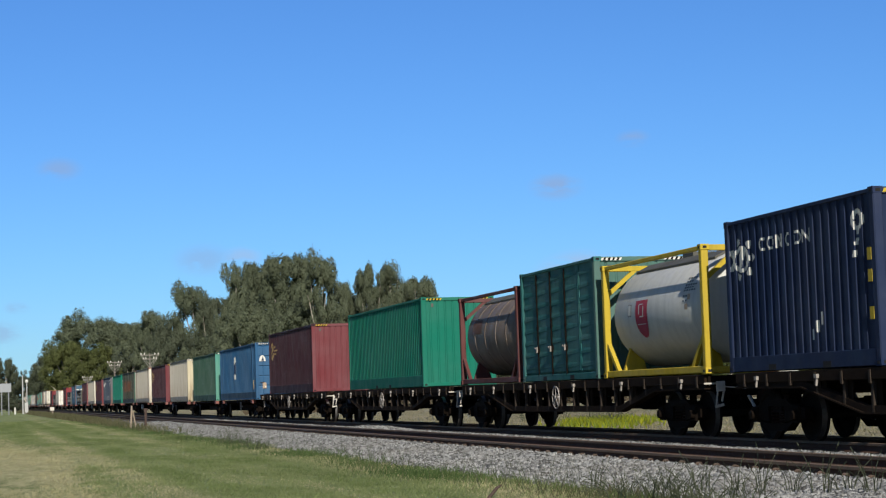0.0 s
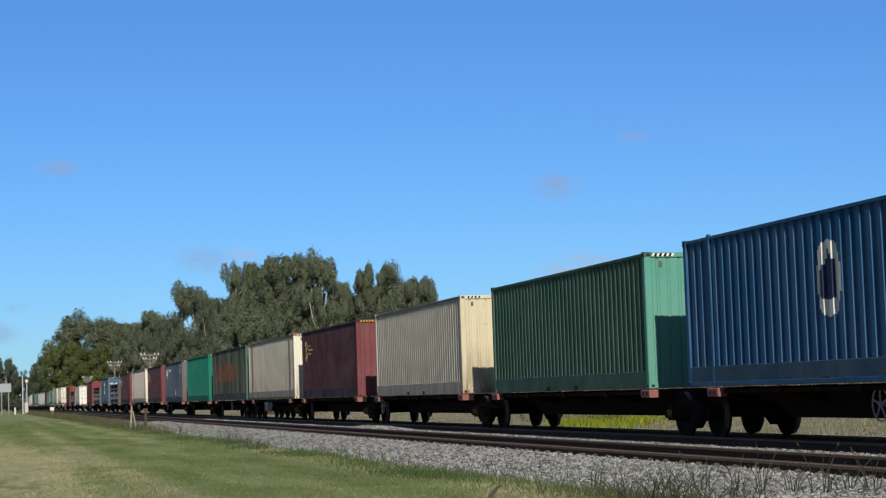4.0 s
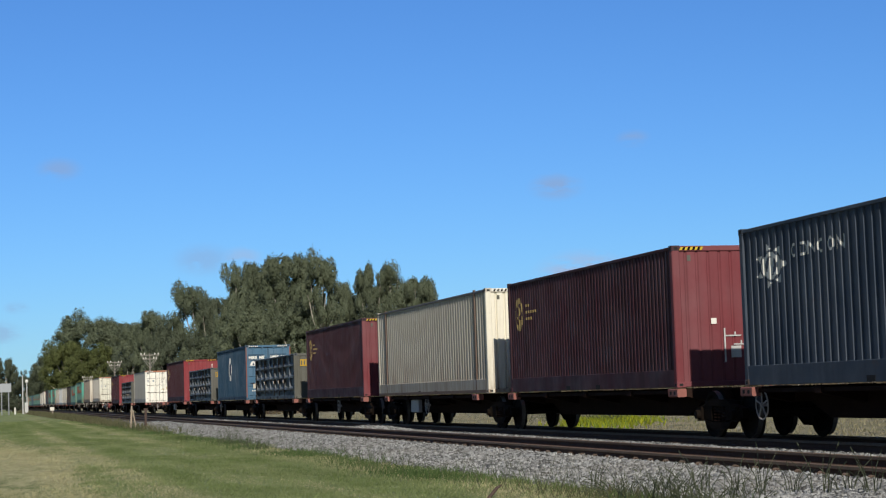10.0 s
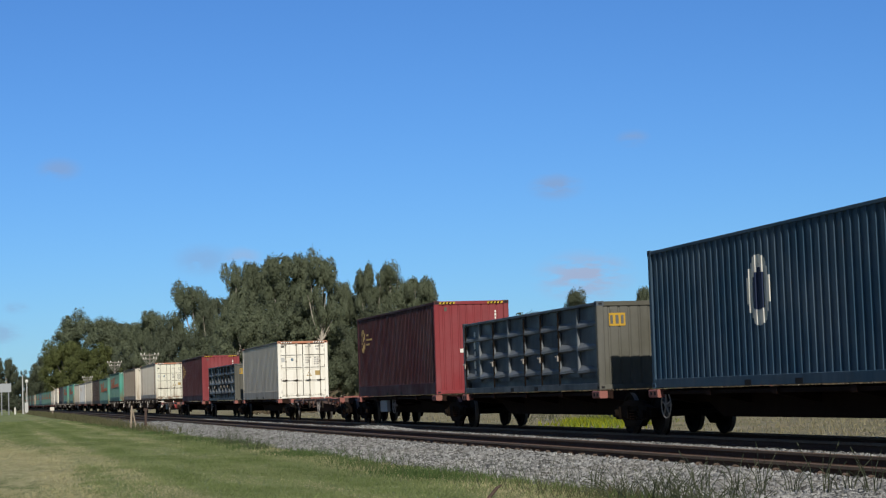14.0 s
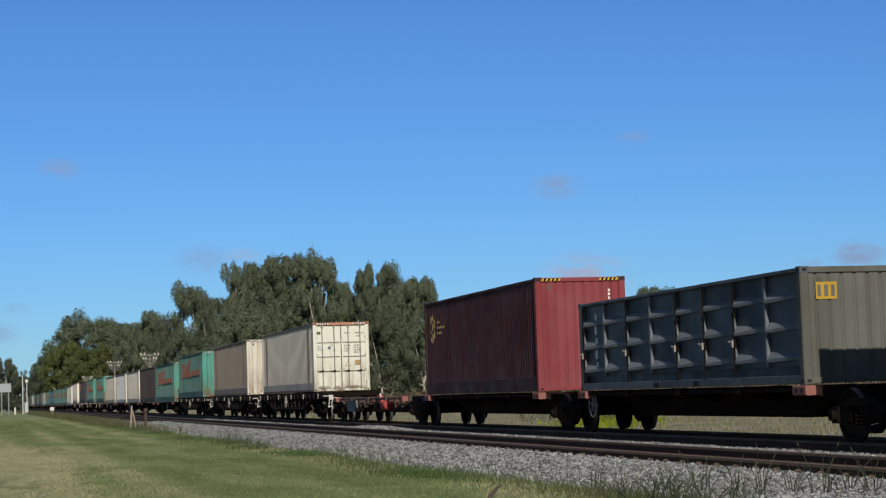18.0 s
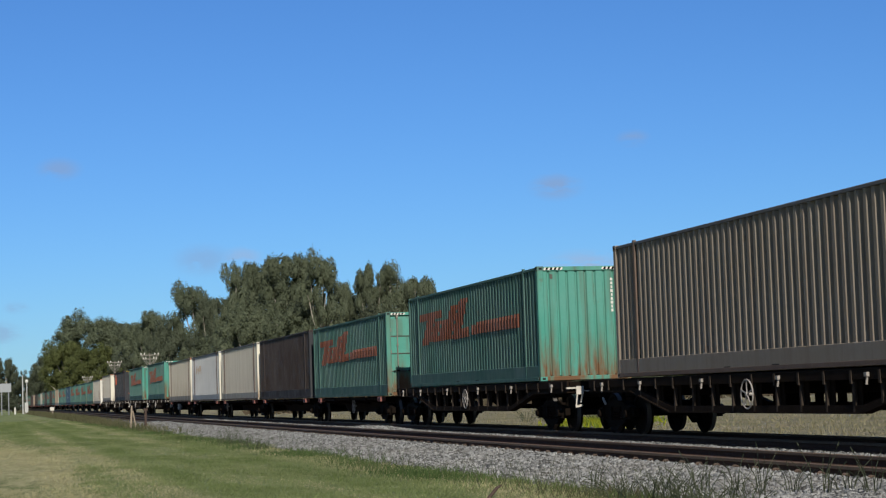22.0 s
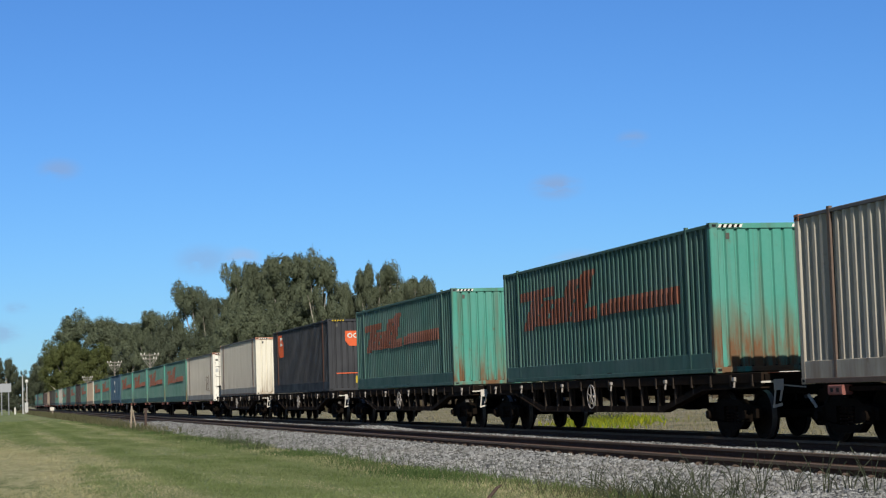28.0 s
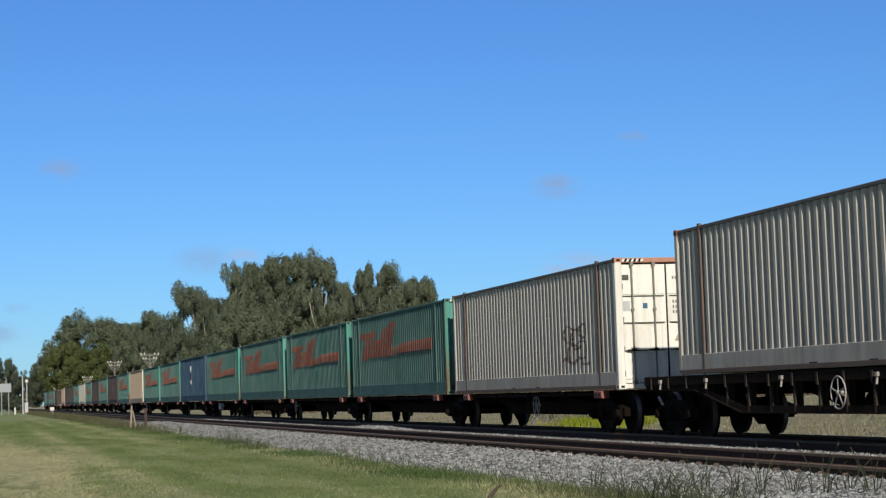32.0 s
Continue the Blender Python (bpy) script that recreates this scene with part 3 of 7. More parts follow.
def make_tracks():
    rail = rail_mesh()
    clip = Mesh().ring((0, -0.03, 0.045), 1, 0.034, 0.011, 12, 5).ring((0, 0.03, 0.045), 1, 0.034, 0.011, 12, 5).beam((0, -0.05, 0.02), (0, 0.05, 0.02), 0.05, 0.025).data("rail_clip")
    sleeper = Mesh().prism([(-1.25, 0.0), (1.25, 0.0), (1.25, 0.06), (0.5, 0.075), (-0.5, 0.075), (-1.25, 0.06)], 1, -0.11, 0.11).data("sleeper")
    for name, cx, label in (("track_near", NEAR_X, "empty railway track with rusty rails on concrete sleepers"), ("track_far", TRAIN_X, "railway track under the train, rusty rails on ballast")):
        root = tagged(new(name), label, "railway track", kind="structure")
        near_rail = None
        for side in (-1, 1):
            r = part("rail", rail, [RAIL_RUST, RAIL_TOP], root, m=pose(cx + side * 0.753, 0, RAIL_Z))
            near_rail = near_rail or r
        for i in range(110):
            y = 16 + 0.68 * i
            part("sleeper", sleeper, CONCRETE, root, m=pose(cx, y, RAIL_Z - 0.17 - 0.07))
            if cx == NEAR_X:
                for off in (-0.11, 0.11):
                    part("rail_clip", clip, CLIP_RUST, root, "rusted rail clip", pose(cx - 0.753 + off, y, RAIL_Z - 0.165, rz=0 if off < 0 else 180))
        if cx == NEAR_X:
            m = Mesh()
            for i in range(60):
                m.box(-1.25, 1.25, 90.9 + 0.68 * i - 0.11, 90.9 + 0.68 * i + 0.11, 0, 0.07)
            far = part("far_sleepers", m.data("far_sleepers"), CONCRETE, root, m=pose(cx, 0, RAIL_Z - 0.24))
            far["kind"] = "stuff"


# ---- grass and weeds ----
def blades(name, x, y, z, h, width, lean, mat, label, category="grass", rng=None):
    n = len(x)
    ang = rng.random(n) * 2 * math.pi
    d = np.stack([np.cos(ang), np.sin(ang), np.zeros(n)], 1)
    la = rng.random(n) * 2 * math.pi
    tip = np.stack([np.cos(la) * lean * h, np.sin(la) * lean * h, h], 1)
    b = np.stack([x, y, z], 1)
    w = width[:, None] if isinstance(width, np.ndarray) else width
    v = np.stack([b - d * w, b + d * w, b + tip], 1)
    return tagged(part(name, triangles(name, v), mat), label, category, kind="stuff")


def make_grass():
    rng = np.random.default_rng(7)
    # short mown turf before the camera, in swaths along the line
    n = 290000
    t = rng.random(n)
    y = 20 * (8.5 ** (t ** 1.15))
    x0, x1 = -0.02 * y - 0.6, np.minimum(8.0, 0.42 * y)
    x = x0 + (x1 - x0) * rng.random(n)
    swath = np.array([noise.noise((a * 0.95, b * 0.012, 1)) for a, b in zip(x, y)])
    patch = np.array([noise.noise((a * 0.8, b * 0.16, 8)) + 0.5 * noise.noise((a * 2.1, b * 0.7, 5)) for a, b in zip(x, y)])
    h = (0.018 + 0.024 * rng.random(n)) * (1 + 0.7 * np.clip(patch, -0.6, 1)) * (1 + 0.5 * np.clip(x - 6.3, 0, 2))
    w = 0.005 + 0.00012 * y
    worn = np.exp(-((x - 0.9) / 1.4) ** 2 - ((y - 45) / 19) ** 2)
    mood = 0.75 * swath + 0.55 * patch + 0.16 * rng.normal(size=n) - 0.75 * worn
    z = np.array([verge_height(a, b) for a, b in zip(x, y)]) - 0.006
    dry, dark = mood < -0.24, mood > 0.22
    mid = ~dry & ~dark
    blades("mown_grass", x[mid], y[mid], z[mid], h[mid], w[mid], 0.6, GRASS_BLADE, "short mown green grass on the verge", rng=rng)
    blades("dry_grass", x[dry], y[dry], z[dry], 0.85 * h[dry], w[dry], 0.9, DRY_BLADE, "dry straw-coloured grass clippings on the verge", rng=rng)
    blades("green_grass", x[dark], y[dark], z[dark], 1.15 * h[dark], w[dark], 0.5, CLOVER_BLADE, "darker green grass in the mown swaths", rng=rng)
    # longer growth at the foot of the ballast
    n = 46000
    y = 19 + (rng.random(n) ** 1.5) * 110
    x = 7.3 + 0.36 * rng.normal(size=n) + 0.2 * np.sin(y * 0.35)
    thick = np.array([noise.noise((b * 0.22, 2, 2)) for b in y]) + 0.25 * rng.normal(size=n) > 0.02 + 0.12 * np.clip((y - 30) / 20, 0, 1)
    x, y = x[thick], y[thick]
    z = np.interp(x, [p[0] for p in BALLAST_PROFILE], [max(GROUND_Z, p[1]) for p in BALLAST_PROFILE]) - 0.02
    h = 0.05 + 0.15 * rng.random(len(x)) ** 2
    brown = np.array([noise.noise((b * 0.11, 6, 2)) for b in y]) + 0.3 * rng.normal(size=len(y)) > 0.42
    for name, pick, mat, label in (("long_grass", ~brown, LUSH_BLADE, "longer lush grass at the foot of the ballast"), ("brown_grass", brown, VERGE_BLADE, "longer brownish grass at the foot of the ballast")):
        blades(name, x[pick], y[pick], z[pick], h[pick], 0.005 + 0.00009 * y[pick], 0.55, mat, label, rng=rng)
    # pale seed heads along the edge
    n = 1000
    y = 19 + (rng.random(n) ** 1.6) * 100
    x = 7.7 + 0.5 * rng.normal(size=n)
    z = np.interp(x, [p[0] for p in BALLAST_PROFILE], [max(GROUND_Z, p[1]) for p in BALLAST_PROFILE]) - 0.02
    blades("seeding_grass", x, y, z, 0.25 + 0.3 * rng.random(n), 0.0045, 0.35, WEED_STEM, "thin seeding grass stalks beside the ballast", rng=rng)
    # rough growth that hides the shoulder farther along
    n = 20000
    y = 75 * (6.0 ** rng.random(n))
    x = 7.0 + 2.3 * rng.random(n)
    z = np.interp(x, [p[0] for p in BALLAST_PROFILE], [max(GROUND_Z, p[1]) for p in BALLAST_PROFILE]) - 0.03
    keep = rng.random(n) < np.clip((y - 70) / 90, 0.05, 1) * np.where(x > 8.3, np.clip((y - 120) / 120, 0, 1), 1)
    blades("rough_verge", x[keep], y[keep], z[keep], 0.15 + 0.28 * rng.random(keep.sum()), 0.00035 * y[keep], 0.5, VERGE_BLADE, "rough brown-green growth along the foot of the ballast", rng=rng)
    # flowering strip and pasture beyond the line
    n = 3200
    y = 66.6 + 4.0 * rng.normal(size=n)
    x = 0.349 * y + 0.9 * rng.normal(size=n)
    blades("yellow_flowers", x, y, np.full(n, GROUND_Z), 0.06 + 0.19 * rng.random(n), 0.035, 0.5, CANOLA, "yellow flowering weeds in the field beyond the line", "flowers", rng)
    n = 16000
    y = 40 + rng.random(n) * 90
    x = 19.2 + rng.random(n) * (3 + 0.35 * y)
    blades("field_grass", x, y, np.full(n, GROUND_Z), 0.04 + 0.09 * rng.random(n), 0.02, 0.6, FIELD_BLADE, "rough straw-coloured field grass beyond the railway", rng=rng)


def weed(name, x, y, z, seed, height=0.75, stems=18, spread=0.3, label="tuft of long grey-green grass stalks at the ballast's edge"):
    """A tuft of long thin arching stalks, some ending in small seed heads."""
    rng = random.Random(seed)
    m = Mesh()
    for i in range(stems):
        a = rng.random() * 6.28
        r = spread * (0.25 + 0.75 * rng.random())
        hgt = height * (0.45 + 0.55 * rng.random())
        p = Vector((r * 0.5 * math.cos(a + 1), r * 0.5 * math.sin(a + 1), -0.03))
        q = p + Vector((r * 0.5 * math.cos(a), r * 0.5 * math.sin(a), hgt * 0.6))
        e = q + Vector((r * 1.1 * math.cos(a + 0.3), r * 1.1 * math.sin(a + 0.3), hgt * 0.4))
        m.tube(p, q, 0.006, 0.005, 4, caps=False).tube(q, e, 0.005, 0.0015, 4, caps=False)
        if i % 4 == 0:
            m.tube(e, e + (e - q).normalized() * 0.06, 0.008, 0.003, 4)
    me = m.data("weed")
    root = tagged(part(name, me, WEED_STEM), label, "weed", "weeds by the track", "stuff")
    root.matrix_basis = pose(x, y, z)


def make_weeds():
    spots = [(7.31, 20.53, 0.31, 0.42), (7.32, 19.73, 0.31, 0.50), (7.43, 19.38, 0.31, 0.55), (7.54, 19.15, 0.31, 0.50), (7.53, 18.57, 0.31, 0.52), (7.55, 17.99, 0.31, 0.50), (7.66, 17.67, 0.31, 0.42), (7.66, 21.94, 0.31, 0.30), (7.18, 54.37, 0.31, 0.70), (7.18, 51.91, 0.31, 0.60), (7.23, 56.98, 0.31, 0.55), (7.15, 49.70, 0.31, 0.40), (7.39, 49.25, 0.31, 0.35)]
    spots += [(7.98, 23.6, 0.3, 0.42), (8.2, 21.55, 0.3, 0.5), (8.38, 20.8, 0.3, 0.62), (8.55, 20.1, 0.3, 0.55), (8.6, 19.55, 0.3, 0.66), (8.9, 19.35, 0.32, 0.5), (9.0, 18.8, 0.34, 0.62), (9.3, 18.8, 0.36, 0.5), (9.3, 18.2, 0.36, 0.6), (9.5, 17.85, 0.38, 0.5)]
    for i, (x, y, z, h) in enumerate(spots):
        weed("weed", x, y, min(z, ballast_height(x)) if x > 7.9 else GROUND_Z, 40 + i, h, 18 if x < 7.9 else 9, 0.3 if x < 7.9 else 0.2)
    for i, (x, y, h) in enumerate(((22.3, 74.5, 0.7), (22.9, 73.6, 0.9), (23.0, 71.8, 0.75), (23.3, 69.4, 0.85), (23.2, 67.2, 0.7), (23.1, 65.6, 0.8))):
        weed("weed", x, y, GROUND_Z, 80 + i, h, 34, 0.6, "tuft of dark dead stalks beside the flowers")


# ---- trees ----
def tree_meshes(seed, clusters, leaves, size, shape):
    """A trunk with limbs and a crown of leaf clumps, one metre high in all, to be scaled by the tree's height."""
    rng = random.Random(seed)
    r2 = np.random.default_rng(seed)
    trunk = Mesh()
    fork = 0.42 if shape == "open" else 0.16 + 0.12 * rng.random()
    slim = 0.5 if shape == "open" else 0.7
    lean = Vector((rng.uniform(-0.03, 0.03), rng.uniform(-0.03, 0.03), fork))
    trunk.tube((0, 0, -0.01), lean, 0.026 * slim, 0.019 * slim, 9, caps=False)
    pts = []
    for i in range(clusters):
        a = rng.random() * 6.283
        k = (i + 0.5) / clusters
        dome = math.sqrt(max(0.10, 1 - ((k - 0.42) / 0.62) ** 2))
        if shape == "gum":
            zz = 0.28 + 0.64 * k
            rad = 0.30 * dome * (0.30 + 0.75 * rng.random() ** 0.6)
        elif shape == "open":
            # a bare forked trunk under a broken crown
            zz = 0.52 + 0.42 * k
            rad = 0.22 * dome * (0.5 + 0.6 * rng.random())
        elif shape == "tall":
            zz = 0.30 + 0.62 * k
            rad = 0.18 * dome * (0.3 + 0.8 * rng.random())
        else:
            zz = 0.13 + 0.76 * k
            rad = 0.40 * dome * (0.35 + 0.68 * rng.random() ** 0.5)
        pts.append(Vector((rad * math.cos(a), rad * math.sin(a), zz)))
    limbs = sorted(pts, key=lambda p: p.z)[:: max(1, clusters // 14)]
    for p in limbs:
        mid = lean.lerp(p, 0.5) + Vector((rng.uniform(-0.03, 0.03), rng.uniform(-0.03, 0.03), -0.02))
        trunk.tube(lean, mid, 0.013 * slim, 0.009 * slim, 6, caps=False).tube(mid, p, 0.009 * slim, 0.003, 5, caps=False)
    cs, aa, bb = [], [], []
    broad = 1.2 if shape == "round" else 1.0
    for p in pts:
        out = np.array([p.x, p.y, 0.0])
        for _ in range(3):
            # each limb carries a few rounded, lumpy leaf masses that hang a little
            q = np.array(p) + r2.normal(size=3) * np.array([0.042, 0.042, 0.034]) * broad
            s = (0.030 + 0.042 * rng.random() ** 1.4) * broad
            n = int(leaves / 2.2 * (s / (0.045 * broad)) ** 1.6)
            d = r2.normal(size=(n, 3))
            d /= np.linalg.norm(d, axis=1)[:, None]
            ph = r2.random(6) * 6.28
            lump = 1 + 0.20 * np.sin(4.2 * d[:, 0] + ph[0]) * np.sin(4.0 * d[:, 2] + ph[1]) + 0.16 * np.sin(7.5 * d[:, 1] + ph[2]) * np.sin(7.0 * d[:, 2] + ph[3]) + 0.10 * np.sin(12 * d[:, 0] + ph[4]) * np.sin(11 * d[:, 2] + ph[5])
            g = d * s * lump[:, None] * (0.60 + 0.46 * r2.random((n, 1)) ** 0.6) * np.array([1.0, 1.0, 1.12])
            g[:, 2] -= 0.12 * (g[:, 0] ** 2 + g[:, 1] ** 2) / s
            cs.append(q + g)
            up = d * 1.0 + out * 0.5 + np.array([0, 0, 0.05]) + r2.normal(size=(n, 3)) * 0.32
            u = np.cross(up, r2.normal(size=(n, 3)) * 0.5 + np.array([0, 0, 1.0]))
            u /= np.linalg.norm(u, axis=1)[:, None]
            w = np.cross(up, u)
            w /= np.linalg.norm(w, axis=1)[:, None]
            k = size * (0.6 + 0.8 * r2.random((n, 1)))
            aa.append(u * k * 0.62)
            bb.append(w * k * 1.0)
    return trunk.data("trunk", True), quads("crown", np.concatenate(cs), np.concatenate(aa), np.concatenate(bb))


# kind: seed, clumps, leaves per clump, leaf size, shape
TREE_KINDS = {
    "gum_a": (11, 60, 720, 0.0056, "gum"), "gum_b": (12, 54, 720, 0.0056, "gum"), "gum_c": (13, 64, 720, 0.0056, "gum"),
    "tall_a": (21, 34, 620, 0.0056, "tall"), "open_a": (22, 30, 620, 0.0056, "open"), "round_a": (31, 78, 560, 0.0062, "round"), "round_b": (32, 66, 600, 0.0062, "round"),
}


def tree(x, y, height, width, kind, leaf, bark, label, turn=0.0, name="tree", group="gum trees beyond the line"):
    trunk, crown = cached(("tree", kind), lambda: tree_meshes(*TREE_KINDS[kind]))
    root = tagged(new(name), label, "tree", group)
    root.matrix_basis = pose(x, y, GROUND_Z, rz=turn)
    base = {"g": 0.66, "t": 0.40, "o": 0.52, "r": 0.86}[kind[0]]
    k = width / (base * height)
    size = Matrix.Diagonal((height * k, height * k, height, 1))
    part("trunk", trunk, bark, root, m=size)
    part("crown", crown, leaf, root, m=size)


GUM = "tall grey-green gum tree with a dense uneven crown"
PALE_GUM = "tall gum tree with pale bare trunk and open crown"
BUSHY = "broad bushy green tree with foliage down to the ground"
TREES = [
    # x, y, height, width, kind, leaf, bark, label
    (42.6, 420, 20.5, 13.0, "round_a", GUM_LEAF_DARK, BARK, GUM),
    (36.2, 640, 32.4, 31.0, "round_a", GUM_LEAF, BARK, GUM),
    (27.0, 600, 22.6, 17.6, "round_b", GREEN_LEAF, BARK, BUSHY),
    (45.9, 650, 30.6, 20.0, "gum_b", GUM_LEAF_DARK, BARK, GUM),
    (23.9, 690, 20.1, 14.9, "round_b", GUM_LEAF_DARK, BARK, GUM),
    (32.7, 560, 19.0, 19.0, "round_a", GREEN_LEAF, BARK, BUSHY),
    (45.4, 560, 25.8, 12.1, "open_a", GUM_LEAF, BARK, PALE_GUM),
    (40.0, 440, 22.8, 10.2, "gum_c", GUM_LEAF, BARK, PALE_GUM),
    (34.3, 450, 13.6, 11.1, "round_b", GUM_LEAF_DARK, BARK, BUSHY),
    (41.0, 365, 24.4, 8.6, "open_a", GUM_LEAF, BARK, PALE_GUM),
    (34.2, 352, 13.2, 9.0, "round_b", GUM_LEAF_DARK, BARK, BUSHY),
    (42.0, 340, 21.2, 9.4, "gum_b", GUM_LEAF_DARK, BARK, GUM),
    (40.3, 330, 13.6, 12.2, "round_a", GUM_LEAF, BARK, BUSHY),
    (44.3, 320, 25.2, 8.9, "gum_c", GUM_LEAF, BARK, GUM),
    (45.8, 300, 24.6, 9.3, "gum_a", GUM_LEAF, BARK, GUM),
    (49.0, 295, 25.6, 10.9, "gum_b", GUM_LEAF, BARK, GUM),
    (42.1, 295, 16.2, 11.8, "round_a", GUM_LEAF, BARK, BUSHY),
    (48.7, 285, 16.9, 12.3, "round_b", GUM_LEAF, BARK, BUSHY),
    (51.2, 280, 23.4, 6.8, "open_a", GUM_LEAF, BARK, PALE_GUM),
    (59.3, 305, 20.4, 7.5, "gum_c", GUM_LEAF, BARK, PALE_GUM),
    (55.9, 290, 13.4, 9.8, "round_b", GUM_LEAF_DARK, BARK, BUSHY),
    (62.9, 300, 23.2, 7.4, "gum_a", GUM_LEAF, BARK, GUM),
    (67.1, 300, 23.8, 5.6, "tall_a", GUM_LEAF, BARK, PALE_GUM),
    (71.5, 300, 21.7, 8.8, "gum_b", GUM_LEAF, BARK, GUM),
    (62.7, 290, 15.6, 10.7, "round_a", GUM_LEAF_DARK, BARK, BUSHY),
    (69.5, 290, 14.0, 9.8, "round_b", GUM_LEAF, BARK, BUSHY),
    (76.8, 300, 14.3, 7.4, "gum_c", GUM_LEAF_DARK, BARK, GUM),
    (81.2, 300, 14.1, 8.3, "round_a", GUM_LEAF_DARK, BARK, GUM),
    (86.2, 300, 14.1, 9.3, "round_b", GUM_LEAF_DARK, BARK, GUM),
    (92.3, 300, 14.4, 9.3, "gum_c", GUM_LEAF_DARK, BARK, GUM),
    (94.6, 285, 17.7, 4.6, "tall_a", GUM_LEAF_DARK, BARK, GUM),
    (97.5, 287, 13.9, 5.3, "gum_a", GUM_LEAF_DARK, BARK, GUM),
    (91.7, 280, 10.3, 8.6, "round_b", GUM_LEAF_DARK, BARK, BUSHY),
    (106.5, 300, 12.2, 8.3, "round_b", GUM_LEAF_DARK, BARK, GUM),
    (111.2, 295, 19.0, 7.3, "gum_b", GUM_LEAF, BARK, GUM),
    (115.5, 295, 18.3, 5.5, "tall_a", GUM_LEAF, BARK, GUM),
    (105.1, 285, 12.1, 9.7, "round_a", GUM_LEAF, BARK, BUSHY),
    (112.1, 285, 11.9, 10.5, "round_b", GUM_LEAF, BARK, BUSHY),
    (83.5, 205, 10.4, 6.8, "round_a", BUSH_LEAF, BARK, BUSHY),
    (86.6, 205, 9.0, 6.6, "round_b", BUSH_LEAF, BARK, BUSHY),
    (140.5, 320, 11.2, 10.9, "round_b", GUM_LEAF, BARK, GUM),
    (148.4, 325, 13.3, 9.0, "gum_b", GUM_LEAF, BARK, GUM),
    (156.7, 330, 11.2, 11.2, "round_a", GUM_LEAF_DARK, BARK, GUM),
    (165.1, 330, 10.0, 10.2, "round_b", GUM_LEAF_DARK, BARK, GUM),
    (158.8, 300, 16.1, 6.5, "gum_c", GUM_LEAF_DARK, BARK, GUM),
    (152.7, 290, 10.2, 8.1, "round_a", GUM_LEAF_DARK, BARK, GUM),
    (14.3, 1190, 32.8, 18.4, "round_b", GUM_LEAF_DARK, BARK, GUM),
    (28.2, 1200, 21.1, 18.5, "round_a", GUM_LEAF_DARK, BARK, GUM),
    (39.1, 1210, 21.0, 22.4, "round_b", GUM_LEAF_DARK, BARK, GUM),
    (4.5, 1200, 26.9, 25.9, "round_a", GUM_LEAF_DARK, BARK, GUM),
    (4.5, 500, 4.6, 5.0, "round_a", GUM_LEAF_DARK, BARK, "low dark shrub beside the level crossing"), (7.6, 505, 3.8, 4.0, "round_b", GUM_LEAF_DARK, BARK, "low dark shrub beside the level crossing"), (10.2, 500, 3.4, 3.2, "round_a", GUM_LEAF_DARK, BARK, "low dark shrub beside the level crossing"),
    (0.5, 510, 4.4, 5.0, "round_b", GUM_LEAF_DARK, BARK, "low dark shrub beside the level crossing"), (-4.0, 510, 5.0, 5.5, "round_a", GUM_LEAF_DARK, BARK, "low dark shrub beside the level crossing"),
]


def make_trees():
    tree(91.9, 192, 4.2, 3.8, "round_a", GREEN_LEAF, BARK, "green garden shrub between the houses", 10, "shrub", "garden shrubs")
    tree(101.5, 193, 2.6, 3.0, "round_b", GREEN_LEAF, BARK, "green garden shrub between the houses", 80, "shrub", "garden shrubs")
    for i, (x, y, h, w, kind, leaf, bark, label) in enumerate(TREES):
        low = h < 6
        tree(x, y, h, w, kind, leaf, bark, label, 47.0 * i, "shrub" if low else "tree", "shrubs by the crossing" if low else "gum trees beyond the line")
    # low brown scrub and fence-line growth beyond the field
    rng = np.random.default_rng(5)
    n = 9000
    y = 150 + 40 * rng.random(n)
    x = 0.14 * y + rng.random(n) * 0.42 * y
    z = (rng.random(n) ** 1.4) * (1.5 + 0.5 * np.sin(x * 0.5))
    me = quads("scrub", np.stack([x, y, z], 1), rng.normal(size=(n, 3)) * 0.16, rng.normal(size=(n, 3)) * 0.08)
    tagged(part("scrub", me, SCRUB_LEAF), "low brown scrub along the far edge of the field", "scrub", kind="stuff")
    n = 12000
    y = 330 + 60 * rng.random(n)
    x = 60 + rng.random(n) * 160
    z = (rng.random(n) ** 1.2) * (6 + 2 * np.sin(x * 0.2) + 1.5 * np.sin(x * 0.57))
    me = quads("far_woods", np.stack([x, y, z], 1), rng.normal(size=(n, 3)) * 0.5, rng.normal(size=(n, 3)) * 0.3)
    tagged(part("far_woods", me, GUM_LEAF_DARK), "dark low woods behind the gum trees", "woods", kind="stuff")


# ---- poles, signs, houses ----
def post(name, x, y, height, r, mat, label, tilt=0.0, category="post"):
    m = Mesh().tube((0, 0, -0.2), (0, 0, height), r, r * 0.85, 8)
    root = tagged(part(name, m.data(name), mat), label, category)
    root.matrix_basis = pose(x, y, GROUND_Z, 0, tilt, 0)
    return root


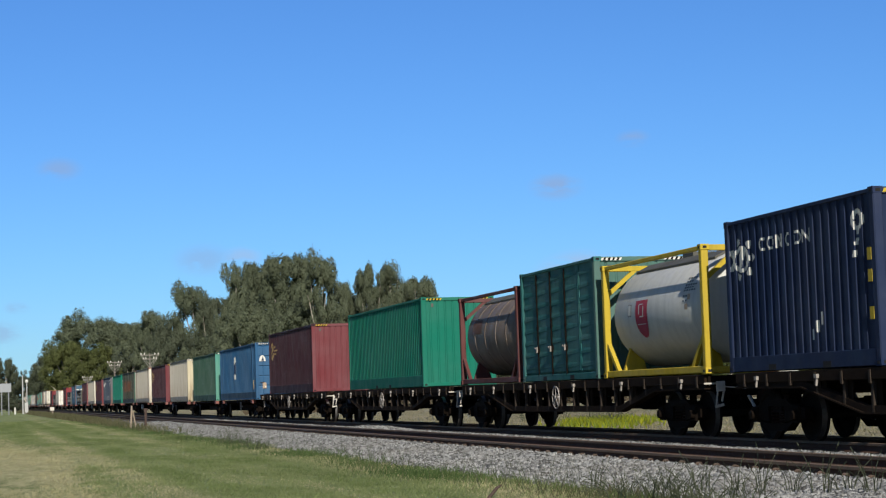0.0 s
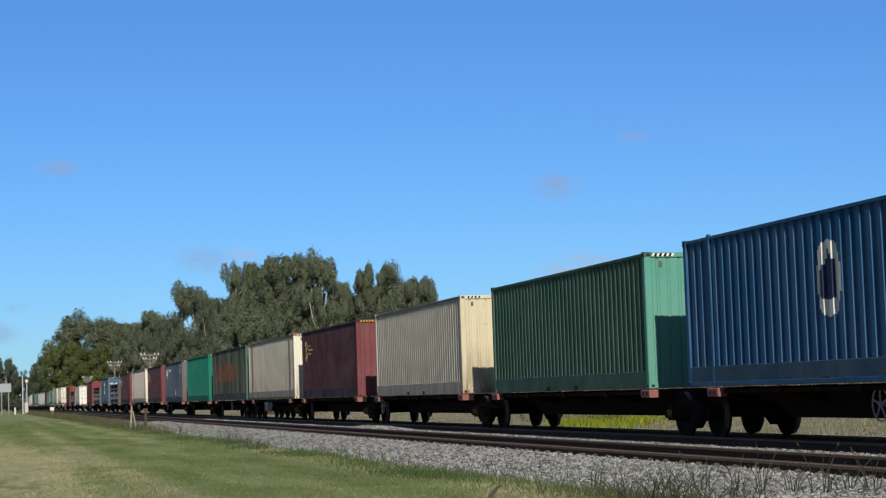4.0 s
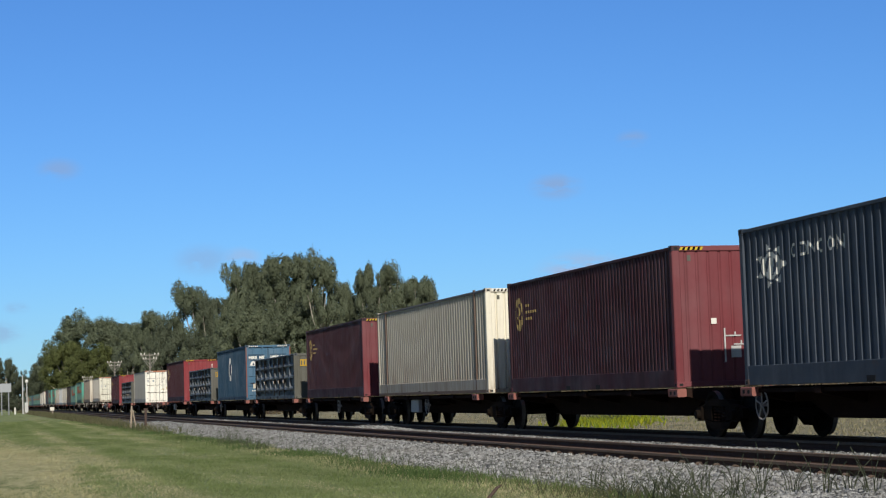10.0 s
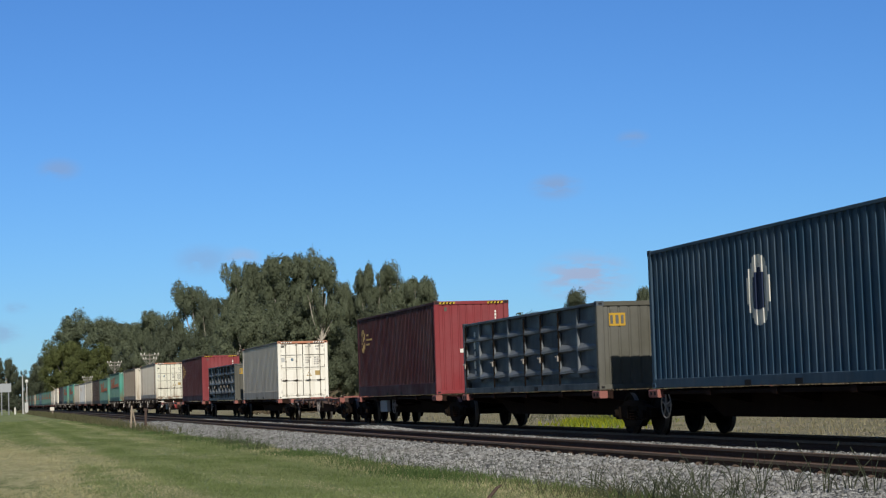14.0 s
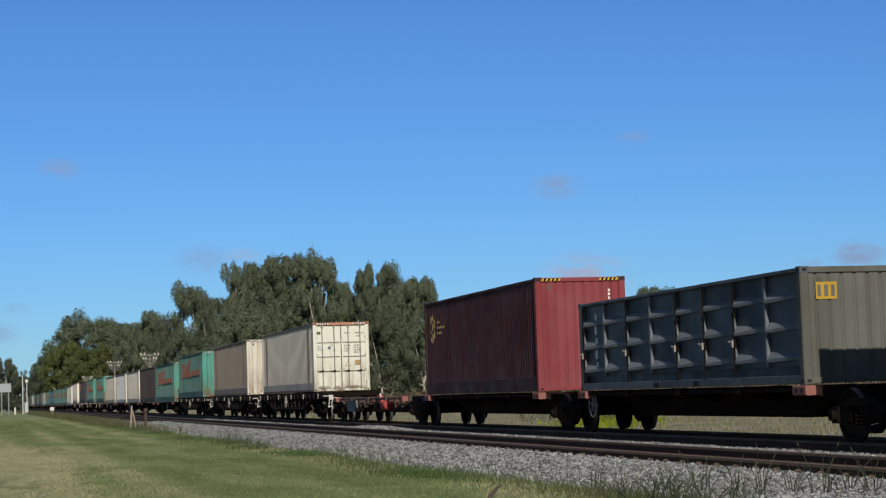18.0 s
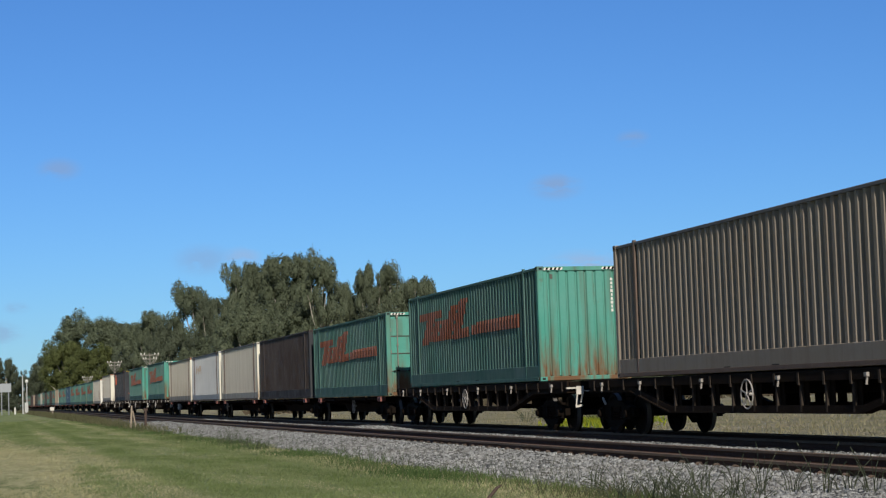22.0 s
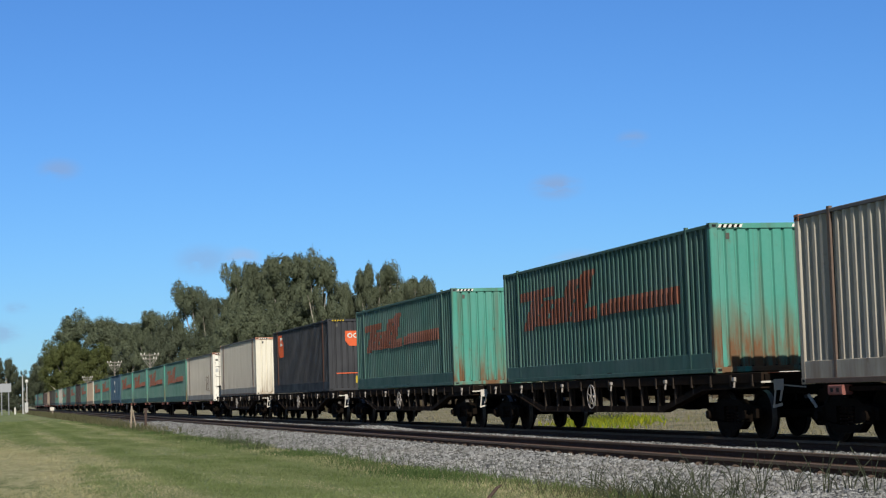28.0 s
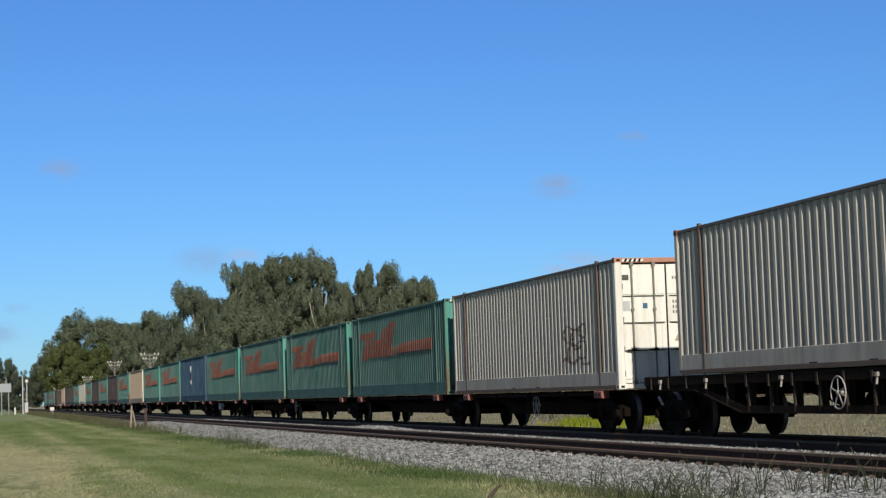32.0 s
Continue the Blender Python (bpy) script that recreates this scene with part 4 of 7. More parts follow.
def power_pole(x, y, height, arms, label):
    root = tagged(new("power_pole"), label, "power pole", "power poles")
    root.matrix_basis = pose(x, y, GROUND_Z, rz=12)
    part("pole", Mesh().tube((0, 0, -0.3), (0, 0, height), 0.15, 0.10, 10).data("pole"), POLE_WOOD, root)
    for i in range(arms):
        z = height - 0.25 - 0.62 * i
        w = 1.5 - 0.35 * i
        part("crossarm", Mesh().bevel_box(-w, w, -0.06, 0.06, z - 0.06, z + 0.06, 0.015).data("crossarm"), PALE_WOOD, root, "pale crossarm")
        for sx in (-1, 1):
            part("brace", Mesh().beam((0, -0.1, z - 1.5), (sx * w * 0.92, -0.1, z - 0.05), 0.055, 0.055).data("brace"), PALE_WOOD, root, "pale slanting brace")
        for k in (-1, -0.6, 0.6, 1):
            part("insulator", cached("insulator", lambda: Mesh().lathe([(0, 0.0), (0, 0.05), (0.08, 0.11), (0.16, 0.08), (0.24, 0.1), (0.3, 0.0)], 2, 8).data("insulator")), OFF_WHITE, root, "white insulator", pose(k * w * 0.93, 0, z + 0.06))


def house(x, y, w, d, wall_h, roof_h, wall, roof, label, turn=0, chimney=False, over=0.5, windows=True):
    root = tagged(new("house"), label, "house", "houses beyond the field")
    root.matrix_basis = pose(x, y, GROUND_Z, rz=turn)
    m = Mesh().box(-w / 2, w / 2, -d / 2, d / 2, -0.1, wall_h)
    part("wall", m.data("house_wall"), wall, root)
    a, b = w / 2 + over, d / 2 + over
    r = max(0.1, a - b)
    v = [(-a, -b, wall_h), (a, -b, wall_h), (a, b, wall_h), (-a, b, wall_h), (-r, 0, wall_h + roof_h), (r, 0, wall_h + roof_h)]
    rf = part("roof", Mesh().add(v, [(0, 1, 5, 4), (1, 2, 5), (2, 3, 4, 5), (3, 0, 4), (3, 2, 1, 0)]).data("roof"), roof, root)
    part("gutter", Mesh().box(-a, a, -b - 0.06, -b + 0.02, wall_h - 0.16, wall_h).data("gutter"), OFF_WHITE, rf)
    for k in (-0.28, 0.22) if windows else ():
        win = part("window", Mesh().box(k * w - 0.8, k * w + 0.8, -d / 2 - 0.05, -d / 2 + 0.02, 0.9, 2.1).data("window_frame"), OFF_WHITE, root)
        part("pane", Mesh().box(k * w - 0.7, k * w + 0.7, -d / 2 - 0.07, -d / 2 - 0.052, 1.0, 2.0).data("pane"), NAVY, win)
    if chimney:
        c = part("chimney", Mesh().bevel_box(-0.35, 0.35, -0.35, 0.35, wall_h + 0.4, wall_h + roof_h + 0.55, 0.03).data("chimney"), WALL_CREAM, root, m=pose(r * 0.2, -0.6, 0))
        part("chimney_cap", Mesh().box(-0.42, 0.42, -0.42, 0.42, wall_h + roof_h + 0.45, wall_h + roof_h + 0.6).data("chimney_cap"), WALL_CREAM, c)


def make_surroundings():
    house(100.3, 214, 9.9, 6.4, 2.6, 2.5, BRICK_RED, ROOF_BLUE, "single-storey brick house with a hipped blue-grey sheet roof", 8)
    house(95.2, 204, 2.6, 2.4, 2.0, 0.3, WALL_CREAM, ROOF_BLUE, "small cream garden hut with a flat sheet roof", 8, over=0.15, windows=False)
    house(104.4, 206, 9, 7.5, 2.7, 2.4, WALL_GREY, ROOF_TILE, "single-storey house with an orange tiled roof and chimney", 10, True)
    house(97.6, 186, 5.0, 5, 2.2, 1.5, WALL_GREY, WALL_GREY, "grey weatherboard house with a grey roof", 20)
    house(66.0, 190, 3.2, 3.6, 3.0, 0.5, DARK_WOOD, OFF_WHITE, "dark shed with a white sheet roof", 8, over=0.4, windows=False)
    power_pole(67.2, 200, 7.7, 0, "plain grey wooden pole beyond the field")
    p = post("lamp_pole", 93.4, 188, 6.8, 0.09, DARK_WOOD, "thin dark pole with a short lamp arm beside the houses", category="pole")
    part("lamp_arm", Mesh().beam((0, 0, 6.5), (-0.55, 0, 6.75), 0.07, 0.07).bevel_box(-0.75, -0.45, -0.08, 0.08, 6.72, 6.84, 0.02).data("lamp_arm"), DARK_WOOD, p)
    post("white_post", 91.5, 185, 5.1, 0.11, OFF_WHITE, "slim white post before the tiled house")
    power_pole(25.6, 290, 8.9, 2, "tall wooden pole with two crossarms and insulators")
    power_pole(25.7, 370, 9.6, 2, "tall wooden pole with two crossarms and insulators")
    power_pole(27.5, 500, 8.6, 2, "tall wooden pole with two crossarms and insulators")
    p = post("marker_post", 7.39, 95.4, 1.2, 0.055, WEATHERED_WOOD, "weathered split timber post in the verge", 3)
    part("brace", Mesh().beam((0.3, 0, -0.1), (0.06, 0, 0.95), 0.06, 0.06).data("post_brace"), WEATHERED_WOOD, p)
    p = post("steel_post", 7.98, 93.5, 1.05, 0.07, DARK_WOOD, "dark thin post with a crosspiece beside the ballast", 1)
    part("crosspiece", Mesh().box(-0.1, 0.1, -0.03, 0.03, 0.92, 1.04).data("crosspiece"), DARK_WOOD, p)
    p = post("timber_marker", 8.3, 228.0, 0.9, 0.1, WEATHERED_WOOD, "short pale timber marker post beside the track")
    part("cap", Mesh().box(-0.28, 0.2, -0.1, 0.1, 0.7, 1.1).data("marker_cap"), WALL_CREAM, p)
    # level crossing furniture
    r = tagged(new("crossing_sign"), "large grey sign board seen from behind on two posts", "sign")
    r.matrix_basis = pose(3.6, 300, GROUND_Z)
    part("board", Mesh().bevel_box(-1.4, 0.95, -0.04, 0.04, 3.6, 5.0, 0.02).data("board"), SIGN_GREY, r)
    for k in (-0.55, 0.55):
        part("post", Mesh().tube((k, 0.08, -0.2), (k, 0.08, 4.9), 0.09, 0.09, 8).data("sign_post"), SIGN_GREY, r)
    post("signal_mast", 6.55, 310, 6.4, 0.11, PALE_STEEL, "tall grey steel mast at the level crossing", category="mast")
    lamp = post("crossing_lamp", 7.25, 312, 5.3, 0.10, PALE_STEEL, "grey lamp post with a white round lamp head", category="lamp post")
    part("lamp_head", Mesh().lathe([(5.1, 0.0), (5.15, 0.2), (5.4, 0.28), (5.65, 0.2), (5.72, 0.0)], 2, 12).data("lamp_head", True), OFF_WHITE, lamp)
    part("cabinet", Mesh().bevel_box(-0.4, 0.2, -0.2, 0.2, 0.0, 1.9, 0.04).data("cabinet"), PALE_STEEL, lamp)
    post("white_bollard", 5.2, 306, 1.15, 0.16, OFF_WHITE, "short white bollard at the crossing")
    ob = part("road", Mesh().add([(-60, 420, 0.3), (7.5, 420, 0.3), (7.5, 431, 0.3), (-60, 431, 0.3)], [(0, 1, 2, 3)]).data("road"), GRAVEL_ROAD)
    tagged(ob, "pale gravel road running up to the level crossing", "road", kind="structure")
    # broken stick in the grass
    m = Mesh().tube((0, 0, -0.05), (0.17, 0.02, 0.13), 0.026, 0.022, 7).tube((0.17, 0.02, 0.13), (0.24, 0.03, 0.17), 0.022, 0.008, 7)
    ob = tagged(part("stick", m.data("stick"), DARK_WOOD), "broken brown stick poking out of the grass", "stick")
    ob.matrix_basis = pose(6.18, 22.65, GROUND_Z)


# ---- containers ----
W2 = 1.219


SHARP, EVEN = (0.40, 0.07, 0.46), (0.34, 0.08, 0.34)


def profile(y0, y1, period, depth, shares=SHARP):
    """Points (along, inset) of a corrugated sheet from y0 to y1; shares: crest, flank and trough of one wave."""
    n = max(1, round((y1 - y0) / period))
    p = (y1 - y0) / n
    crest, flank, trough = shares
    pts = []
    for i in range(n):
        b = y0 + i * p
        pts += [(b, 0), (b + crest * p, 0), (b + (crest + flank) * p, depth), (b + (crest + flank + trough) * p, depth)]
    return pts + [(y1, 0)]


def sheet(pts, z0, z1, x):
    """A corrugated wall standing along y, its outer face at -x."""
    v = [(-x + d, y, z) for y, d in pts for z in (z0, z1)]
    return Mesh().add(v, [(2 * i, 2 * i + 1, 2 * i + 3, 2 * i + 2) for i in range(len(pts) - 1)])


def end_sheet(z0, z1, y, depth):
    """The closed end wall across x: broad flats and narrow grooves."""
    pts = [(-W2 + 0.1, 0)]
    n = 9
    p = (2 * W2 - 0.2) / n
    for i in range(n):
        b = -W2 + 0.1 + i * p
        pts += [(b + 0.66 * p, 0), (b + 0.76 * p, depth), (b + 0.88 * p, depth), (b + 0.98 * p, 0)]
    pts.append((W2 - 0.1, 0))
    v = [(x, y + d, z) for x, d in pts for z in (z0, z1)]
    return Mesh().add(v, [(2 * i + 2, 2 * i + 3, 2 * i + 1, 2 * i) for i in range(len(pts) - 1)])


def patch(pts, a, b, lo, hi, x):
    """A painted mark that follows the corrugated wall from a to b, between the heights lo(y) and hi(y)."""
    def at(y):
        return float(np.interp(y, [q[0] for q in pts], [q[1] for q in pts]))
    ys = sorted({a, b, *[q[0] for q in pts if a < q[0] < b]})
    v = []
    for y in ys:
        v += [(-x + at(y) - 0.004, y, lo(y)), (-x + at(y) - 0.004, y, hi(y))]
    return v, [(2 * i, 2 * i + 1, 2 * i + 3, 2 * i + 2) for i in range(len(ys) - 1)]


def stencil(m, pts, x, c, zc, half_w, half_h, inside, cols=26, rows=30):
    """Adds to m the painted shape whose inside(u, v) holds, u and v from -1 to 1 across and up, about the point (c, zc)."""
    for i in range(cols):
        u = -1 + 2 * (i + 0.5) / cols
        y0, y1 = c - half_w * (u + 1 / cols), c - half_w * (u - 1 / cols)
        start = None
        for k in range(rows + 1):
            on = k < rows and inside(u, -1 + 2 * (k + 0.5) / rows)
            if on and start is None:
                start = k
            if not on and start is not None:
                lo, hi = zc + half_h * (-1 + 2 * start / rows), zc + half_h * (-1 + 2 * k / rows)
                m.add(*patch(pts, y0, y1, lambda y: lo, lambda y: hi, x))
                start = None
    return m


def marks(kind, L, H, pts, x):
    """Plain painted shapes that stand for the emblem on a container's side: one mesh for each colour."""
    out = []
    r, f = L / 2, -L / 2
    if kind == "swoosh":
        sc = L / 14.63
        layer = iter(range(1, 40))
        def bar(a, b, z0, z1, s0=0.0, s1=0.0):
            a, b = r - a * sc, r - b * sc
            out.append((Mesh().add(*patch(pts, b, a, lambda y: z0 + s0 * (y - b), lambda y: z1 + s1 * (y - b), x + 0.0011 * next(layer))), ORANGE_RUST, "faded orange painted stroke"))
        def stroke(k, w, lean, z0, z1):
            def f(y, d):
                return z0 + (z1 - z0) * min(1.0, max(0.0, ((r - y) / sc - k - d) / lean))
            out.append((Mesh().add(*patch(pts, r - (k + w + lean) * sc, r - k * sc, lambda y: f(y, w), lambda y: f(y, 0.0), x + 0.0011 * next(layer))), ORANGE_RUST, "faded orange painted stroke"))
        bar(1.45, 4.5, H * 0.72, H * 0.80, -0.01, -0.01)
        stroke(1.65, 1.0, 1.0, H * 0.45, H * 0.75)
        stroke(2.75, 0.85, 0.8, H * 0.48, H * 0.69)
        stroke(3.75, 0.85, 0.8, H * 0.48, H * 0.69)
        bar(3.3, 4.6, H * 0.475, H * 0.53)
        stroke(4.6, 0.9, 0.95, H * 0.48, H * 0.82)
        stroke(5.6, 0.95, 1.05, H * 0.48, H * 0.87)
        bar(5.85, 7.65, H * 0.48, H * 0.58, -0.02, -0.04)
        bar(7.95, 8.6, H * 0.49, H * 0.585)
        bar(8.5, 12.85, H * 0.495, H * 0.62, 0.0, -0.008)
    if kind == "oval":
        c, zc = r - 0.95, H * 0.70
        def leaf(u, v):
            d = u * u + v * v
            return 0.55 < d < 1.0 or (d < 0.55 and abs(u - 0.25 * math.sin(9 * v)) < 0.22)
        m = stencil(Mesh(), pts, x, c, zc, 0.36, 0.43, leaf)
        small = Mesh()
        for j, n in enumerate((2, 5, 3)):
            for k in range(n):
                a = c - 0.62 - 0.2 * k
                small.add(*patch(pts, a - 0.10, a, lambda y: zc + 0.17 - 0.17 * j, lambda y: zc + 0.235 - 0.17 * j, x))
        out += [(m, GOLD, "faded gold oval emblem"), (small, GOLD, "small gold bars beside the emblem")]
    if kind == "tall_oval":
        m, k2 = Mesh(), Mesh()
        c, a, b, zc = r - (0.44 if L > 13 else 0.46) * L, 0.5, 0.66, H * 0.60
        for j in range(14):
            y0, y1 = c - a + 2 * a * j / 14, c - a + 2 * a * (j + 1) / 14
            k = math.sqrt(max(0.05, 1 - ((y0 + y1) / 2 - c) ** 2 / a ** 2))
            m.add(*patch(pts, y0, y1, lambda y: zc - b * k, lambda y: zc + b * k, x))
            if 4 <= j <= 10:
                k2.add(*patch(pts, y0, y1, lambda y: zc - b * 0.55 * k, lambda y: zc + b * (0.75 - 0.12 * abs(j - 6)) * k, x + 0.004))
        out += [(m, OFF_WHITE, "white oval emblem"), (k2, NAVY, "dark figure inside the oval emblem")]
    if kind == "globe":
        c, zc = r - 0.10 * L - 0.1, H * 0.735
        def petals(u, v):
            d, a = math.hypot(u, v), math.atan2(v, u)
            return 0.40 < d < 0.58 or (0.68 <= d < 0.72 + 0.26 * max(0.0, math.cos(7 * a)) and math.cos(7 * a) > -0.2) or d < 0.4 and abs(u - 0.3 * v) < 0.13
        m = stencil(Mesh(), pts, x, c, zc, 0.66, 0.42, petals, 44, 34)
        for j in range(6):
            k = j % 3
            def glyph(u, v):
                d = math.hypot(u, v)
                return 0.66 < d < 1.0 and not (k == 0 and u > 0.5) if k < 2 else abs(u) > 0.66 or abs(u + v) < 0.3
            stencil(m, pts, x, c - 0.98 - 0.36 * j, zc + 0.2, 0.14, 0.12, glyph, 12, 10)
        def ribbon(u, v):
            return 0.45 < math.hypot(1.3 * u, 1.8 * (v - 0.5)) < 0.8 or (v < 0.2 and abs(u - 0.45 * v + 0.05) < 0.16 and math.sin(14 * v) > -0.5)
        stencil(m, pts, x, f + 0.105 * L, H * 0.76, 0.34, 0.42, ribbon)
        for j in range(3):
            m.add(*patch(pts, f + 0.40 * L - 0.2 * j, f + 0.40 * L - 0.2 * j + 0.09, lambda y: 0.5 + 0.12 * j, lambda y: 0.68 + 0.14 * j, x))
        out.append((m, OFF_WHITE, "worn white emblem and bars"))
    if kind == "flag":
        c = r - 2.25
        m = stencil(Mesh(), pts, x, c, H * 0.75, 0.72, 0.52, lambda u, v: u - 0.3 < 0.7 * (1.1 - v) and u + 1.05 > 0.35 * (-v - 0.1), 24, 24)
        k2 = Mesh()
        for j in range(3):
            stencil(k2, pts, x + 0.004, c + 0.42 - 0.36 * j, H * 0.82, 0.15, 0.2, lambda u, v: 0.55 < math.hypot(u, v) and (u < 0.3 or j == 1), 10, 12)
        out += [(m, ORANGE, "orange painted panel"), (k2, OFF_WHITE, "white painted shapes on the orange panel")]
    if kind == "faint":
        m = Mesh()
        for j in range(7):
            y0 = r - 2.6 - 0.42 * j
            m.add(*patch(pts, y0, y0 + 0.3, lambda y: H * (0.60 + 0.03 * (j % 3)), lambda y: H * (0.78 - 0.05 * (j % 2)), x))
        out.append((m, TAN, "very faded yellowish painted marks"))
    if kind == "scrawl":
        def loops(u, v):
            return any(0.80 < math.hypot((u - a) / s, (v - b) / s) < 1.0 for a, b, s in ((-0.55, 0.45, 0.42), (0.1, 0.2, 0.5), (0.6, 0.55, 0.34), (-0.2, -0.45, 0.48), (0.5, -0.3, 0.45))) or abs(v + 0.85 - 0.2 * math.sin(6 * u)) < 0.07
        m = stencil(Mesh(), pts, x, f + 3.1, H * 0.38, 0.95, 0.52, loops, 60, 40)
        out.append((m, BASE_BROWN, "thin brown scrawled paint marks"))
    return out


def corner_casting():
    """A corner fitting with its oval hand hole showing as a dark recess."""
    m = Mesh().bevel_box(-0.09, 0.09, -0.09, 0.09, -0.06, 0.06, 0.012)
    m.box(-0.094, -0.088, -0.04, 0.04, -0.025, 0.025, 1).box(-0.04, 0.04, -0.094, -0.088, -0.025, 0.025, 1)
    return m.data("corner_casting")


def door_leaf(H, w):
    """The plate of one door leaf; its pressed panels are parts of their own."""
    return Mesh().bevel_box(-w / 2, w / 2, 0.0, 0.05, 0.14, H - 0.16, 0.012).data("door")


def door_panel(h, w, horizontal, z):
    if horizontal:
        return Mesh().prism([(-0.04, z + 0.05), (0.0, z + 0.01), (0.0, z + h - 0.01), (-0.04, z + h - 0.05)], 0, -w / 2 + 0.06, w / 2 - 0.06).data("door_panel")
    return Mesh().bevel_box(-w / 2 + 0.02, w / 2 - 0.02, -0.012, 0.0, z + 0.02, z + h - 0.02, 0.004).data("door_panel")


def text_mesh(body, size):
    cu = bpy.data.curves.new("lettering", "FONT")
    cu.body, cu.size, cu.extrude, cu.offset = body, size, 0.004, 0.011
    ob = new("lettering", cu)
    me = bpy.data.meshes.new_from_object(ob.evaluated_get(bpy.context.evaluated_depsgraph_get()))
    bpy.data.objects.remove(ob)
    return me


def bars(n, w, h, gap, vertical=False):
    """A row or column of small bars that stands for unreadable marking."""
    m = Mesh()
    rng = random.Random(n)
    for i in range(n):
        s = i * gap
        k = w * (0.6 + 0.4 * rng.random())
        if vertical:
            m.box(-k / 2, k / 2, -0.004, 0.0, -s - h, -s)
        else:
            m.box(s, s + k, -0.004, 0.0, -h, 0)
    return m.data("marking")


def pocket_wall(L, H, cols, rows, depth=0.11):
    """A side of hinged steel gates: a plate, uprights and tapering ledges, over a recessed sill."""
    foot, lip = (0.32, 0.012) if L > 10 else (0.22, 0.03)
    plate = Mesh().box(-W2 + depth, -W2 + depth + 0.04, -L / 2 + 0.08, L / 2 - 0.08, foot, H - 0.08)
    sill = Mesh().box(-W2 + depth + 0.06, -W2 + depth + 0.09, -L / 2 + 0.08, L / 2 - 0.08, 0.1, foot + 0.05)
    ledges, posts, rods = [], [], []
    cw = (L - 0.3) / cols
    for c in range(cols + 1):
        y0 = -L / 2 + 0.15 + c * cw
        posts.append(Mesh().bevel_box(-W2 + 0.035, -W2 + depth, y0 - 0.05, y0 + 0.05, foot, H - 0.08, 0.015))
        if c and (c % 2 == 0 or c == 3):
            rods.append(Mesh().tube((-W2 + 0.02, y0 - 0.09, 0.12), (-W2 + 0.02, y0 - 0.09, H - 0.12), 0.02, n=6).box(-W2 - 0.01, -W2 + 0.05, y0 - 0.14, y0 - 0.04, 0.72, 0.86).box(-W2, -W2 + 0.05, y0 - 0.13, y0 - 0.05, 1.3, 1.38))
        for r in range(rows if c < cols else 0):
            z = foot + 0.14 + (H - foot - 0.12) * r / rows
            a, b = y0 + 0.10, y0 + cw - 0.06
            o, q = -W2 + lip, -W2 + depth
            rise = 0.14 if L > 10 else 0.09
            ledges.append(Mesh().add([(q, a, z + 0.06), (o, b, z), (q, b, z + rise), (q, a, z - 0.02), (o, b, z - 0.05), (q, b, z - 0.08)],
                                     [(0, 1, 2), (0, 3, 4, 1), (3, 5, 4), (1, 4, 5, 2)]))
    return plate, sill, posts, ledges, rods


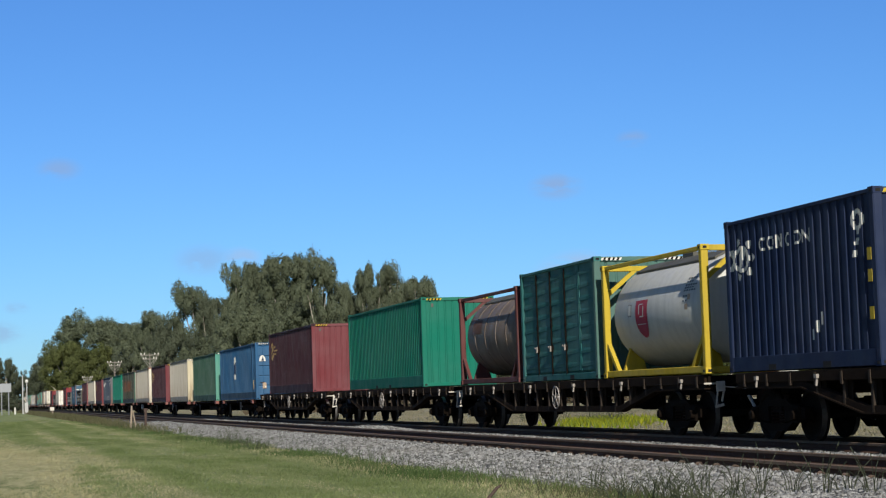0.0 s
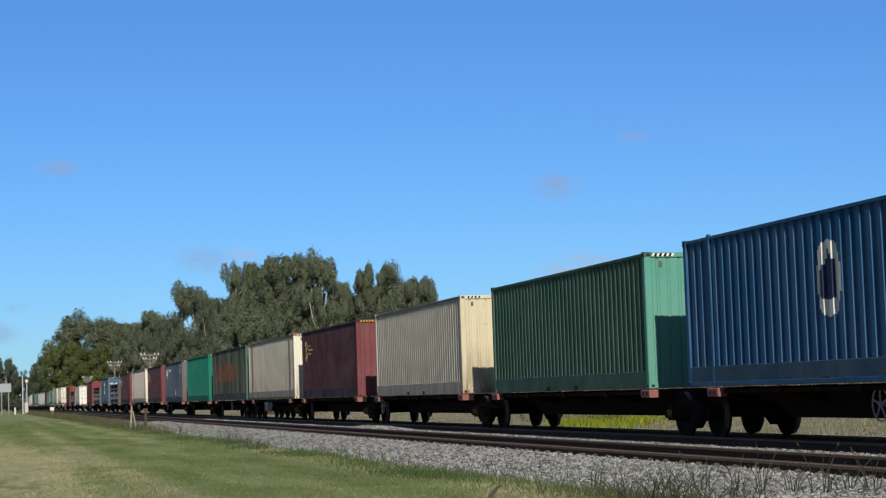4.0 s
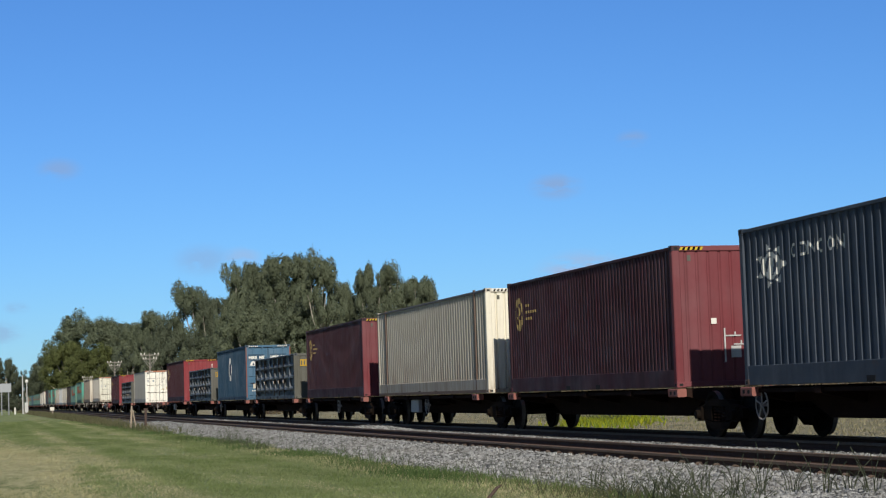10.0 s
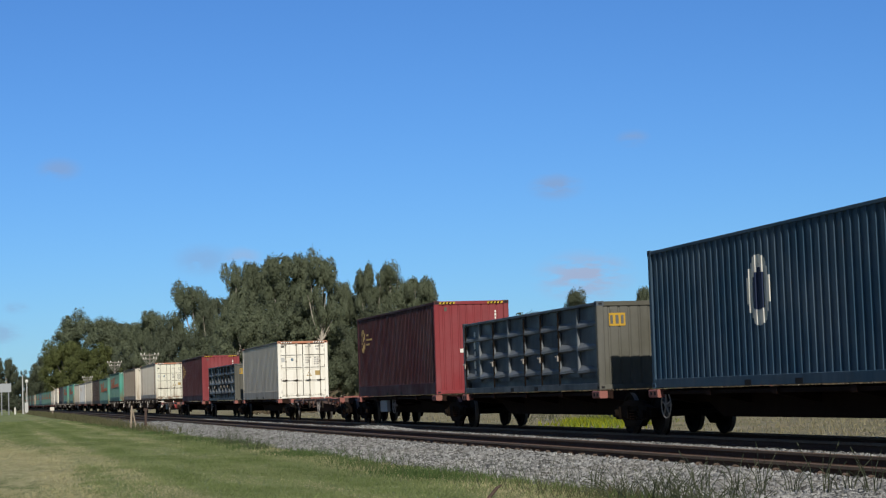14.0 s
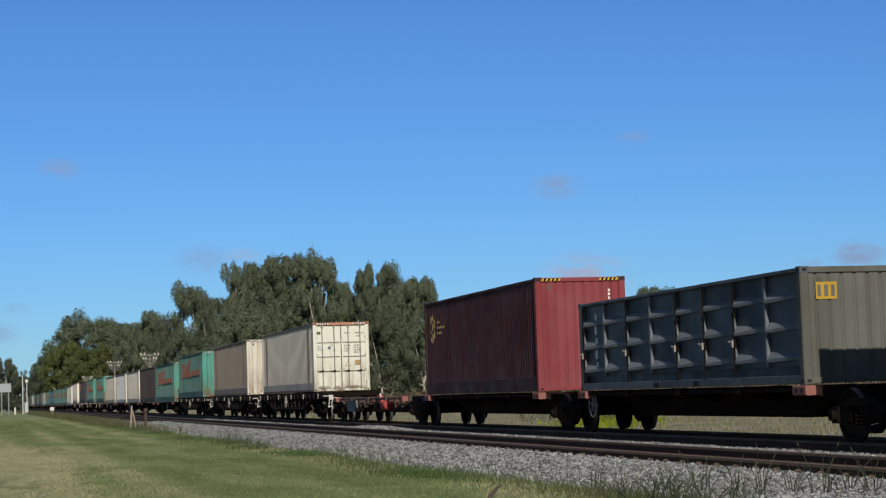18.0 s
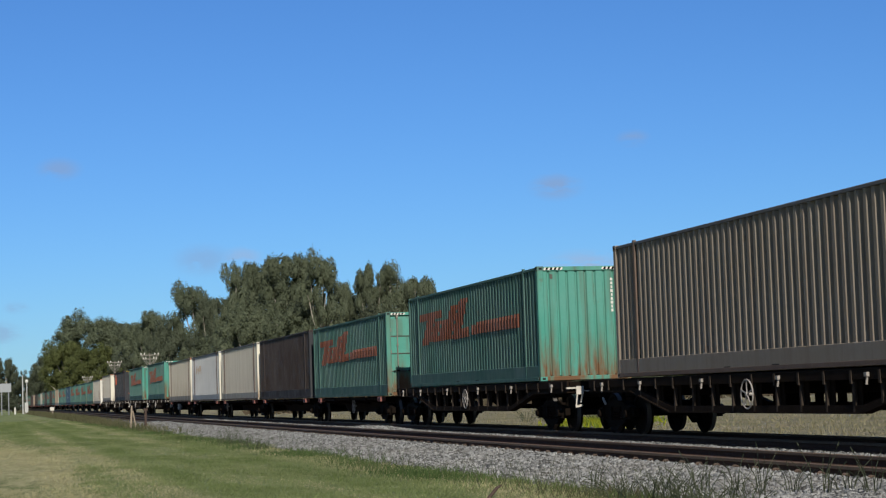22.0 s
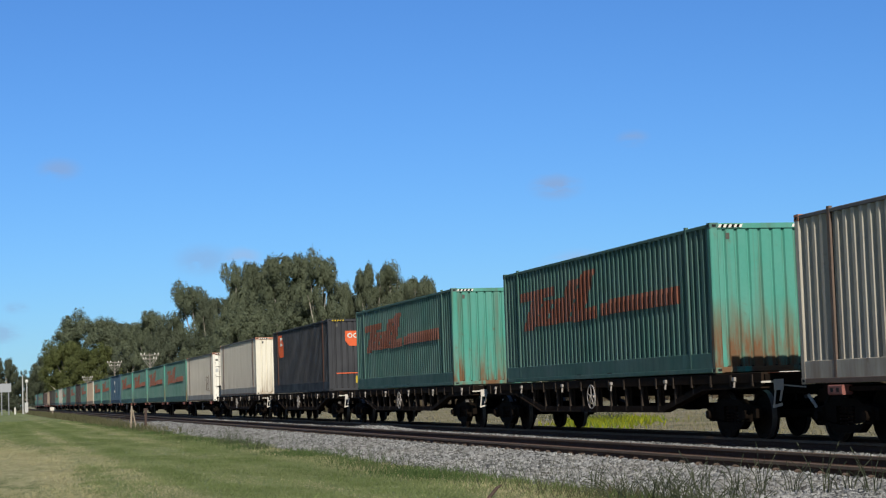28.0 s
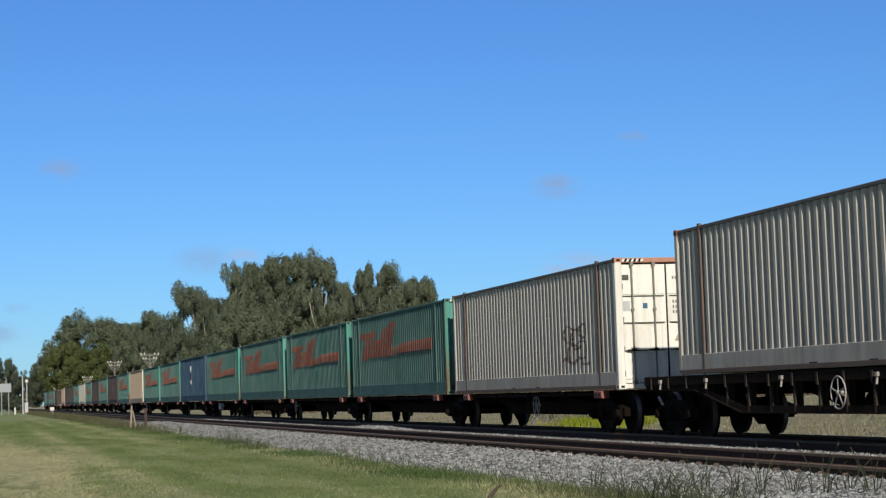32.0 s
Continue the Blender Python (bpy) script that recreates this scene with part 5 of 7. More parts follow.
def container(L, H, side, end=None, rail=None, face="closed", period=0.21, mark="", style="sea", label="", header=None, low=None, depth=None, shares=SHARP, posts=None):
    """A box container on its base: posts, rails, castings, roof, sheet walls, and doors or a closed wall at its leading end."""
    end, rail = end or side, rail or side
    root = tagged(new("shipping_container"), label, "shipping container", "containers on the train")
    key = (round(L, 2), round(H, 2))
    post = cached(("post", key), lambda: Mesh().bevel_box(-0.085, 0.085, -0.085, 0.085, 0.1, H - 0.1, 0.02).data("corner_post"))
    cast = cached("cast", corner_casting)
    for sx in (-1, 1):
        for sy in (-1, 1):
            # rear posts take the side paint, with any shade it carries
            part("corner_post", post, side if sy > 0 else end, root, m=pose(sx * (W2 - 0.085), sy * (L / 2 - 0.085), 0))
            for z in (0.06, H - 0.06):
                part("corner_casting", cast, [(header or rail) if z > 1 else end, DARK_GAP], root, m=pose(sx * (W2 - 0.088), sy * (L / 2 - 0.088), z))
    band = 0.40 if style == "domestic" else 0.16 if style == "gated" else 0.28 if L < 7 else 0.2 if side is DULL_BLUE else 0.37
    low_rail = cached(("low", key, band), lambda: Mesh().bevel_box(-0.035, 0.035, -L / 2 + 0.17, L / 2 - 0.17, 0.01, band, 0.008).box(-0.04, -0.034, -1.25, -0.95, 0.015, 0.12, 1).box(-0.04, -0.034, 0.95, 1.25, 0.015, 0.12, 1).data("bottom_rail"))
    top_rail = cached(("top", key), lambda: Mesh().bevel_box(-0.035, 0.035, -L / 2 + 0.17, L / 2 - 0.17, H - 0.09, H - 0.02, 0.01).data("top_rail"))
    pts = profile(-L / 2 + 0.16, L / 2 - 0.16, period, depth or (0.020 if period < 0.25 else 0.062 if shares is EVEN else 0.046 if style == "domestic" else 0.03), shares)
    wall_mesh = cached(("wall", key, period, band, depth, shares), lambda: sheet(pts, band - 0.01, H - 0.08, W2 - 0.02).data("side_wall"))
    for sx in (-1, 1):
        rot = 0 if sx < 0 else 180
        part("bottom_rail", low_rail, [low or rail, DARK_GAP], root, m=pose(sx * (W2 - 0.04), 0, 0, rz=rot))
        # pale containers get a grey top rail with its shade painted in
        part("top_rail", top_rail, TOP_RAIL_SHADE if side in (SHADED_WHITE, CREAM, SILVER, WARM_GREY) else rail, root, m=pose(sx * (W2 - 0.04), 0, 0))
        if style != "gated" or sx > 0:
            wall = part("side_wall", wall_mesh, side, root, m=pose(0, 0, 0, rz=rot))
            if sx < 0:
                for i, (m, mt, lb) in enumerate(cached(("mark", mark, key, period, side.name, depth, shares), lambda: marks(mark, L, H, pts, W2 - 0.02))):
                    if not isinstance(m, bpy.types.Mesh):
                        m = cached(("markmesh", mark, key, period, side.name, lb, depth, shares, i), lambda: m.data("emblem"))
                    part("emblem_stroke" if mark == "swoosh" else "emblem", m, mt, wall, lb)["kind"] = "" if mark == "swoosh" else "stuff"
    if style == "domestic":
        stay = cached(("stay", key), lambda: Mesh().bevel_box(-0.03, 0.03, -0.06, 0.06, 0.02, H + 0.02, 0.012).data("lifting_post"))
        strip = cached(("strip", key), lambda: Mesh().bevel_box(-0.012, 0.012, -L / 2 + 0.18, L / 2 - 0.18, 0.015, 0.10, 0.004).data("base_strip"))
        for sx in (-1, 1):
            for y in (-6.0, 6.0):
                part("lifting_post", stay, posts or (BASE_BROWN if side in (SHADED_WHITE, CREAM, SILVER, WARM_GREY) else rail), root, m=pose(sx * (W2 - 0.03), y, 0))
            part("base_strip", strip, BASE_BROWN if side in (SHADED_WHITE, CREAM, SILVER, WARM_GREY) else rail, root, "rusty brown strip under the band", pose(sx * (W2 - 0.002), 0, 0))
    if style == "gated":
        cols, rows = (8, 3) if L > 10 else (5, 8)
        plate, sill, posts, ledges, rods = pocket_wall(L, H, cols, rows, 0.11 if L > 10 else 0.045)
        part("gate_plate", cached(("plate", key), lambda: plate.data("gate_plate")), side, root)
        part("gate_sill", cached(("sill", key), lambda: sill.data("gate_sill")), side, root, "recessed sill")
        # grey gates: uprights and ledges get the colour with sunlight painted in
        for i, q in enumerate(posts):
            part("upright", cached(("upright", key, i), lambda: q.data("upright")), LIT_GATE_EDGE if side is GREY_PANEL else side, root)
        for i, q in enumerate(ledges):
            part("ledge", cached(("ledge", key, i), lambda: q.data("ledge")), LIT_GATE_EDGE if side is GREY_PANEL else side, root)
        for i, q in enumerate(rods):
            part("gate_bolt", cached(("gbolt", key, i), lambda: q.data("gate_bolt")), BLACK_STEEL, root, "dark gate bolt")
            y = -L / 2 + 0.15 + (L - 0.3) / cols * ((2, 3, 4, 6, 8)[i] if cols == 8 else (2, 3, 4)[min(i, 2)]) - 0.09
            part("latch_handle", cached("glatch", lambda: Mesh().beam((0, 0, 0), (-0.02, 0.16, 0.05), 0.03, 0.03).box(-0.03, 0.0, -0.03, 0.03, -0.07, 0.07).data("latch_handle")), HOOK_PALE, root, "pale latch handle", pose(-W2 - 0.01, y, 0.80))
        for i in range(5 if L > 10 else 0):
            part("pale_scuff", cached("scuff", lambda: Mesh().prism([(-0.09, -0.10), (0.06, -0.12), (0.10, 0.02), (0.05, 0.11), (-0.07, 0.09)], 0, -0.006, 0.0).data("pale_scuff")), OFF_WHITE, root, "pale scraped patch", pose(-W2 + 0.106, L / 2 - 0.95 + 0.04 * (i % 2), 0.55 + 0.28 * i))
    roof = cached(("roof", key), lambda: Mesh().box(-W2 + 0.05, W2 - 0.05, -L / 2 + 0.05, L / 2 - 0.05, H - 0.06, H - 0.03).data("roof"))
    part("roof", roof, ROOF_STEEL if rail in (SHADED_WHITE, CREAM, SILVER) else rail, root)
    floor = cached(("floor", key), lambda: Mesh().box(-W2 + 0.06, W2 - 0.06, -L / 2 + 0.06, L / 2 - 0.06, 0.06, 0.14).data("floor"))
    part("floor", floor, BROWN_STEEL, root)
    for sy in (-1, 1):
        for z in (H - 0.065, 0.065):
            beam = cached(("beam", round(z, 2)), lambda: Mesh().bevel_box(-W2 + 0.17, W2 - 0.17, -0.05, 0.05, z - 0.055, z + 0.055, 0.012).data("end_beam"))
            part("end_beam", beam, (header or end) if z > 1 else end, root, m=pose(0, sy * (L / 2 - 0.055), 0))
    closed = cached(("end", key), lambda: end_sheet(0.1, H - 0.1, -L / 2 + 0.035, 0.045 if L > 13 else 0.022).data("end_wall"))
    part("end_wall", closed, end, root, m=pose(0, 0, 0, rz=180))
    stripes = cached("hazard", lambda: hazard_stripes())
    for sx in () if style == "gated" and L > 10 else (-1, 1):
        part("hazard_stripe", stripes, [YELLOW if end in (GREEN, MAROON, RED, NAVY, CHARCOAL) else OFF_WHITE, BLACK_STEEL], root, "slanted hazard stripes", pose(sx * 0.78, -L / 2 - 0.004, H - 0.065))
    if face == "closed":
        ew = part("end_wall", closed, end, root)
        part("marking", cached("column", lambda: bars(9, 0.07, 0.07, 0.1, True)), OFF_WHITE, ew, "white column of small markings", pose(0.78, -L / 2 + 0.03, H - 0.32))
        part("marking", cached("tag", lambda: bars(1, 0.12, 0.12, 0.1)), OLIVE_GREY, ew, "small marking", pose(-0.88, -L / 2 + 0.03, H - 0.2))
    else:
        rows, hor = (4, False) if face == "flat_doors" else (5, True)
        leaf = cached(("leaf", round(H, 2)), lambda: door_leaf(H, 1.12))
        ph = (H - 0.42) / rows
        bar = cached(("bar", round(H, 2)), lambda: lock_bar(H))
        bar_mat = DOOR_BAR if face == "flat_doors" else PALE_STEEL if end is GREEN else end
        handle = cached("dhandle", lambda: Mesh().box(-0.17, 0.03, -0.035, -0.015, 0.86, 0.885).box(-0.045, 0.045, -0.032, 0.03, 0.845, 0.905).data("door_handle"))
        for sx in (-1, 1):
            d = part("door", leaf, end, root, m=pose(sx * 0.568, -L / 2 + 0.045, 0))
            for i in range(rows):
                part("door_panel", cached(("panel", round(H, 2), rows, i), lambda: door_panel(ph, 1.12, hor, 0.2 + ph * i)), end, d)
            for k in (-0.26, 0.26):
                b = part("lock_bar", bar, bar_mat, d, "upright locking bar", pose(k, -0.06, 0))
                part("door_handle", handle, BROWN_STEEL, d, "dark rusty handle", pose(k, -0.06, 0))
            for z in (0.35, 0.9, 1.55, 2.3):
                part("hinge", cached("hinge", lambda: Mesh().bevel_box(-0.05, 0.05, -0.02, 0.02, -0.06, 0.06, 0.01).data("hinge")), bar_mat, d, m=pose(sx * 0.52, -0.02, z))
            if face == "flat_doors":
                for z in (0.86, 1.48, 2.08):
                    part("door_strip", cached("strip", lambda: Mesh().box(-0.5, 0.5, -0.02, 0.0, -0.012, 0.012).data("door_strip")), OLIVE_GREY, d, m=pose(0, -0.012, z))
                if end is STAINED_MINT:
                    continue
                if sx < 0:
                    for name, x, z, w, h, mt in (("grey_label", -0.4, 1.86, 0.17, 0.22, PALE_STEEL), ("blue_label", 0.05, 1.86, 0.11, 0.12, FADED_BLUE), ("faded_label", -0.42, 2.5, 0.2, 0.12, OLIVE_GREY)):
                        part(name, cached(("dlabel", w, h), lambda: Mesh().box(-w / 2, w / 2, -0.004, 0, -h / 2, h / 2).data(name)), mt, d, m=pose(x, -0.016, z))
                else:
                    for n, x, z in ((4, -0.42, 2.52), (6, 0.05, 2.52), (3, 0.08, 2.38), (4, -0.43, 1.98), (3, -0.43, 1.86), (3, -0.43, 1.75), (4, -0.02, 1.98), (4, -0.02, 1.88), (4, -0.02, 1.78), (4, -0.02, 1.68)):
                        part("marking", cached(("dline", n), lambda: bars(n, 0.055, 0.07, 0.07)), ROOF_STEEL, d, "line of small dark markings", pose(x, -0.016, z))
                    tri = part("triangle_label", cached("trilab", lambda: Mesh().prism([(-0.13, 0), (0.13, 0), (0, 0.23)], 1, -0.005, 0).data("triangle_label")), GOLD, d, "yellow warning triangle", pose(-0.28, -0.014, 1.06))
                    part("triangle_face", cached("triface", lambda: Mesh().prism([(-0.08, 0.035), (0.08, 0.035), (0, 0.175)], 1, -0.009, -0.006).data("triangle_face")), OFF_WHITE, tri)
                    part("yellow_label", cached("dyl", lambda: Mesh().box(-0.12, 0.12, -0.005, 0, -0.11, 0.11).data("yellow_label")), GOLD, d, "worn yellow label", pose(0.13, -0.014, 1.2))
        part("door_seal", cached(("seal", round(H, 2)), lambda: Mesh().box(-0.012, 0.012, -0.01, 0.03, 0.14, H - 0.16).data("door_seal")), DARK_GAP, root, m=pose(0, -L / 2 + 0.03, 0))
    return root


def hazard_stripes():
    m = Mesh()
    for i in range(9):
        a = -0.27 + 0.055 * i
        m.add([(a, 0, -0.032), (a + 0.055, 0, -0.032), (a + 0.085, 0, 0.032), (a + 0.03, 0, 0.032)], [(0, 1, 2, 3)], i % 2)
    return m.data("hazard_stripe")


def lock_bar(H):
    m = Mesh().tube((0, 0, 0.12), (0, 0, H - 0.12), 0.02, n=6)
    m.box(-0.04, 0.04, -0.03, 0.03, 0.1, 0.2).box(-0.04, 0.04, -0.03, 0.03, H - 0.2, H - 0.1)
    m.box(-0.035, 0.035, -0.025, 0.03, 1.75, 1.80)
    return m.data("lock_bar")


def tank_container(shell, frame_mat, label, emblem=False):
    """A twenty-foot frame with a lying tank inside."""
    L, H = 6.06, 2.56
    root = tagged(new("tank_container"), label, "tank container", "containers on the train")
    R, z = 1.13, 1.36
    prof = [(-2.92 + 0.5 * (1 - math.cos(k * math.pi / 12)), R * math.sin(k * math.pi / 12)) for k in range(7)]
    full = prof + [(-y, r) for y, r in reversed(prof)]
    tank = part("tank", cached("tank", lambda: Mesh().lathe(full, 1, 40).data("tank", True)), shell, root, m=pose(0, 0, z))
    for y in () if emblem else (-1.6, -0.55, 0.55, 1.6):
        part("band", cached("band", lambda: Mesh().lathe([(-0.04, R), (-0.04, R + 0.012), (0.04, R + 0.012), (0.04, R)], 1, 40).data("band", True)), shell, tank, m=pose(0, y, 0))
    walkway = Mesh().prism([(-0.62, R - 0.17), (-0.3, R - 0.02), (0.3, R - 0.02), (0.62, R - 0.17), (0.62, R - 0.13), (0.3, R + 0.03), (-0.3, R + 0.03), (-0.62, R - 0.13)], 1, -2.3, 2.3).box(-0.28, 0.28, -0.3, 0.3, R - 0.05, R + 0.13)
    part("walkway", cached("walkway", lambda: walkway.data("walkway")), OLIVE_GREY, tank, "olive-grey top walkway and hatch")
    post = cached("tpost", lambda: Mesh().bevel_box(-0.075, 0.075, -0.075, 0.075, 0.0, H, 0.015).data("frame_post"))
    cast = cached("cast", corner_casting)
    for sx in (-1, 1):
        for sy in (-1, 1):
            x, y = sx * (W2 - 0.08), sy * (L / 2 - 0.08)
            part("frame_post", post, frame_mat, root, m=pose(x, y, 0))
            for zz in (0.06, H - 0.06):
                part("corner_casting", cast, [frame_mat, DARK_GAP], root, m=pose(x, y, zz))
            part("diagonal_brace", Mesh().beam((x, y - sy * 0.1, 0.75), (x, y - sy * 0.75, 0.12), 0.09, 0.09).data("diagonal_brace"), frame_mat, root)
            part("end_brace", Mesh().beam((x, y, H - 0.7), (x - sx * 0.75, y, H - 0.08), 0.09, 0.09).data("end_brace"), frame_mat, root)
            part("saddle", Mesh().prism([(sx * 0.5, 0.1), (sx * 1.05, 0.1), (sx * 0.85, 0.75), (sx * 0.6, 0.5)], 1, y - sy * 0.75 - 0.05, y - sy * 0.75 + 0.05).data("saddle"), frame_mat, root)
        rail = cached("trail", lambda: Mesh().bevel_box(-0.06, 0.06, -L / 2 + 0.1, L / 2 - 0.1, 0.02, 0.16, 0.012).data("side_rail"))
        part("side_rail", rail, frame_mat, root, m=pose(sx * (W2 - 0.08), 0, 0))
        part("side_rail", cached("trail2", lambda: Mesh().bevel_box(-0.04, 0.04, -L / 2 + 0.1, L / 2 - 0.1, H - 0.11, H - 0.02, 0.012).data("top_side_rail")), frame_mat, root, m=pose(sx * (W2 - 0.08), 0, 0))
    for sy in (-1, 1):
        for zz in (0.08, H - 0.07):
            part("end_rail", cached("erail", lambda: Mesh().bevel_box(-W2 + 0.1, W2 - 0.1, -0.055, 0.055, -0.06, 0.06, 0.012).data("end_rail")), frame_mat, root, m=pose(0, sy * (L / 2 - 0.08), zz))
    # painted shapes on the shell follow its curve
    def curved(y, half, a0, a1, lift, width=lambda k: 1.0, rows=14):
        v = []
        for i in range(rows + 1):
            a, w = radians(a0 + (a1 - a0) * i / rows), half * width(i / rows)
            for s in (-w, w):
                v.append((-(R + lift) * math.cos(a), y + s, (R + lift) * math.sin(a)))
        return Mesh().add(v, [(2 * i, 2 * i + 2, 2 * i + 3, 2 * i + 1) for i in range(rows)])
    if emblem:
        em = part("emblem", curved(0.72, 0.36, 15, -27, 0.006, lambda k: 1.0 if k < 0.45 else math.sqrt(max(0.0, 1 - ((k - 0.45) / 0.56) ** 2))).data("emblem", True), SIGN_RED, tank, "red shield emblem")
        for y, half, a0, a1 in ((0.86, 0.025, 10, 0), (0.60, 0.025, 8, -3), (0.74, 0.13, 11, 10), (0.70, 0.12, -2.5, -3.5), (0.72, 0.24, -11, -11.8)):
            part("pale_stroke", curved(y, half, a0, a1, 0.009, rows=4).data("pale_stroke", True), TANK_WHITE, em)
        box = part("grey_frame", curved(1.45, 0.11, 12, -2, 0.006, rows=4).data("grey_frame", True), ROOF_STEEL, tank, "thin grey rectangle")
        part("frame_middle", curved(1.45, 0.085, 10.5, -0.5, 0.009, rows=4).data("frame_middle", True), TANK_WHITE, box)
        for k, (a, n) in enumerate(((33, 4), (29, 3), (25, 5), (22, 4), (19, 5), (13, 2), (8, 2))):
            for q in range(n):
                part("marking", curved(-1.75 - 0.13 * q, 0.045, a, a - 1.9, 0.006, rows=2).data("marking", True), GREY_PANEL, tank, "dark small marking")
        for y, a in ((-2.02, 14), (-1.9, 4)):
            part("brown_label", curved(y, 0.08, a, a - 6, 0.006, rows=3).data("brown_label", True), TAN, tank, "faded brown label")
    else:
        part("emblem", curved(1.4, 0.45, 24, 4, 0.014).data("emblem", True), RUST_SMEAR, tank, "faded rusty emblem")
    return root


# ---- wagons ----
WHEEL_R = 0.46


def wheelset_mesh():
    m = Mesh().tube((-0.8, 0, 0), (0.8, 0, 0), 0.075, n=10)
    for s in (-1, 1):
        x = s * 0.753
        prof = [(x - 0.07 * s, 0.1), (x - 0.07 * s, 0.14), (x + 0.0 * s, 0.17), (x + 0.0 * s, 0.36), (x - 0.065 * s, 0.38), (x - 0.075 * s, WHEEL_R + 0.028), (x - 0.045 * s, WHEEL_R + 0.026), (x - 0.035 * s, WHEEL_R), (x + 0.065 * s, WHEEL_R - 0.004), (x + 0.065 * s, 0.385), (x + 0.03 * s, 0.36), (x + 0.03 * s, 0.16), (x + 0.09 * s, 0.13), (x + 0.09 * s, 0.0)]
        b = len(m.f)
        m.lathe(prof, 0, 28)
        for i in range(7 * 28, 8 * 28):
            m.mi[b + i] = 1
        for k in range(6):
            a = k * math.pi / 3
            m.box(x + 0.012 * s - 0.012, x + 0.012 * s + 0.022, 0.26 * math.cos(a) - 0.035, 0.26 * math.cos(a) + 0.035, 0.26 * math.sin(a) - 0.035, 0.26 * math.sin(a) + 0.035)
    return m.data("wheelset", False)


def side_frame_mesh():
    """Cast bogie side frame: arched top, axle boxes, an opening for the bolster springs."""
    m = Mesh()
    poly = [(-1.18, 0.58), (-1.18, 0.40), (-0.72, 0.38), (-0.42, 0.20), (0.42, 0.20), (0.72, 0.38), (1.18, 0.40), (1.18, 0.58), (0.7, 0.66), (0.42, 0.74), (-0.42, 0.74), (-0.7, 0.66)]
    m.prism(poly[:1] + poly[1:3] + [(-0.34, 0.34), (-0.34, 0.62), (-0.5, 0.64), (-0.7, 0.66)], 0, -0.07, 0.07)
    m.prism([(0.34, 0.34), (0.72, 0.38), (1.18, 0.40), (1.18, 0.58), (0.7, 0.66), (0.5, 0.64), (0.34, 0.62)], 0, -0.07, 0.07)
    m.prism([(-0.72, 0.36), (-0.42, 0.18), (0.42, 0.18), (0.72, 0.36), (0.36, 0.31), (-0.36, 0.31)], 0, -0.08, 0.08)
    m.prism([(-0.7, 0.62), (0.7, 0.62), (0.45, 0.75), (-0.45, 0.75)], 0, -0.08, 0.08)
    return m.data("side_frame")


def bogie(root, y, mat=None):
    mat = mat or BLACK_STEEL
    b = part("bogie", cached("bolster", lambda: Mesh().bevel_box(-1.05, 1.05, -0.2, 0.2, 0.5, 0.72, 0.04).tube((0, 0, 0.7), (0, 0, 0.86), 0.3, 0.3, 14).data("bogie")), mat, root, m=pose(0, y, 0))
    for sx in (-1, 1):
        part("side_frame", cached("side_frame", side_frame_mesh), mat, b, m=pose(sx * 1.0, 0, 0))
        for sy in (-1, 1):
            part("axle_box", cached("axle_box", lambda: Mesh().bevel_box(-0.11, 0.09, -0.13, 0.13, -0.13, 0.15, 0.03).tube((-0.19, 0, 0), (-0.1, 0, 0), 0.085, 0.10, 12).data("axle_box")), mat, b, m=pose(sx * 1.0, sy * 0.89, WHEEL_R, rz=0 if sx < 0 else 180))
        for k in (-0.2, 0.0, 0.2):
            part("spring", cached("spring", lambda: spring_mesh()), BROWN_STEEL, b, m=pose(sx * 1.0, k, 0.31))
    for sy in (-1, 1):
        ws = part("wheelset", cached("wheelset", wheelset_mesh), [WHEEL_STEEL, TREAD], b, m=pose(0, sy * 0.89, WHEEL_R))
        WHEELSETS[sy].append(ws)
    return b


def spring_mesh():
    m = Mesh()
    for i in range(5):
        m.ring((0, 0, 0.03 + 0.06 * i), 2, 0.06, 0.018, 10, 5)
    return m.data("spring")


WHEELSETS = {-1: [], 1: []}


def hand_wheel(root, x, y, z, r=0.27):
    m = Mesh().ring((0, 0, 0), 0, r, 0.014, 24, 6)
    for k in range(5):
        a = k * 2 * math.pi / 5 + 0.3
        m.beam((0, 0, 0), (0, r * math.cos(a), r * math.sin(a)), 0.022, 0.022)
    m.tube((-0.03, 0, 0), (0.12, 0, 0), 0.035, n=8)
    part("hand_wheel", cached(("hw", r), lambda: m.data("hand_wheel")), BRAKE_GREY, root, "grey spoked brake wheel", pose(x, y, z))


def coupler(root, y, sy, white=True):
    m = Mesh().bevel_box(-0.13, 0.13, min(0, sy * 0.75), max(0, sy * 0.75), 0.62, 0.86, 0.03).bevel_box(-0.2, 0.2, min(sy * 0.42, sy * 0.76), max(sy * 0.42, sy * 0.76), 0.56, 0.92, 0.05)
    part("coupler", cached(("coupler", sy), lambda: m.data("coupler")), BROWN_STEEL, root, m=pose(0, y, 0))
    hose = Mesh()
    p = [Vector((-0.35, sy * 0.12, 0.75)), Vector((-0.36, sy * 0.32, 0.62)), Vector((-0.3, sy * 0.45, 0.42)), Vector((-0.18, sy * 0.6, 0.40))]
    for a, b in zip(p, p[1:]):
        hose.tube(a, b, 0.03, n=7)
    part("air_hose", cached(("hose", sy), lambda: hose.data("air_hose")), PALE_STEEL, root, "pale brake hose", pose(0, y, 0))


def raised(root):
    """Lifts the body of a wagon on its springs, clear of the bogies."""
    for o in root.children:
        if not o.name.startswith("bogie"):
            o.matrix_basis = Matrix.Translation((0, 0, 0.05)) @ o.matrix_basis
    return root


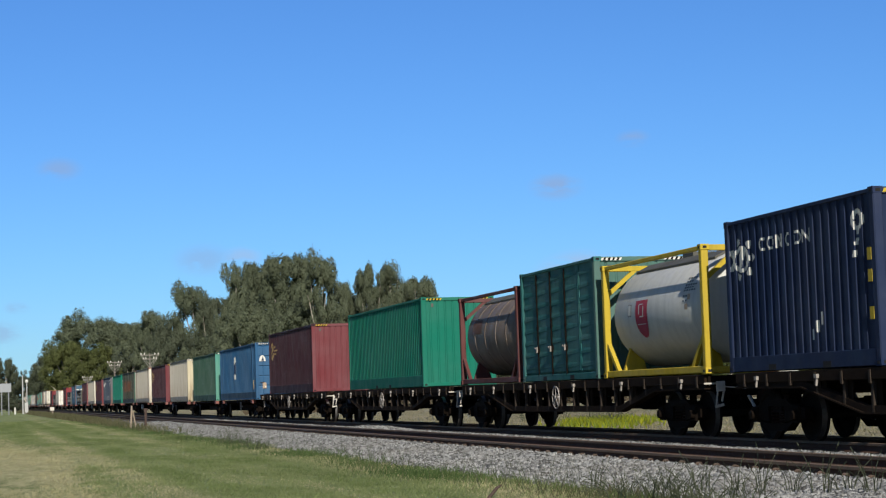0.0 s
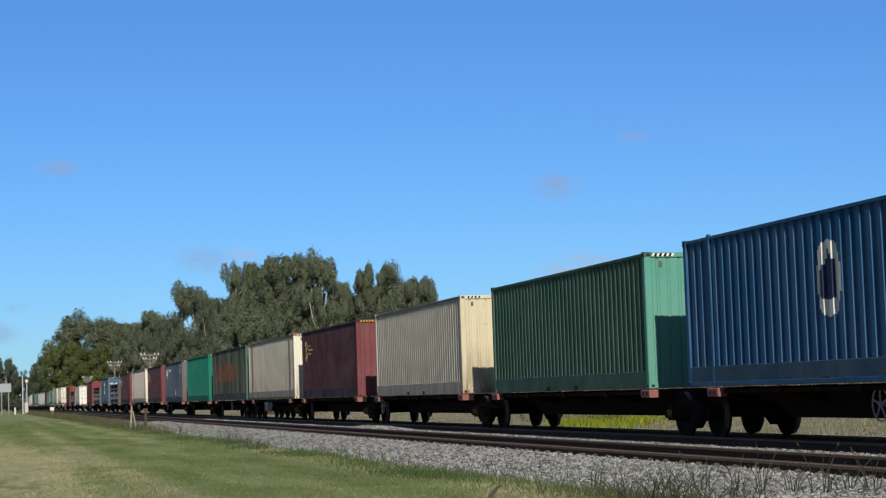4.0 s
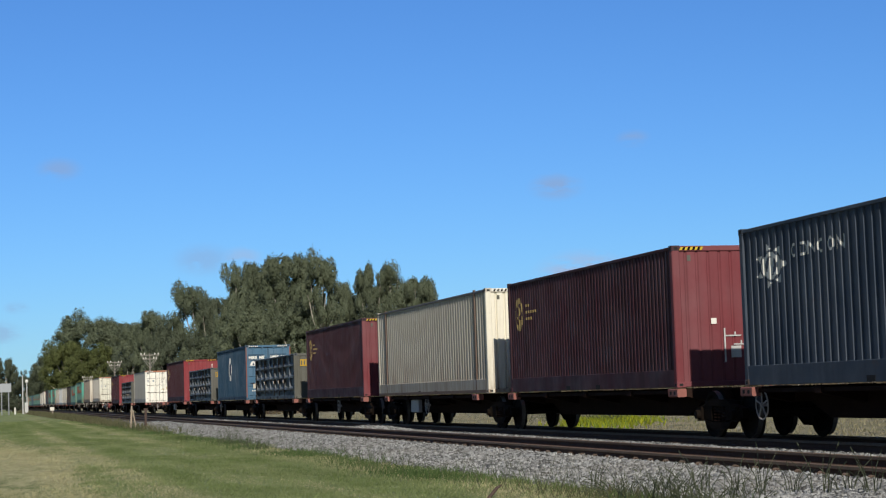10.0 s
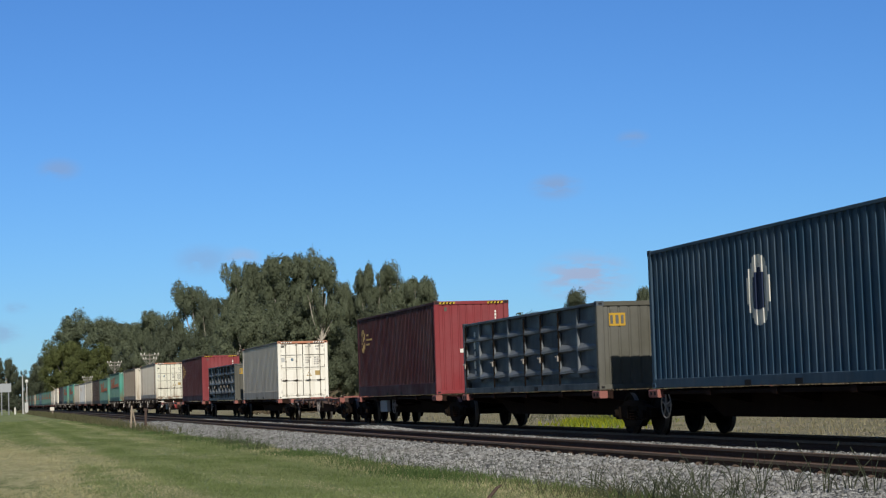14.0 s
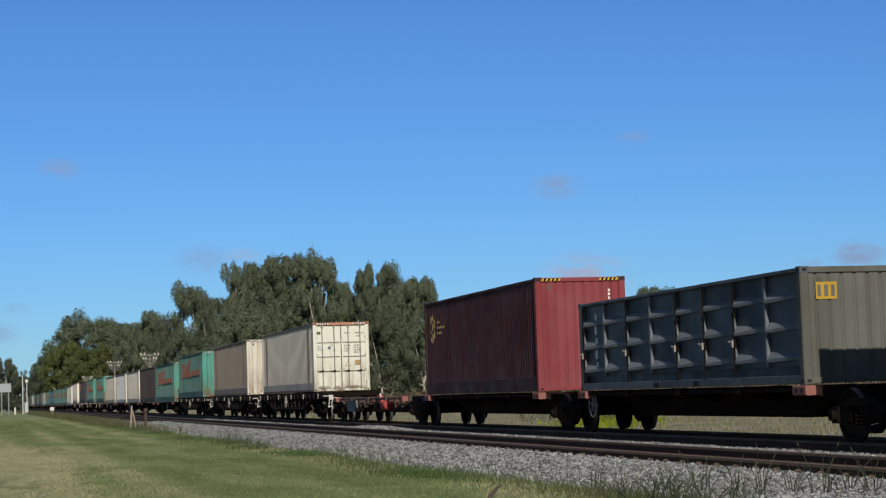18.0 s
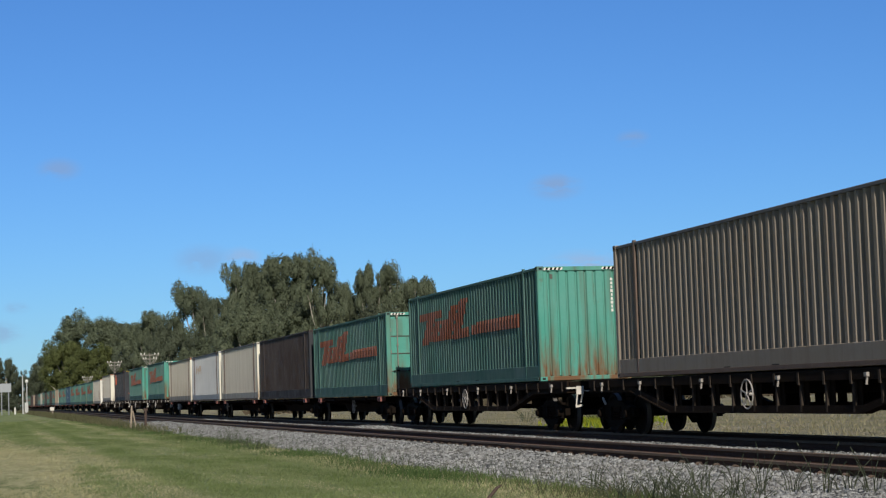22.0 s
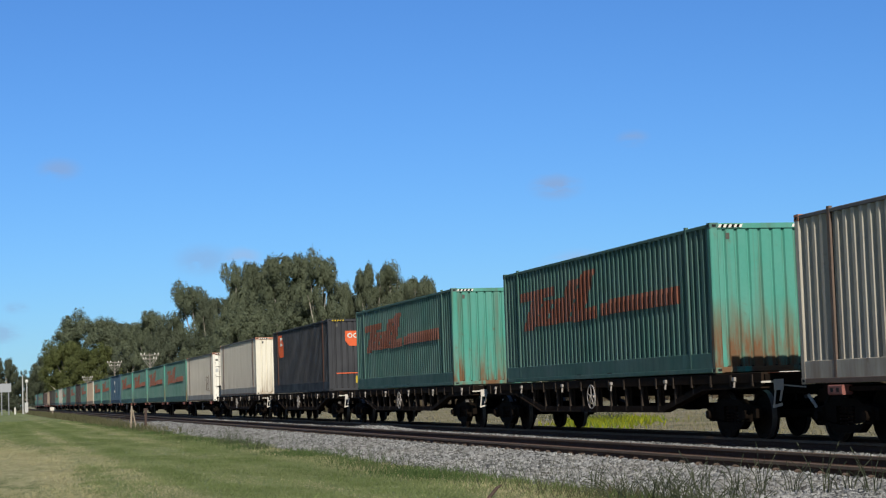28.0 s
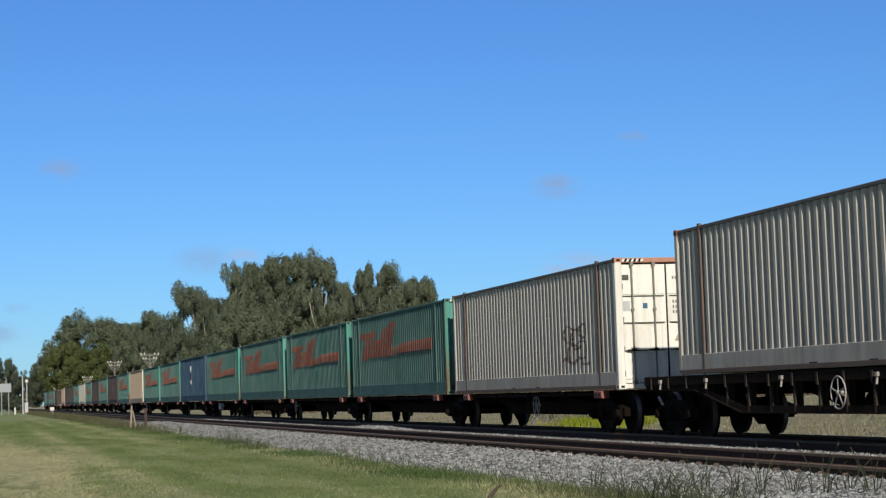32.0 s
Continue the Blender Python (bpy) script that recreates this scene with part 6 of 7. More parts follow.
def flat_wagon():
    """A bogie flat wagon with deep fish-bellied side girders and stakes."""
    root = tagged(new("container_flat_wagon"), "black bogie flat wagon with deep fish-bellied side girders", "railway wagon", "container flat wagons")
    E, T = 9.4, 1.2
    outline = [(-E, T - 0.28), (-6.6, T - 0.30), (-4.3, 0.46), (4.3, 0.46), (6.6, T - 0.30), (E, T - 0.28)]
    for sx in (-1, 1):
        part("top_chord", cached("chord", lambda: Mesh().bevel_box(-0.07, 0.07, -E, E, T - 0.2, T - 0.005, 0.012).data("top_chord")), GIRDER_STEEL, root, m=pose(sx * 1.14, 0, 0))
        low = Mesh()
        for (y0, z0), (y1, z1) in zip(outline, outline[1:]):
            low.beam((0, y0, z0 + 0.06), (0, y1, z1 + 0.06), 0.12, 0.13).beam((0, y0, z0), (0, y1, z1), 0.2, 0.03)
        part("bottom_chord", cached("low_chord", lambda: low.data("bottom_chord")), GIRDER_STEEL, root, m=pose(sx * 1.12, 0, 0))
        for i in range(19):
            y = -9.0 + 1.0 * i
            zb = float(np.interp(y, [q[0] for q in outline], [q[1] for q in outline]))
            k = round(zb, 2)
            part("web_post", cached(("webpost", k), lambda: Mesh().bevel_box(-0.012, 0.012, -0.19, 0.19, k, T - 0.1, 0.004).data("web_post")), GIRDER_STEEL, root, m=pose(sx * 1.10, y, 0))
            part("stake", cached(("stake", k), lambda: Mesh().bevel_box(-0.035, 0.035, -0.045, 0.045, k, T - 0.10, 0.012).box(-0.075, 0.0, -0.035, 0.035, T - 0.26, T - 0.04).data("stake")), DUSTY_STEEL, root, m=pose(sx * 1.15, y, 0, rz=0 if sx < 0 else 180))
        for y in (-8.2, -4.6, -1.2, 2.4, 5.9, 8.4):
            part("lashing_hook", cached("hook", lambda: Mesh().tube((-0.03, 0, 0), (-0.05, 0, -0.16), 0.02, n=6).box(-0.07, 0.01, -0.05, 0.05, -0.03, 0.04).data("lashing_hook")), HOOK_PALE, root, "grey lashing hook", pose(sx * 1.19, y, T - 0.12, rz=0 if sx < 0 else 180))
    part("centre_sill", cached("csill", lambda: Mesh().bevel_box(-0.35, 0.35, -9.3, 9.3, 0.78, 1.15, 0.02).data("centre_sill")), BLACK_STEEL, root)
    for i in range(20):
        part("cross_bearer", cached("xbear", lambda: Mesh().box(-1.08, 1.08, -0.06, 0.06, 0.98, 1.16).data("cross_bearer")), BLACK_STEEL, root, m=pose(0, -9.2 + 0.968 * i, 0))
    for sy in (-1, 1):
        part("headstock", cached("head", lambda: Mesh().bevel_box(-1.16, 1.16, -0.05, 0.05, 0.98, 1.16, 0.015).bevel_box(-0.4, 0.4, -0.06, 0.06, 0.76, 1.0, 0.02).data("headstock")), BLACK_STEEL, root, m=pose(0, sy * 9.42, 0))
        bogie(root, 7.95 if sy > 0 else -7.6)
        coupler(root, sy * 9.42, sy)
        if sy < 0:
            part("end_step", cached("estep", lambda: Mesh().bevel_box(-0.09, 0.1, -0.02, 0.02, 0.86, 1.06, 0.012).box(-0.34, -0.07, -0.015, 0.015, 1.0, 1.035).beam((-0.06, 0, 0.88), (-0.1, 0.02, 0.55), 0.03, 0.03).beam((0.07, 0, 0.88), (0.02, 0, 0.66), 0.03, 0.03).beam((-0.12, 0.0, 0.56), (0.06, 0.0, 0.6), 0.03, 0.05).beam((0.1, 0, 0.95), (0.55, 0.02, 0.9), 0.025, 0.025).data("end_step")), DUSTY_WHITE, root, "dusty end step and uncoupling lever", pose(-0.92, sy * 9.5, 0))
    hand_wheel(root, -1.27, 0.1, 0.80)
    for y in (-1.6, 2.0):
        part("air_tank", cached("airtank", lambda: Mesh().lathe([(-0.5, 0.0), (-0.46, 0.14), (-0.38, 0.18), (0.38, 0.18), (0.46, 0.14), (0.5, 0.0)], 1, 14).data("air_tank", True)), BLACK_STEEL, root, m=pose(0.55, y, 0.62))
    return raised(root)


def spine_wagon(front, rear, gear, empty, wheel_at=None):
    """One unit of an articulated spine wagon: a central beam with brackets for the container's corners."""
    root = tagged(new("spine_wagon"), "dark articulated spine wagon unit with red brackets" + (", brake wheel" if gear else ""), "railway wagon", "spine wagon units")
    a, b = (-7.35 if front else -7.8), (7.35 if rear else 7.8)
    beam = [(a, 0.90), (a, 0.68), (a + 2.6, 0.64), (a + 3.4, 0.34), (b - 3.4, 0.34), (b - 2.6, 0.64), (b, 0.68), (b, 0.90)]
    part("spine", cached(("spine", front, rear), lambda: Mesh().prism(beam, 0, -0.33, 0.33).data("spine")), BROWN_STEEL, root)
    for y in (-6.0, -3.1, 0.0, 3.1, 6.0):
        part("bolster", cached("sbolster", lambda: Mesh().prism([(-1.2, 0.80), (-0.33, 0.62), (0.33, 0.62), (1.2, 0.80), (1.2, 0.925), (-1.2, 0.925)], 1, -0.12, 0.12).data("bolster")), DECK_RUST if empty else BROWN_STEEL, root, m=pose(0, y, 0))
    for sx in (-1, 1):
        part("side_sill", cached("ssill", lambda: Mesh().bevel_box(-0.04, 0.04, -6.0, 6.0, 0.82, 0.90, 0.01).data("side_sill")), DECK_RUST if empty else BROWN_STEEL, root, m=pose(sx * 1.1, 0, 0))
        for sy in (-1, 1):
            m = Mesh().bevel_box(-0.10, 0.10, -0.26, 0.26, 0.76, 0.93, 0.02).box(-0.104, -0.098, -0.16, -0.06, 0.81, 0.88, 1).box(-0.104, -0.098, 0.06, 0.16, 0.81, 0.88, 1)
            part("corner_bracket", cached("cbracket", lambda: m.data("corner_bracket")), [RED_STEEL if (sx < 0 or front) else BROWN_STEEL, DARK_GAP], root, "red oxide container corner bracket", pose(sx * 1.17, sy * 5.95, 0, rz=0 if sx < 0 else 180))
    for y in (a + 0.55, b - 0.55):
        part("walk_plate", cached("wplate", lambda: Mesh().box(-0.7, 0.7, -0.55, 0.55, 0.905, 0.925).data("walk_plate")), DECK_RUST if empty else BROWN_STEEL, root, m=pose(0, y, 0))
    if front:
        bogie(root, -6.0)
        coupler(root, -7.35, -1)
    bogie(root, 6.0 if rear else 7.8)
    if rear:
        coupler(root, 7.35, 1)
    for sy in (-1, 1) if empty and not gear else ():
        part("red_fitting", cached("redfit", lambda: Mesh().bevel_box(-0.5, 0.5, -0.22, 0.22, 0.84, 1.0, 0.03).tube((-0.9, 0.45, 0.86), (0.9, 0.45, 0.86), 0.09, n=10).tube((-0.9, -0.5, 0.80), (0.4, -0.5, 0.80), 0.11, n=10).data("red_fitting")), RED_STEEL, root, "red oxide deck fitting", pose(-0.2, sy * 3.9, -0.02))
    if empty:
        for x, z, r in ((-0.62, 0.80, 0.028), (-0.48, 0.70, 0.02), (-0.9, 0.86, 0.018)):
            part("brake_pipe", cached(("bpipe", r), lambda: Mesh().tube((0, -6.4, 0), (0, 6.4, 0.02), r, n=7).data("brake_pipe")), DUSTY_STEEL, root, m=pose(x, 0, z))
        for k, y in enumerate((-4.9, -3.9, -0.9, 1.3, 2.3, 4.7)):
            part("hanger", cached("hanger", lambda: Mesh().bevel_box(-0.03, 0.03, -0.05, 0.05, 0.52, 0.90, 0.01).beam((0, 0, 0.55), (0.35, 0.25, 0.66), 0.035, 0.035).data("hanger")), RUST_SMEAR if k % 2 else DUSTY_STEEL, root, m=pose(-1.02, y, 0, rz=20 * (k % 3)))
        for y in (-5.2, 0.6, 5.3):
            part("rigging_rod", cached("rrod", lambda: Mesh().beam((-0.9, -0.7, 0.58), (-0.75, 0.8, 0.78), 0.035, 0.035).beam((-0.9, 0.7, 0.56), (-0.7, -0.2, 0.74), 0.03, 0.03).data("rigging_rod")), DUSTY_STEEL, root, m=pose(0, y, 0))
        part("white_tag", cached("wtag", lambda: Mesh().bevel_box(-0.02, 0.02, -0.06, 0.06, 0.93, 1.05, 0.008).data("white_tag")), OFF_WHITE, root, "small white tag on the deck edge", pose(-1.1, -1.9, 0))
    if empty and gear:
        part("red_bracket", Mesh().bevel_box(-0.06, 0.06, -0.3, 0.3, 0.74, 0.98, 0.02).data("red_bracket"), RED_LEAD, root, "red oxide bracket", pose(-1.0, -1.4, 0))
        part("brake_cylinder", Mesh().lathe([(-0.45, 0.0), (-0.43, 0.15), (-0.36, 0.18), (0.2, 0.18), (0.3, 0.09), (0.45, 0.07), (0.46, 0.0)], 1, 16).data("brake_cylinder", True), RED_LEAD, root, "red oxide brake cylinder", pose(-0.85, -1.65, 0.62))
        part("reservoir", Mesh().lathe([(-0.35, 0.0), (-0.3, 0.12), (0.3, 0.12), (0.35, 0.0)], 1, 14).data("reservoir", True), RED_LEAD, root, "red oxide air reservoir", pose(-0.8, -2.45, 0.74))
    if wheel_at is not None:
        hand_wheel(root, -1.12, wheel_at, 0.60)
    if gear:
        if not empty:
            hand_wheel(root, -1.12, 0.5, 0.62)
        y, half = (3.75, 0.8) if empty else (2.5, 0.55)
        part("equipment_box", cached(("eqbox", half), lambda: Mesh().bevel_box(-0.06, 0.06, -half, half, 0.38, 0.80, 0.02).data("equipment_box")), GREY_BOX if empty else PALE_BOX, root, "dark grey equipment box" if empty else "pale grey equipment box", pose(-1.0, y, 0))
        part("brake_rod", cached("brod", lambda: Mesh().beam((-1.05, 0.5, 0.62), (-0.3, 0.7, 0.62), 0.04, 0.04).data("brake_rod")), BROWN_STEEL, root)
        part("air_pipe", cached("apipe", lambda: Mesh().tube((-0.95, 3.0, 0.8), (-0.3, 5.0, 0.75), 0.025, n=6).data("air_pipe")), BROWN_STEEL, root)
    return raised(root)


# ---- the train ----
FLAT_FLOOR, SPINE_FLOOR = 1.26, 1.0
SEA, DOM = 12.192, 14.63
TRAIN = []       # (object, place along the line at the start, height)


def ride(ob, s, z):
    TRAIN.append((ob, s, z))
    ob.matrix_basis = pose(TRAIN_X, s, z)
    return ob


def on_flat(c, *boxes):
    ride(flat_proto(), c, RAIL_Z)
    for b, off in boxes:
        ride(b, c + off, RAIL_Z + FLAT_FLOOR)


def flat_proto():
    if "flat" not in CACHE:
        CACHE["flat"] = flat_wagon()
        return CACHE["flat"]
    made = copy_thing(CACHE["flat"], Matrix())
    for o in made.children_recursive:
        if o.name.startswith("wheelset"):
            WHEELSETS[-1 if o.matrix_basis.translation.y < 0 else 1].append(o)
    return made


def pack(centres, boxes):
    """Five spine units on shared bogies with what they carry."""
    n = len(centres)
    for i, (c, b) in enumerate(zip(centres, boxes)):
        ride(spine_wagon(i == 0, i == n - 1, i == n - 1, b is None, {0: -0.61, 2: 5.6}.get(i)), c, RAIL_Z)
        if b:
            ride(b, c, RAIL_Z + SPINE_FLOOR)


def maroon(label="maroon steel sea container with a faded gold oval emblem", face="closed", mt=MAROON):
    # side and rails: dirtier paint, also darkened to stand for their shade
    return container(SEA, 2.92, SHADED_GRIMY_RED if mt is RED else SHADED_GRIMY_MAROON, end=mt, rail=SHADED_GRIMY_RED if mt is RED else SHADED_GRIMY_MAROON, face=face, mark="oval", label=label)


def end_panel(c):
    """A framed instruction panel low on the end wall."""
    m = Mesh().box(-0.26, -0.23, -0.02, 0, -0.35, 0.35).box(0.23, 0.26, -0.02, 0, -0.35, 0.35).box(-0.24, 0.12, -0.02, 0, 0.18, 0.205).box(-0.05, 0.25, -0.02, 0, 0.0, 0.025).box(-0.03, 0.0, -0.02, 0, 0.2, 0.27).box(0.1, 0.13, -0.02, 0, 0.02, 0.09)
    p = part("instruction_frame", cached("iframe", lambda: m.data("instruction_frame")), PALE_STEEL, c, "pale frame with small bars", pose(0.12, -SEA / 2 + 0.03, 0.85))
    part("grey_plate", cached("gplate", lambda: Mesh().box(-0.11, 0.11, -0.012, 0, -0.26, -0.02).data("grey_plate")), PALE_STEEL, p)
    part("white_label", cached("wlab", lambda: Mesh().box(-0.06, 0.06, -0.01, 0, -0.06, 0.06).data("white_label")), OFF_WHITE, c, "small white label", pose(-0.35, -SEA / 2 + 0.03, 1.35))
    return c


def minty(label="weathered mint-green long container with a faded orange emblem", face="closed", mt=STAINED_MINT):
    # TEAL sides are a darker copy of the mint ends, shade in the colour
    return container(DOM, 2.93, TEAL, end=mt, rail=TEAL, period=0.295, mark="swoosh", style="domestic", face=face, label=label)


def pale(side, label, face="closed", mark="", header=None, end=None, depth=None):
    # white and cream sides are darker than their ends, shade painted into them
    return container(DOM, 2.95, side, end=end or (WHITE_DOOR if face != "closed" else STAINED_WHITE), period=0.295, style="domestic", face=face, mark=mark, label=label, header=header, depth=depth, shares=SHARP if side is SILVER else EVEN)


def gated(label="low blue-grey container with hinged pocketed side gates"):
    c = container(SEA, 2.05, GREY_PANEL, end=OLIVE_GREY, rail=GREY_PANEL, style="gated", label=label)
    p = part("yellow_plate", cached("yplate", lambda: Mesh().box(-0.2, 0.2, -0.006, 0.0, -0.15, 0.15).data("yellow_plate")), DULL_YELLOW, c, "yellow plate with dark bars", pose(-0.72, -SEA / 2 + 0.028, 1.62))
    part("marking", cached("ybars", lambda: bars(3, 0.09, 0.2, 0.13)), OLIVE_GREY, p, "dark bars on the yellow plate", pose(-0.17, -0.006, 0.1))
    return c


def make_train():
    # flat wagons at the head
    navy = container(6.058, 2.86, NAVY, period=0.30, mark="globe", label="navy blue twenty-foot container with worn white marks")
    for z in (0.75, 1.35, 1.7):
        part("label_patch", Mesh().box(-W2 - 0.006, -W2 + 0.006, -2.88, -2.74, z, z + 0.2).data("label_patch"), YELLOW, navy, "small yellow label")
    on_flat(22.85, (navy, 6.6))
    on_flat(43.2, (tank_container(TANK_WHITE, YELLOW, "white tank with a red shield emblem in a yellow frame", True), -6.5),
            (container(6.058, 2.83, DARK_TEAL, end=TEAL, style="gated", label="teal twenty-foot container with pocketed folding side doors"), 0.0),
            (tank_container(TANK_BROWN, TANK_RED, "grimy brown tank in a maroon steel frame"), 6.45))
    on_flat(63.55, (container(SEA, 2.88, GREEN, period=0.26, label="bright green steel sea container"), 0.0))
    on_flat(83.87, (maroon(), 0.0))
    # articulated units
    blue = container(DOM, 2.95, BLUE, period=0.36, mark="tall_oval", face="ribbed_doors", style="domestic", label="bright blue long container with a white oval emblem", low=DULL_BLUE)
    front = -DOM / 2 - 0.03
    fan = [(0.17 * math.cos(i * math.pi / 12), 0.30 * math.sin(i * math.pi / 12)) for i in range(13)]
    half = part("half_round_label", Mesh().prism(fan, 1, -0.006, 0.0).data("half_round_label"), OFF_WHITE, blue, "half-round white label with a dark figure", pose(-0.86, front, 1.98))
    part("dark_figure", Mesh().prism([(-0.07, 0.02), (0.08, 0.02), (0.03, 0.25)], 1, -0.012, -0.007).data("dark_figure"), NAVY, half, "dark wedge on the label")
    part("round_label", cached("rlabel", lambda: Mesh().lathe([(-0.006, 0.0), (-0.006, 0.11), (0.0, 0.11)], 1, 20).data("round_label")), OFF_WHITE, blue, "round white label on the door", pose(-0.40, front, 2.1))
    tan = part("tan_box", Mesh().bevel_box(-0.1, 0.1, -0.02, 0.0, -0.15, 0.15, 0.006).data("tan_box"), TAN, blue, "tan document box on the door", pose(-0.78, front, 0.72))
    part("white_spot", Mesh().box(0.03, 0.08, -0.026, -0.02, -0.1, -0.02).data("white_spot"), OFF_WHITE, tan)
    for z, n, w in ((2.38, 4, 0.07), (1.86, 7, 0.045), (1.72, 3, 0.09), (1.64, 5, 0.06), (1.50, 4, 0.07), (1.36, 6, 0.05), (1.28, 4, 0.07), (1.14, 6, 0.055)):
        part("marking", cached(("line", n, w), lambda: bars(n, w, 0.045, w * 1.15)), OFF_WHITE, blue, "white line of small marking", pose(0.36, front, z))
    part("yellow_mark", Mesh().box(-W2 - 0.004, -W2 + 0.02, -6.45, -6.37, 0.55, 1.0).data("yellow_mark"), GOLD, blue, "yellow mark low on the side")
    part("yellow_label", cached("ylab", lambda: Mesh().box(-0.1, 0.1, -0.006, 0, -0.15, 0.15).data("yellow_label")), YELLOW, blue, "small yellow label low on the door", Matrix.Translation((0.85, front, 0.6)) @ Matrix.Diagonal((0.6, 1, 0.6, 1)))
    pitch = 15.63
    def slots(c):
        return [c + pitch * i for i in range(5)]
    pack(slots(101.95), [blue, container(SEA, 2.92, DEEP_GREEN, end=MINT, period=0.30, label="dull dark green steel sea container"),
                         container(SEA, 2.92, CREAM, end=CREAM_END, period=0.28, label="cream steel sea container stained with rust"), maroon(), pale(CREAM, "cream long ribbed container with a plain grey base band", header=SALMON)])
    grey_blue = container(SEA, 2.92, SLATE_BLUE, end=RUSTED_BLUE, period=0.28, mark="globe", label="slate blue sea container with worn white marks and rusty end")
    part("lettering_bar", cached("lbar", lambda: bars(5, 0.13, 0.18, 0.17)), OFF_WHITE, grey_blue, "white bars across the end", pose(-0.45, -SEA / 2 + 0.03, 2.62))
    pack(slots(180.25), [container(DOM, 2.95, SOOT_SIDE, end=DEEP_GREEN, rail=SOOT_GREEN, period=0.295, style="domestic", shares=EVEN, label="sooty dark green long container with rusted emblem"),
                         container(SEA, 2.92, GREEN, period=0.26, face="ribbed_doors", label="bright green steel sea container with ribbed doors"), grey_blue, end_panel(maroon("dark red sea container with closed end and gold oval emblem")), pale(CREAM, "cream long ribbed container with rusty end", mark="")])
    hire = container(SEA, 2.92, DULL_BLUE, end=FADED_BLUE, period=0.30, mark="tall_oval", face="ribbed_doors", label="blue sea container with HIRE ME lettered on its doors")
    part("lettering", text_mesh("HIRE  ME", 0.215), OFF_WHITE, hire, "white words HIRE ME", pose(-1.06, -SEA / 2 - 0.04, 2.18, 90, 0, 0))
    part("lettering", text_mesh("HIRE  ME", 0.215), OFF_WHITE, hire, "white words HIRE ME", pose(0.12, -SEA / 2 - 0.04, 2.18, 90, 0, 0))
    for x in (-0.66, 0.52):
        part("dark_patch", cached("dpatch", lambda: Mesh().box(-0.44, 0.44, -0.005, 0, -0.17, 0.17).data("dark_patch")), DULL_BLUE, hire, "dark blue patch behind the words", pose(x, -SEA / 2 - 0.03, 2.27))
    fan = [(0.16 * math.cos(i * math.pi / 12), 0.24 * math.sin(i * math.pi / 12)) for i in range(13)]
    half = part("half_round_label", Mesh().prism(fan, 1, -0.006, 0.0).data("half_round_label"), OFF_WHITE, hire, "half-round white label on the door", pose(-0.82, -SEA / 2 - 0.03, 1.82))
    part("dark_figure", Mesh().prism([(-0.06, 0.03), (0.07, 0.03), (0.03, 0.18)], 1, -0.012, -0.007).data("dark_figure"), NAVY, half, "dark wedge on the label")
    part("small_label", Mesh().box(-0.05, 0.05, -0.006, 0, -0.05, 0.05).data("small_label"), PALE_STEEL, hire, "small grey label", pose(-0.38, -SEA / 2 - 0.03, 1.92))
    part("tan_label", Mesh().box(-0.09, 0.09, -0.006, 0, -0.12, 0.12).data("tan_label"), CREAM, hire, "tan label low on the door", pose(-0.76, -SEA / 2 - 0.03, 0.72))
    for x in (-0.92, -0.45):
        part("marking", cached("lowbars", lambda: bars(3, 0.1, 0.05, 0.12)), OFF_WHITE, hire, "white bars low on the door", pose(x, -SEA / 2 - 0.03, 0.5))
    for x in (-W2 + 0.03, W2 - 0.03):
        part("orange_edge", cached("oedge", lambda: Mesh().box(-0.028, 0.028, -0.006, 0, 0.12, 2.8).data("orange_edge")), ORANGE_RUST, hire, "orange strip up the corner post", pose(x, -SEA / 2 - 0.002, 0))
    red5 = end_panel(maroon("red sea container with an instruction panel on its end", mt=RED))
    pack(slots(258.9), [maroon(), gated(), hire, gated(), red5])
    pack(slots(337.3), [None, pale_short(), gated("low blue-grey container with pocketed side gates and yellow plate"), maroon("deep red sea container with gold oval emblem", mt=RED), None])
    on_flat(418.0, (pale(SHADED_WHITE, "off-white long ribbed container with stained white doors", "flat_doors", header=SALMON, end=DIRTY_DOOR), 0.0))
    on_flat(438.35, (pale(WARM_GREY, "warm grey long ribbed container with a rusty pale end", end=GRIMY_END), 0.0))
    on_flat(458.8, (minty(), 0.0))
    pack(slots(476.95), [minty("weathered mint-green long container with closed doors and faded emblem", "flat_doors"), container(DOM, 2.95, BROWN, end=CHARCOAL, period=0.235, style="domestic", label="very dark brown long ribbed container"),
                         pale(SHADED_WHITE, "dull cream long ribbed container"), pale(SILVER, "silver-grey long ribbed container with faint yellow marks", mark="faint"), pale(CREAM, "cream long ribbed container with rust at its seams", header=SALMON)])
    on_flat(557.9, (minty(), 0.0))
    on_flat(578.2, (minty("mint-green long container streaked with grime"), 0.0))
    dark = container(DOM, 2.95, CHARCOAL, period=0.30, mark="flag", style="domestic", posts=RUST_SMEAR, label="charcoal long container with an orange panel on its end")
    flag = Mesh().add([(0, -0.006, 0), (0.72, -0.006, 0), (0.94, -0.006, -0.32), (0.94, -0.006, -0.62), (0.18, -0.006, -0.62), (0, -0.006, -0.42)], [(5, 4, 3, 2, 1, 0)])
    fl = part("orange_panel", flag.data("orange_panel"), ORANGE, dark, "orange painted panel with white bars", pose(-0.5, -DOM / 2 + 0.03, 2.45))
    for j in range(3):
        part("white_bar", cached("wbar", lambda: Mesh().ring((0, 0, 0), 1, 0.085, 0.03, 14, 5).data("white_bar")), OFF_WHITE, fl, m=pose(0.2 + 0.24 * j, -0.004, -0.2))
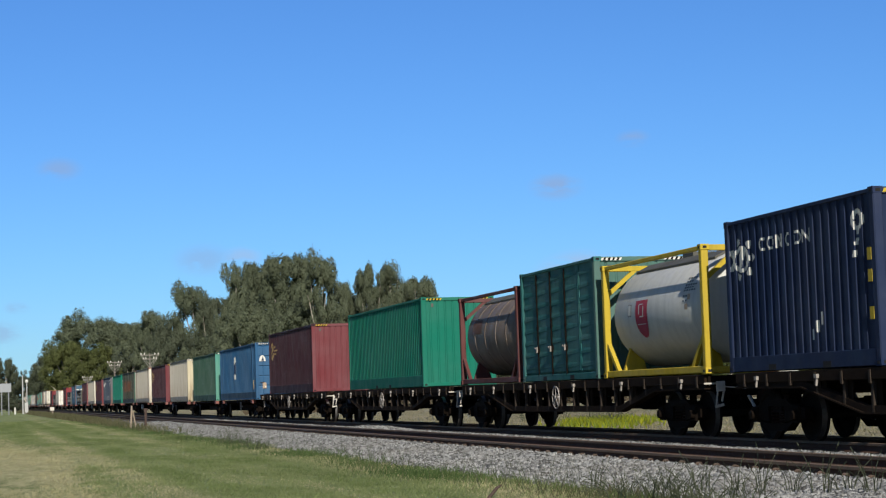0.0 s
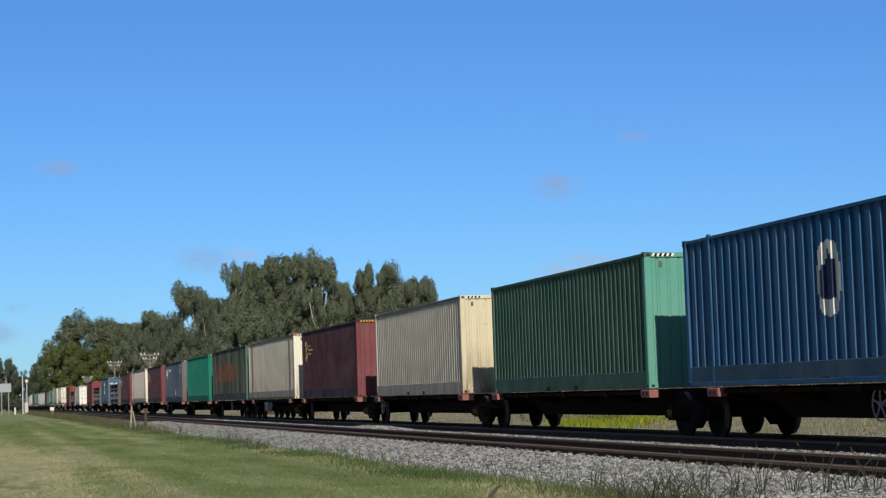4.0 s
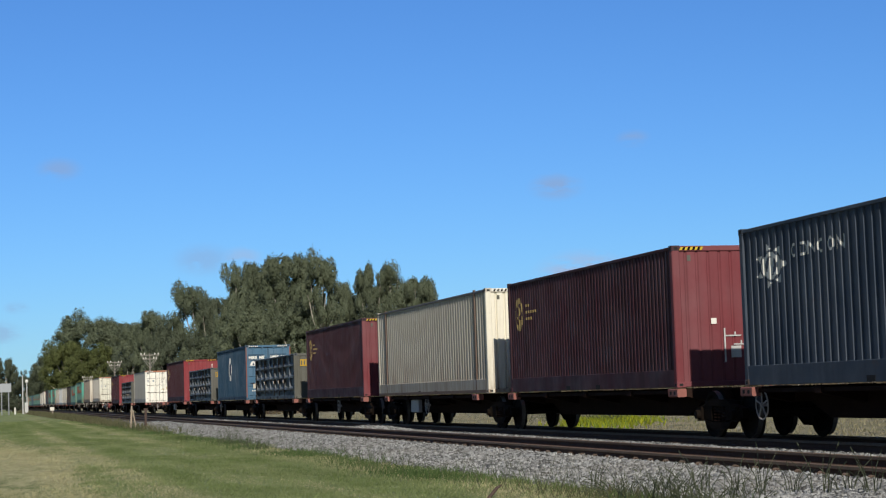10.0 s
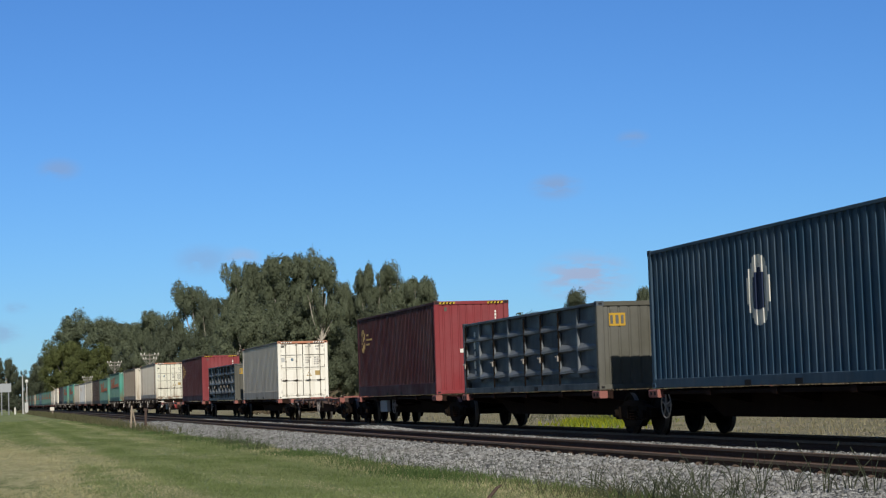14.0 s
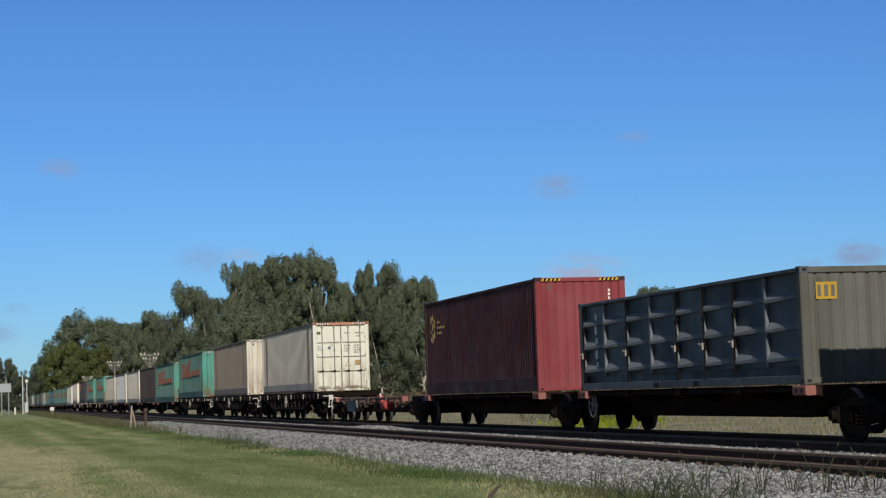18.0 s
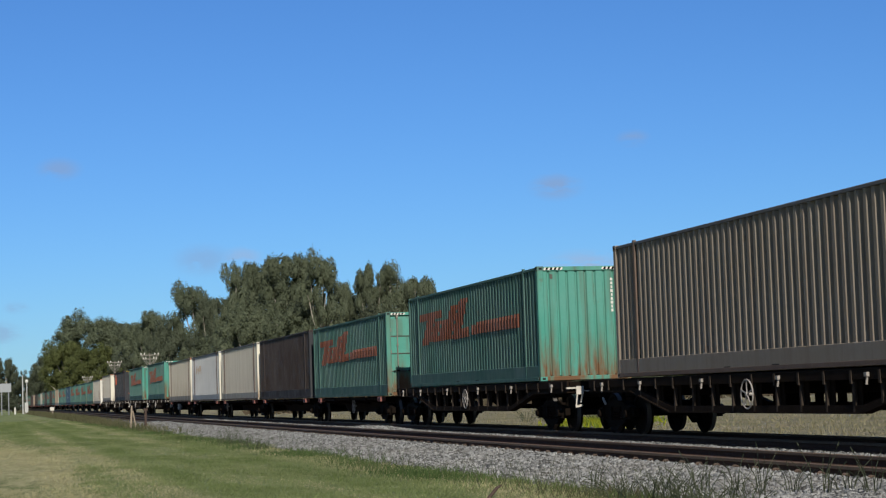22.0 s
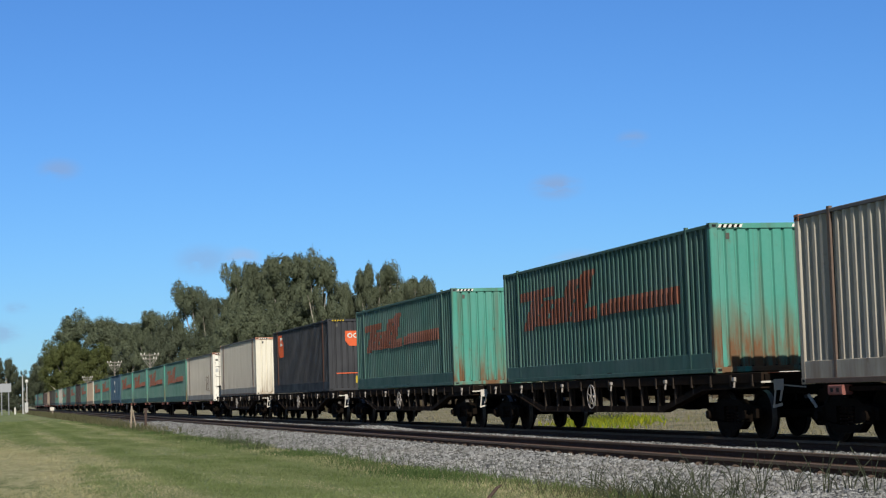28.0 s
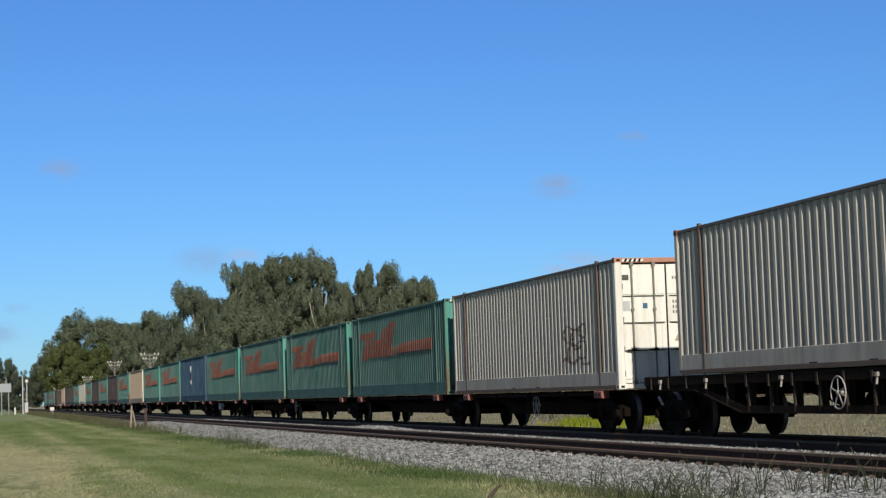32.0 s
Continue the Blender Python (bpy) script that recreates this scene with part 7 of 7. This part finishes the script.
    part("orange_line", cached("oline", lambda: Mesh().box(-0.9, 0.9, -0.006, 0.0, -0.02, 0.02).data("orange_line")), ORANGE, dark, "thin orange line", pose(0, -DOM / 2 + 0.03, 0.72))
    part("yellow_label", cached("ylab", lambda: None), YELLOW, dark, "yellow label on the end", pose(0.0, -DOM / 2 + 0.03, 0.45))
    on_flat(598.7, (dark, 0.0))
    on_flat(619.2, (pale(SHADED_WHITE, "off-white long ribbed container with rust on its end", header=SALMON), 0.0))
    pack(slots(637.5), [pale(SHADED_WHITE, "off-white long ribbed container with scrawled marks and white doors", "flat_doors", "scrawl", SALMON)] + [minty() for _ in range(4)])
    blue2 = container(DOM, 2.95, DULL_BLUE, period=0.36, mark="tall_oval", style="domestic", label="blue long container with a white oval emblem")
    pack(slots(715.8), [blue2, minty(), minty(), pale(TAN, "tan long container with a rusty stripe"), minty()])
    far_train()


def pale_short():
    return container(SEA, 2.75, SHADED_WHITE, end=WHITE_DOOR, depth=0.010, period=0.42, face="flat_doors", label="white sea container with white doors and rusty header", header=SALMON)


def far_train():
    """The tail of the train, only ever seen far off."""
    def slots(c):
        return [c + 15.63 * i for i in range(5)]
    brown = lambda: container(DOM, 2.95, BROWN, period=0.36, style="domestic", label="dark brown long container")
    pack(slots(794.2), [brown(), minty(), brown(), minty(), pale(SHADED_WHITE, "white long ribbed container with white end")])
    pack(slots(873.0), [minty(), container(DOM, 2.95, SOOT_GREEN, period=0.36, style="domestic", label="sooty green long container"), brown(), container(SEA, 2.9, TAN, label="tan sea container with rusty streaks"), None])
    pack(slots(951.8), [container(SEA, 2.9, BROWN, label="dark brown sea container"), minty(), minty(), container(SEA, 2.9, SLATE_BLUE, label="slate blue sea container"), minty()])


# ---- motion along the line ----
SPEED, BEND_A, BEND_B = 18.482, -0.707, 1.182


def travelled(t):
    k = (t - 16) / 16
    return SPEED * t + BEND_A * (k * k - 1) + BEND_B * (k ** 3 - k)


def motions():
    times = [2.0 * i for i in range(17)]
    for ob, s, z in TRAIN:
        walk(ob, [(t, pose(TRAIN_X, s - travelled(t), z)) for t in times])
    # wheels turn with the distance run; alike wheelsets share one turning action
    for sy, sets in WHEELSETS.items():
        first = sets[0]
        rows = [(i / FPS, pose(0, sy * 0.89, WHEEL_R, math.degrees(travelled(i / FPS) / WHEEL_R) % 360)) for i in range(32 * FPS + 1)]
        walk(first, rows)
        for ws in sets[1:]:
            ws.rotation_mode = "QUATERNION"
            ws.animation_data_create()
            ws.animation_data.action = first.animation_data.action
            ws.animation_data.action_slot = first.animation_data.action_slot


make_ground()
make_ballast()
make_trees()
make_surroundings()
make_train()
make_weeds()
make_stones()
make_grass()
make_tracks()
motions()
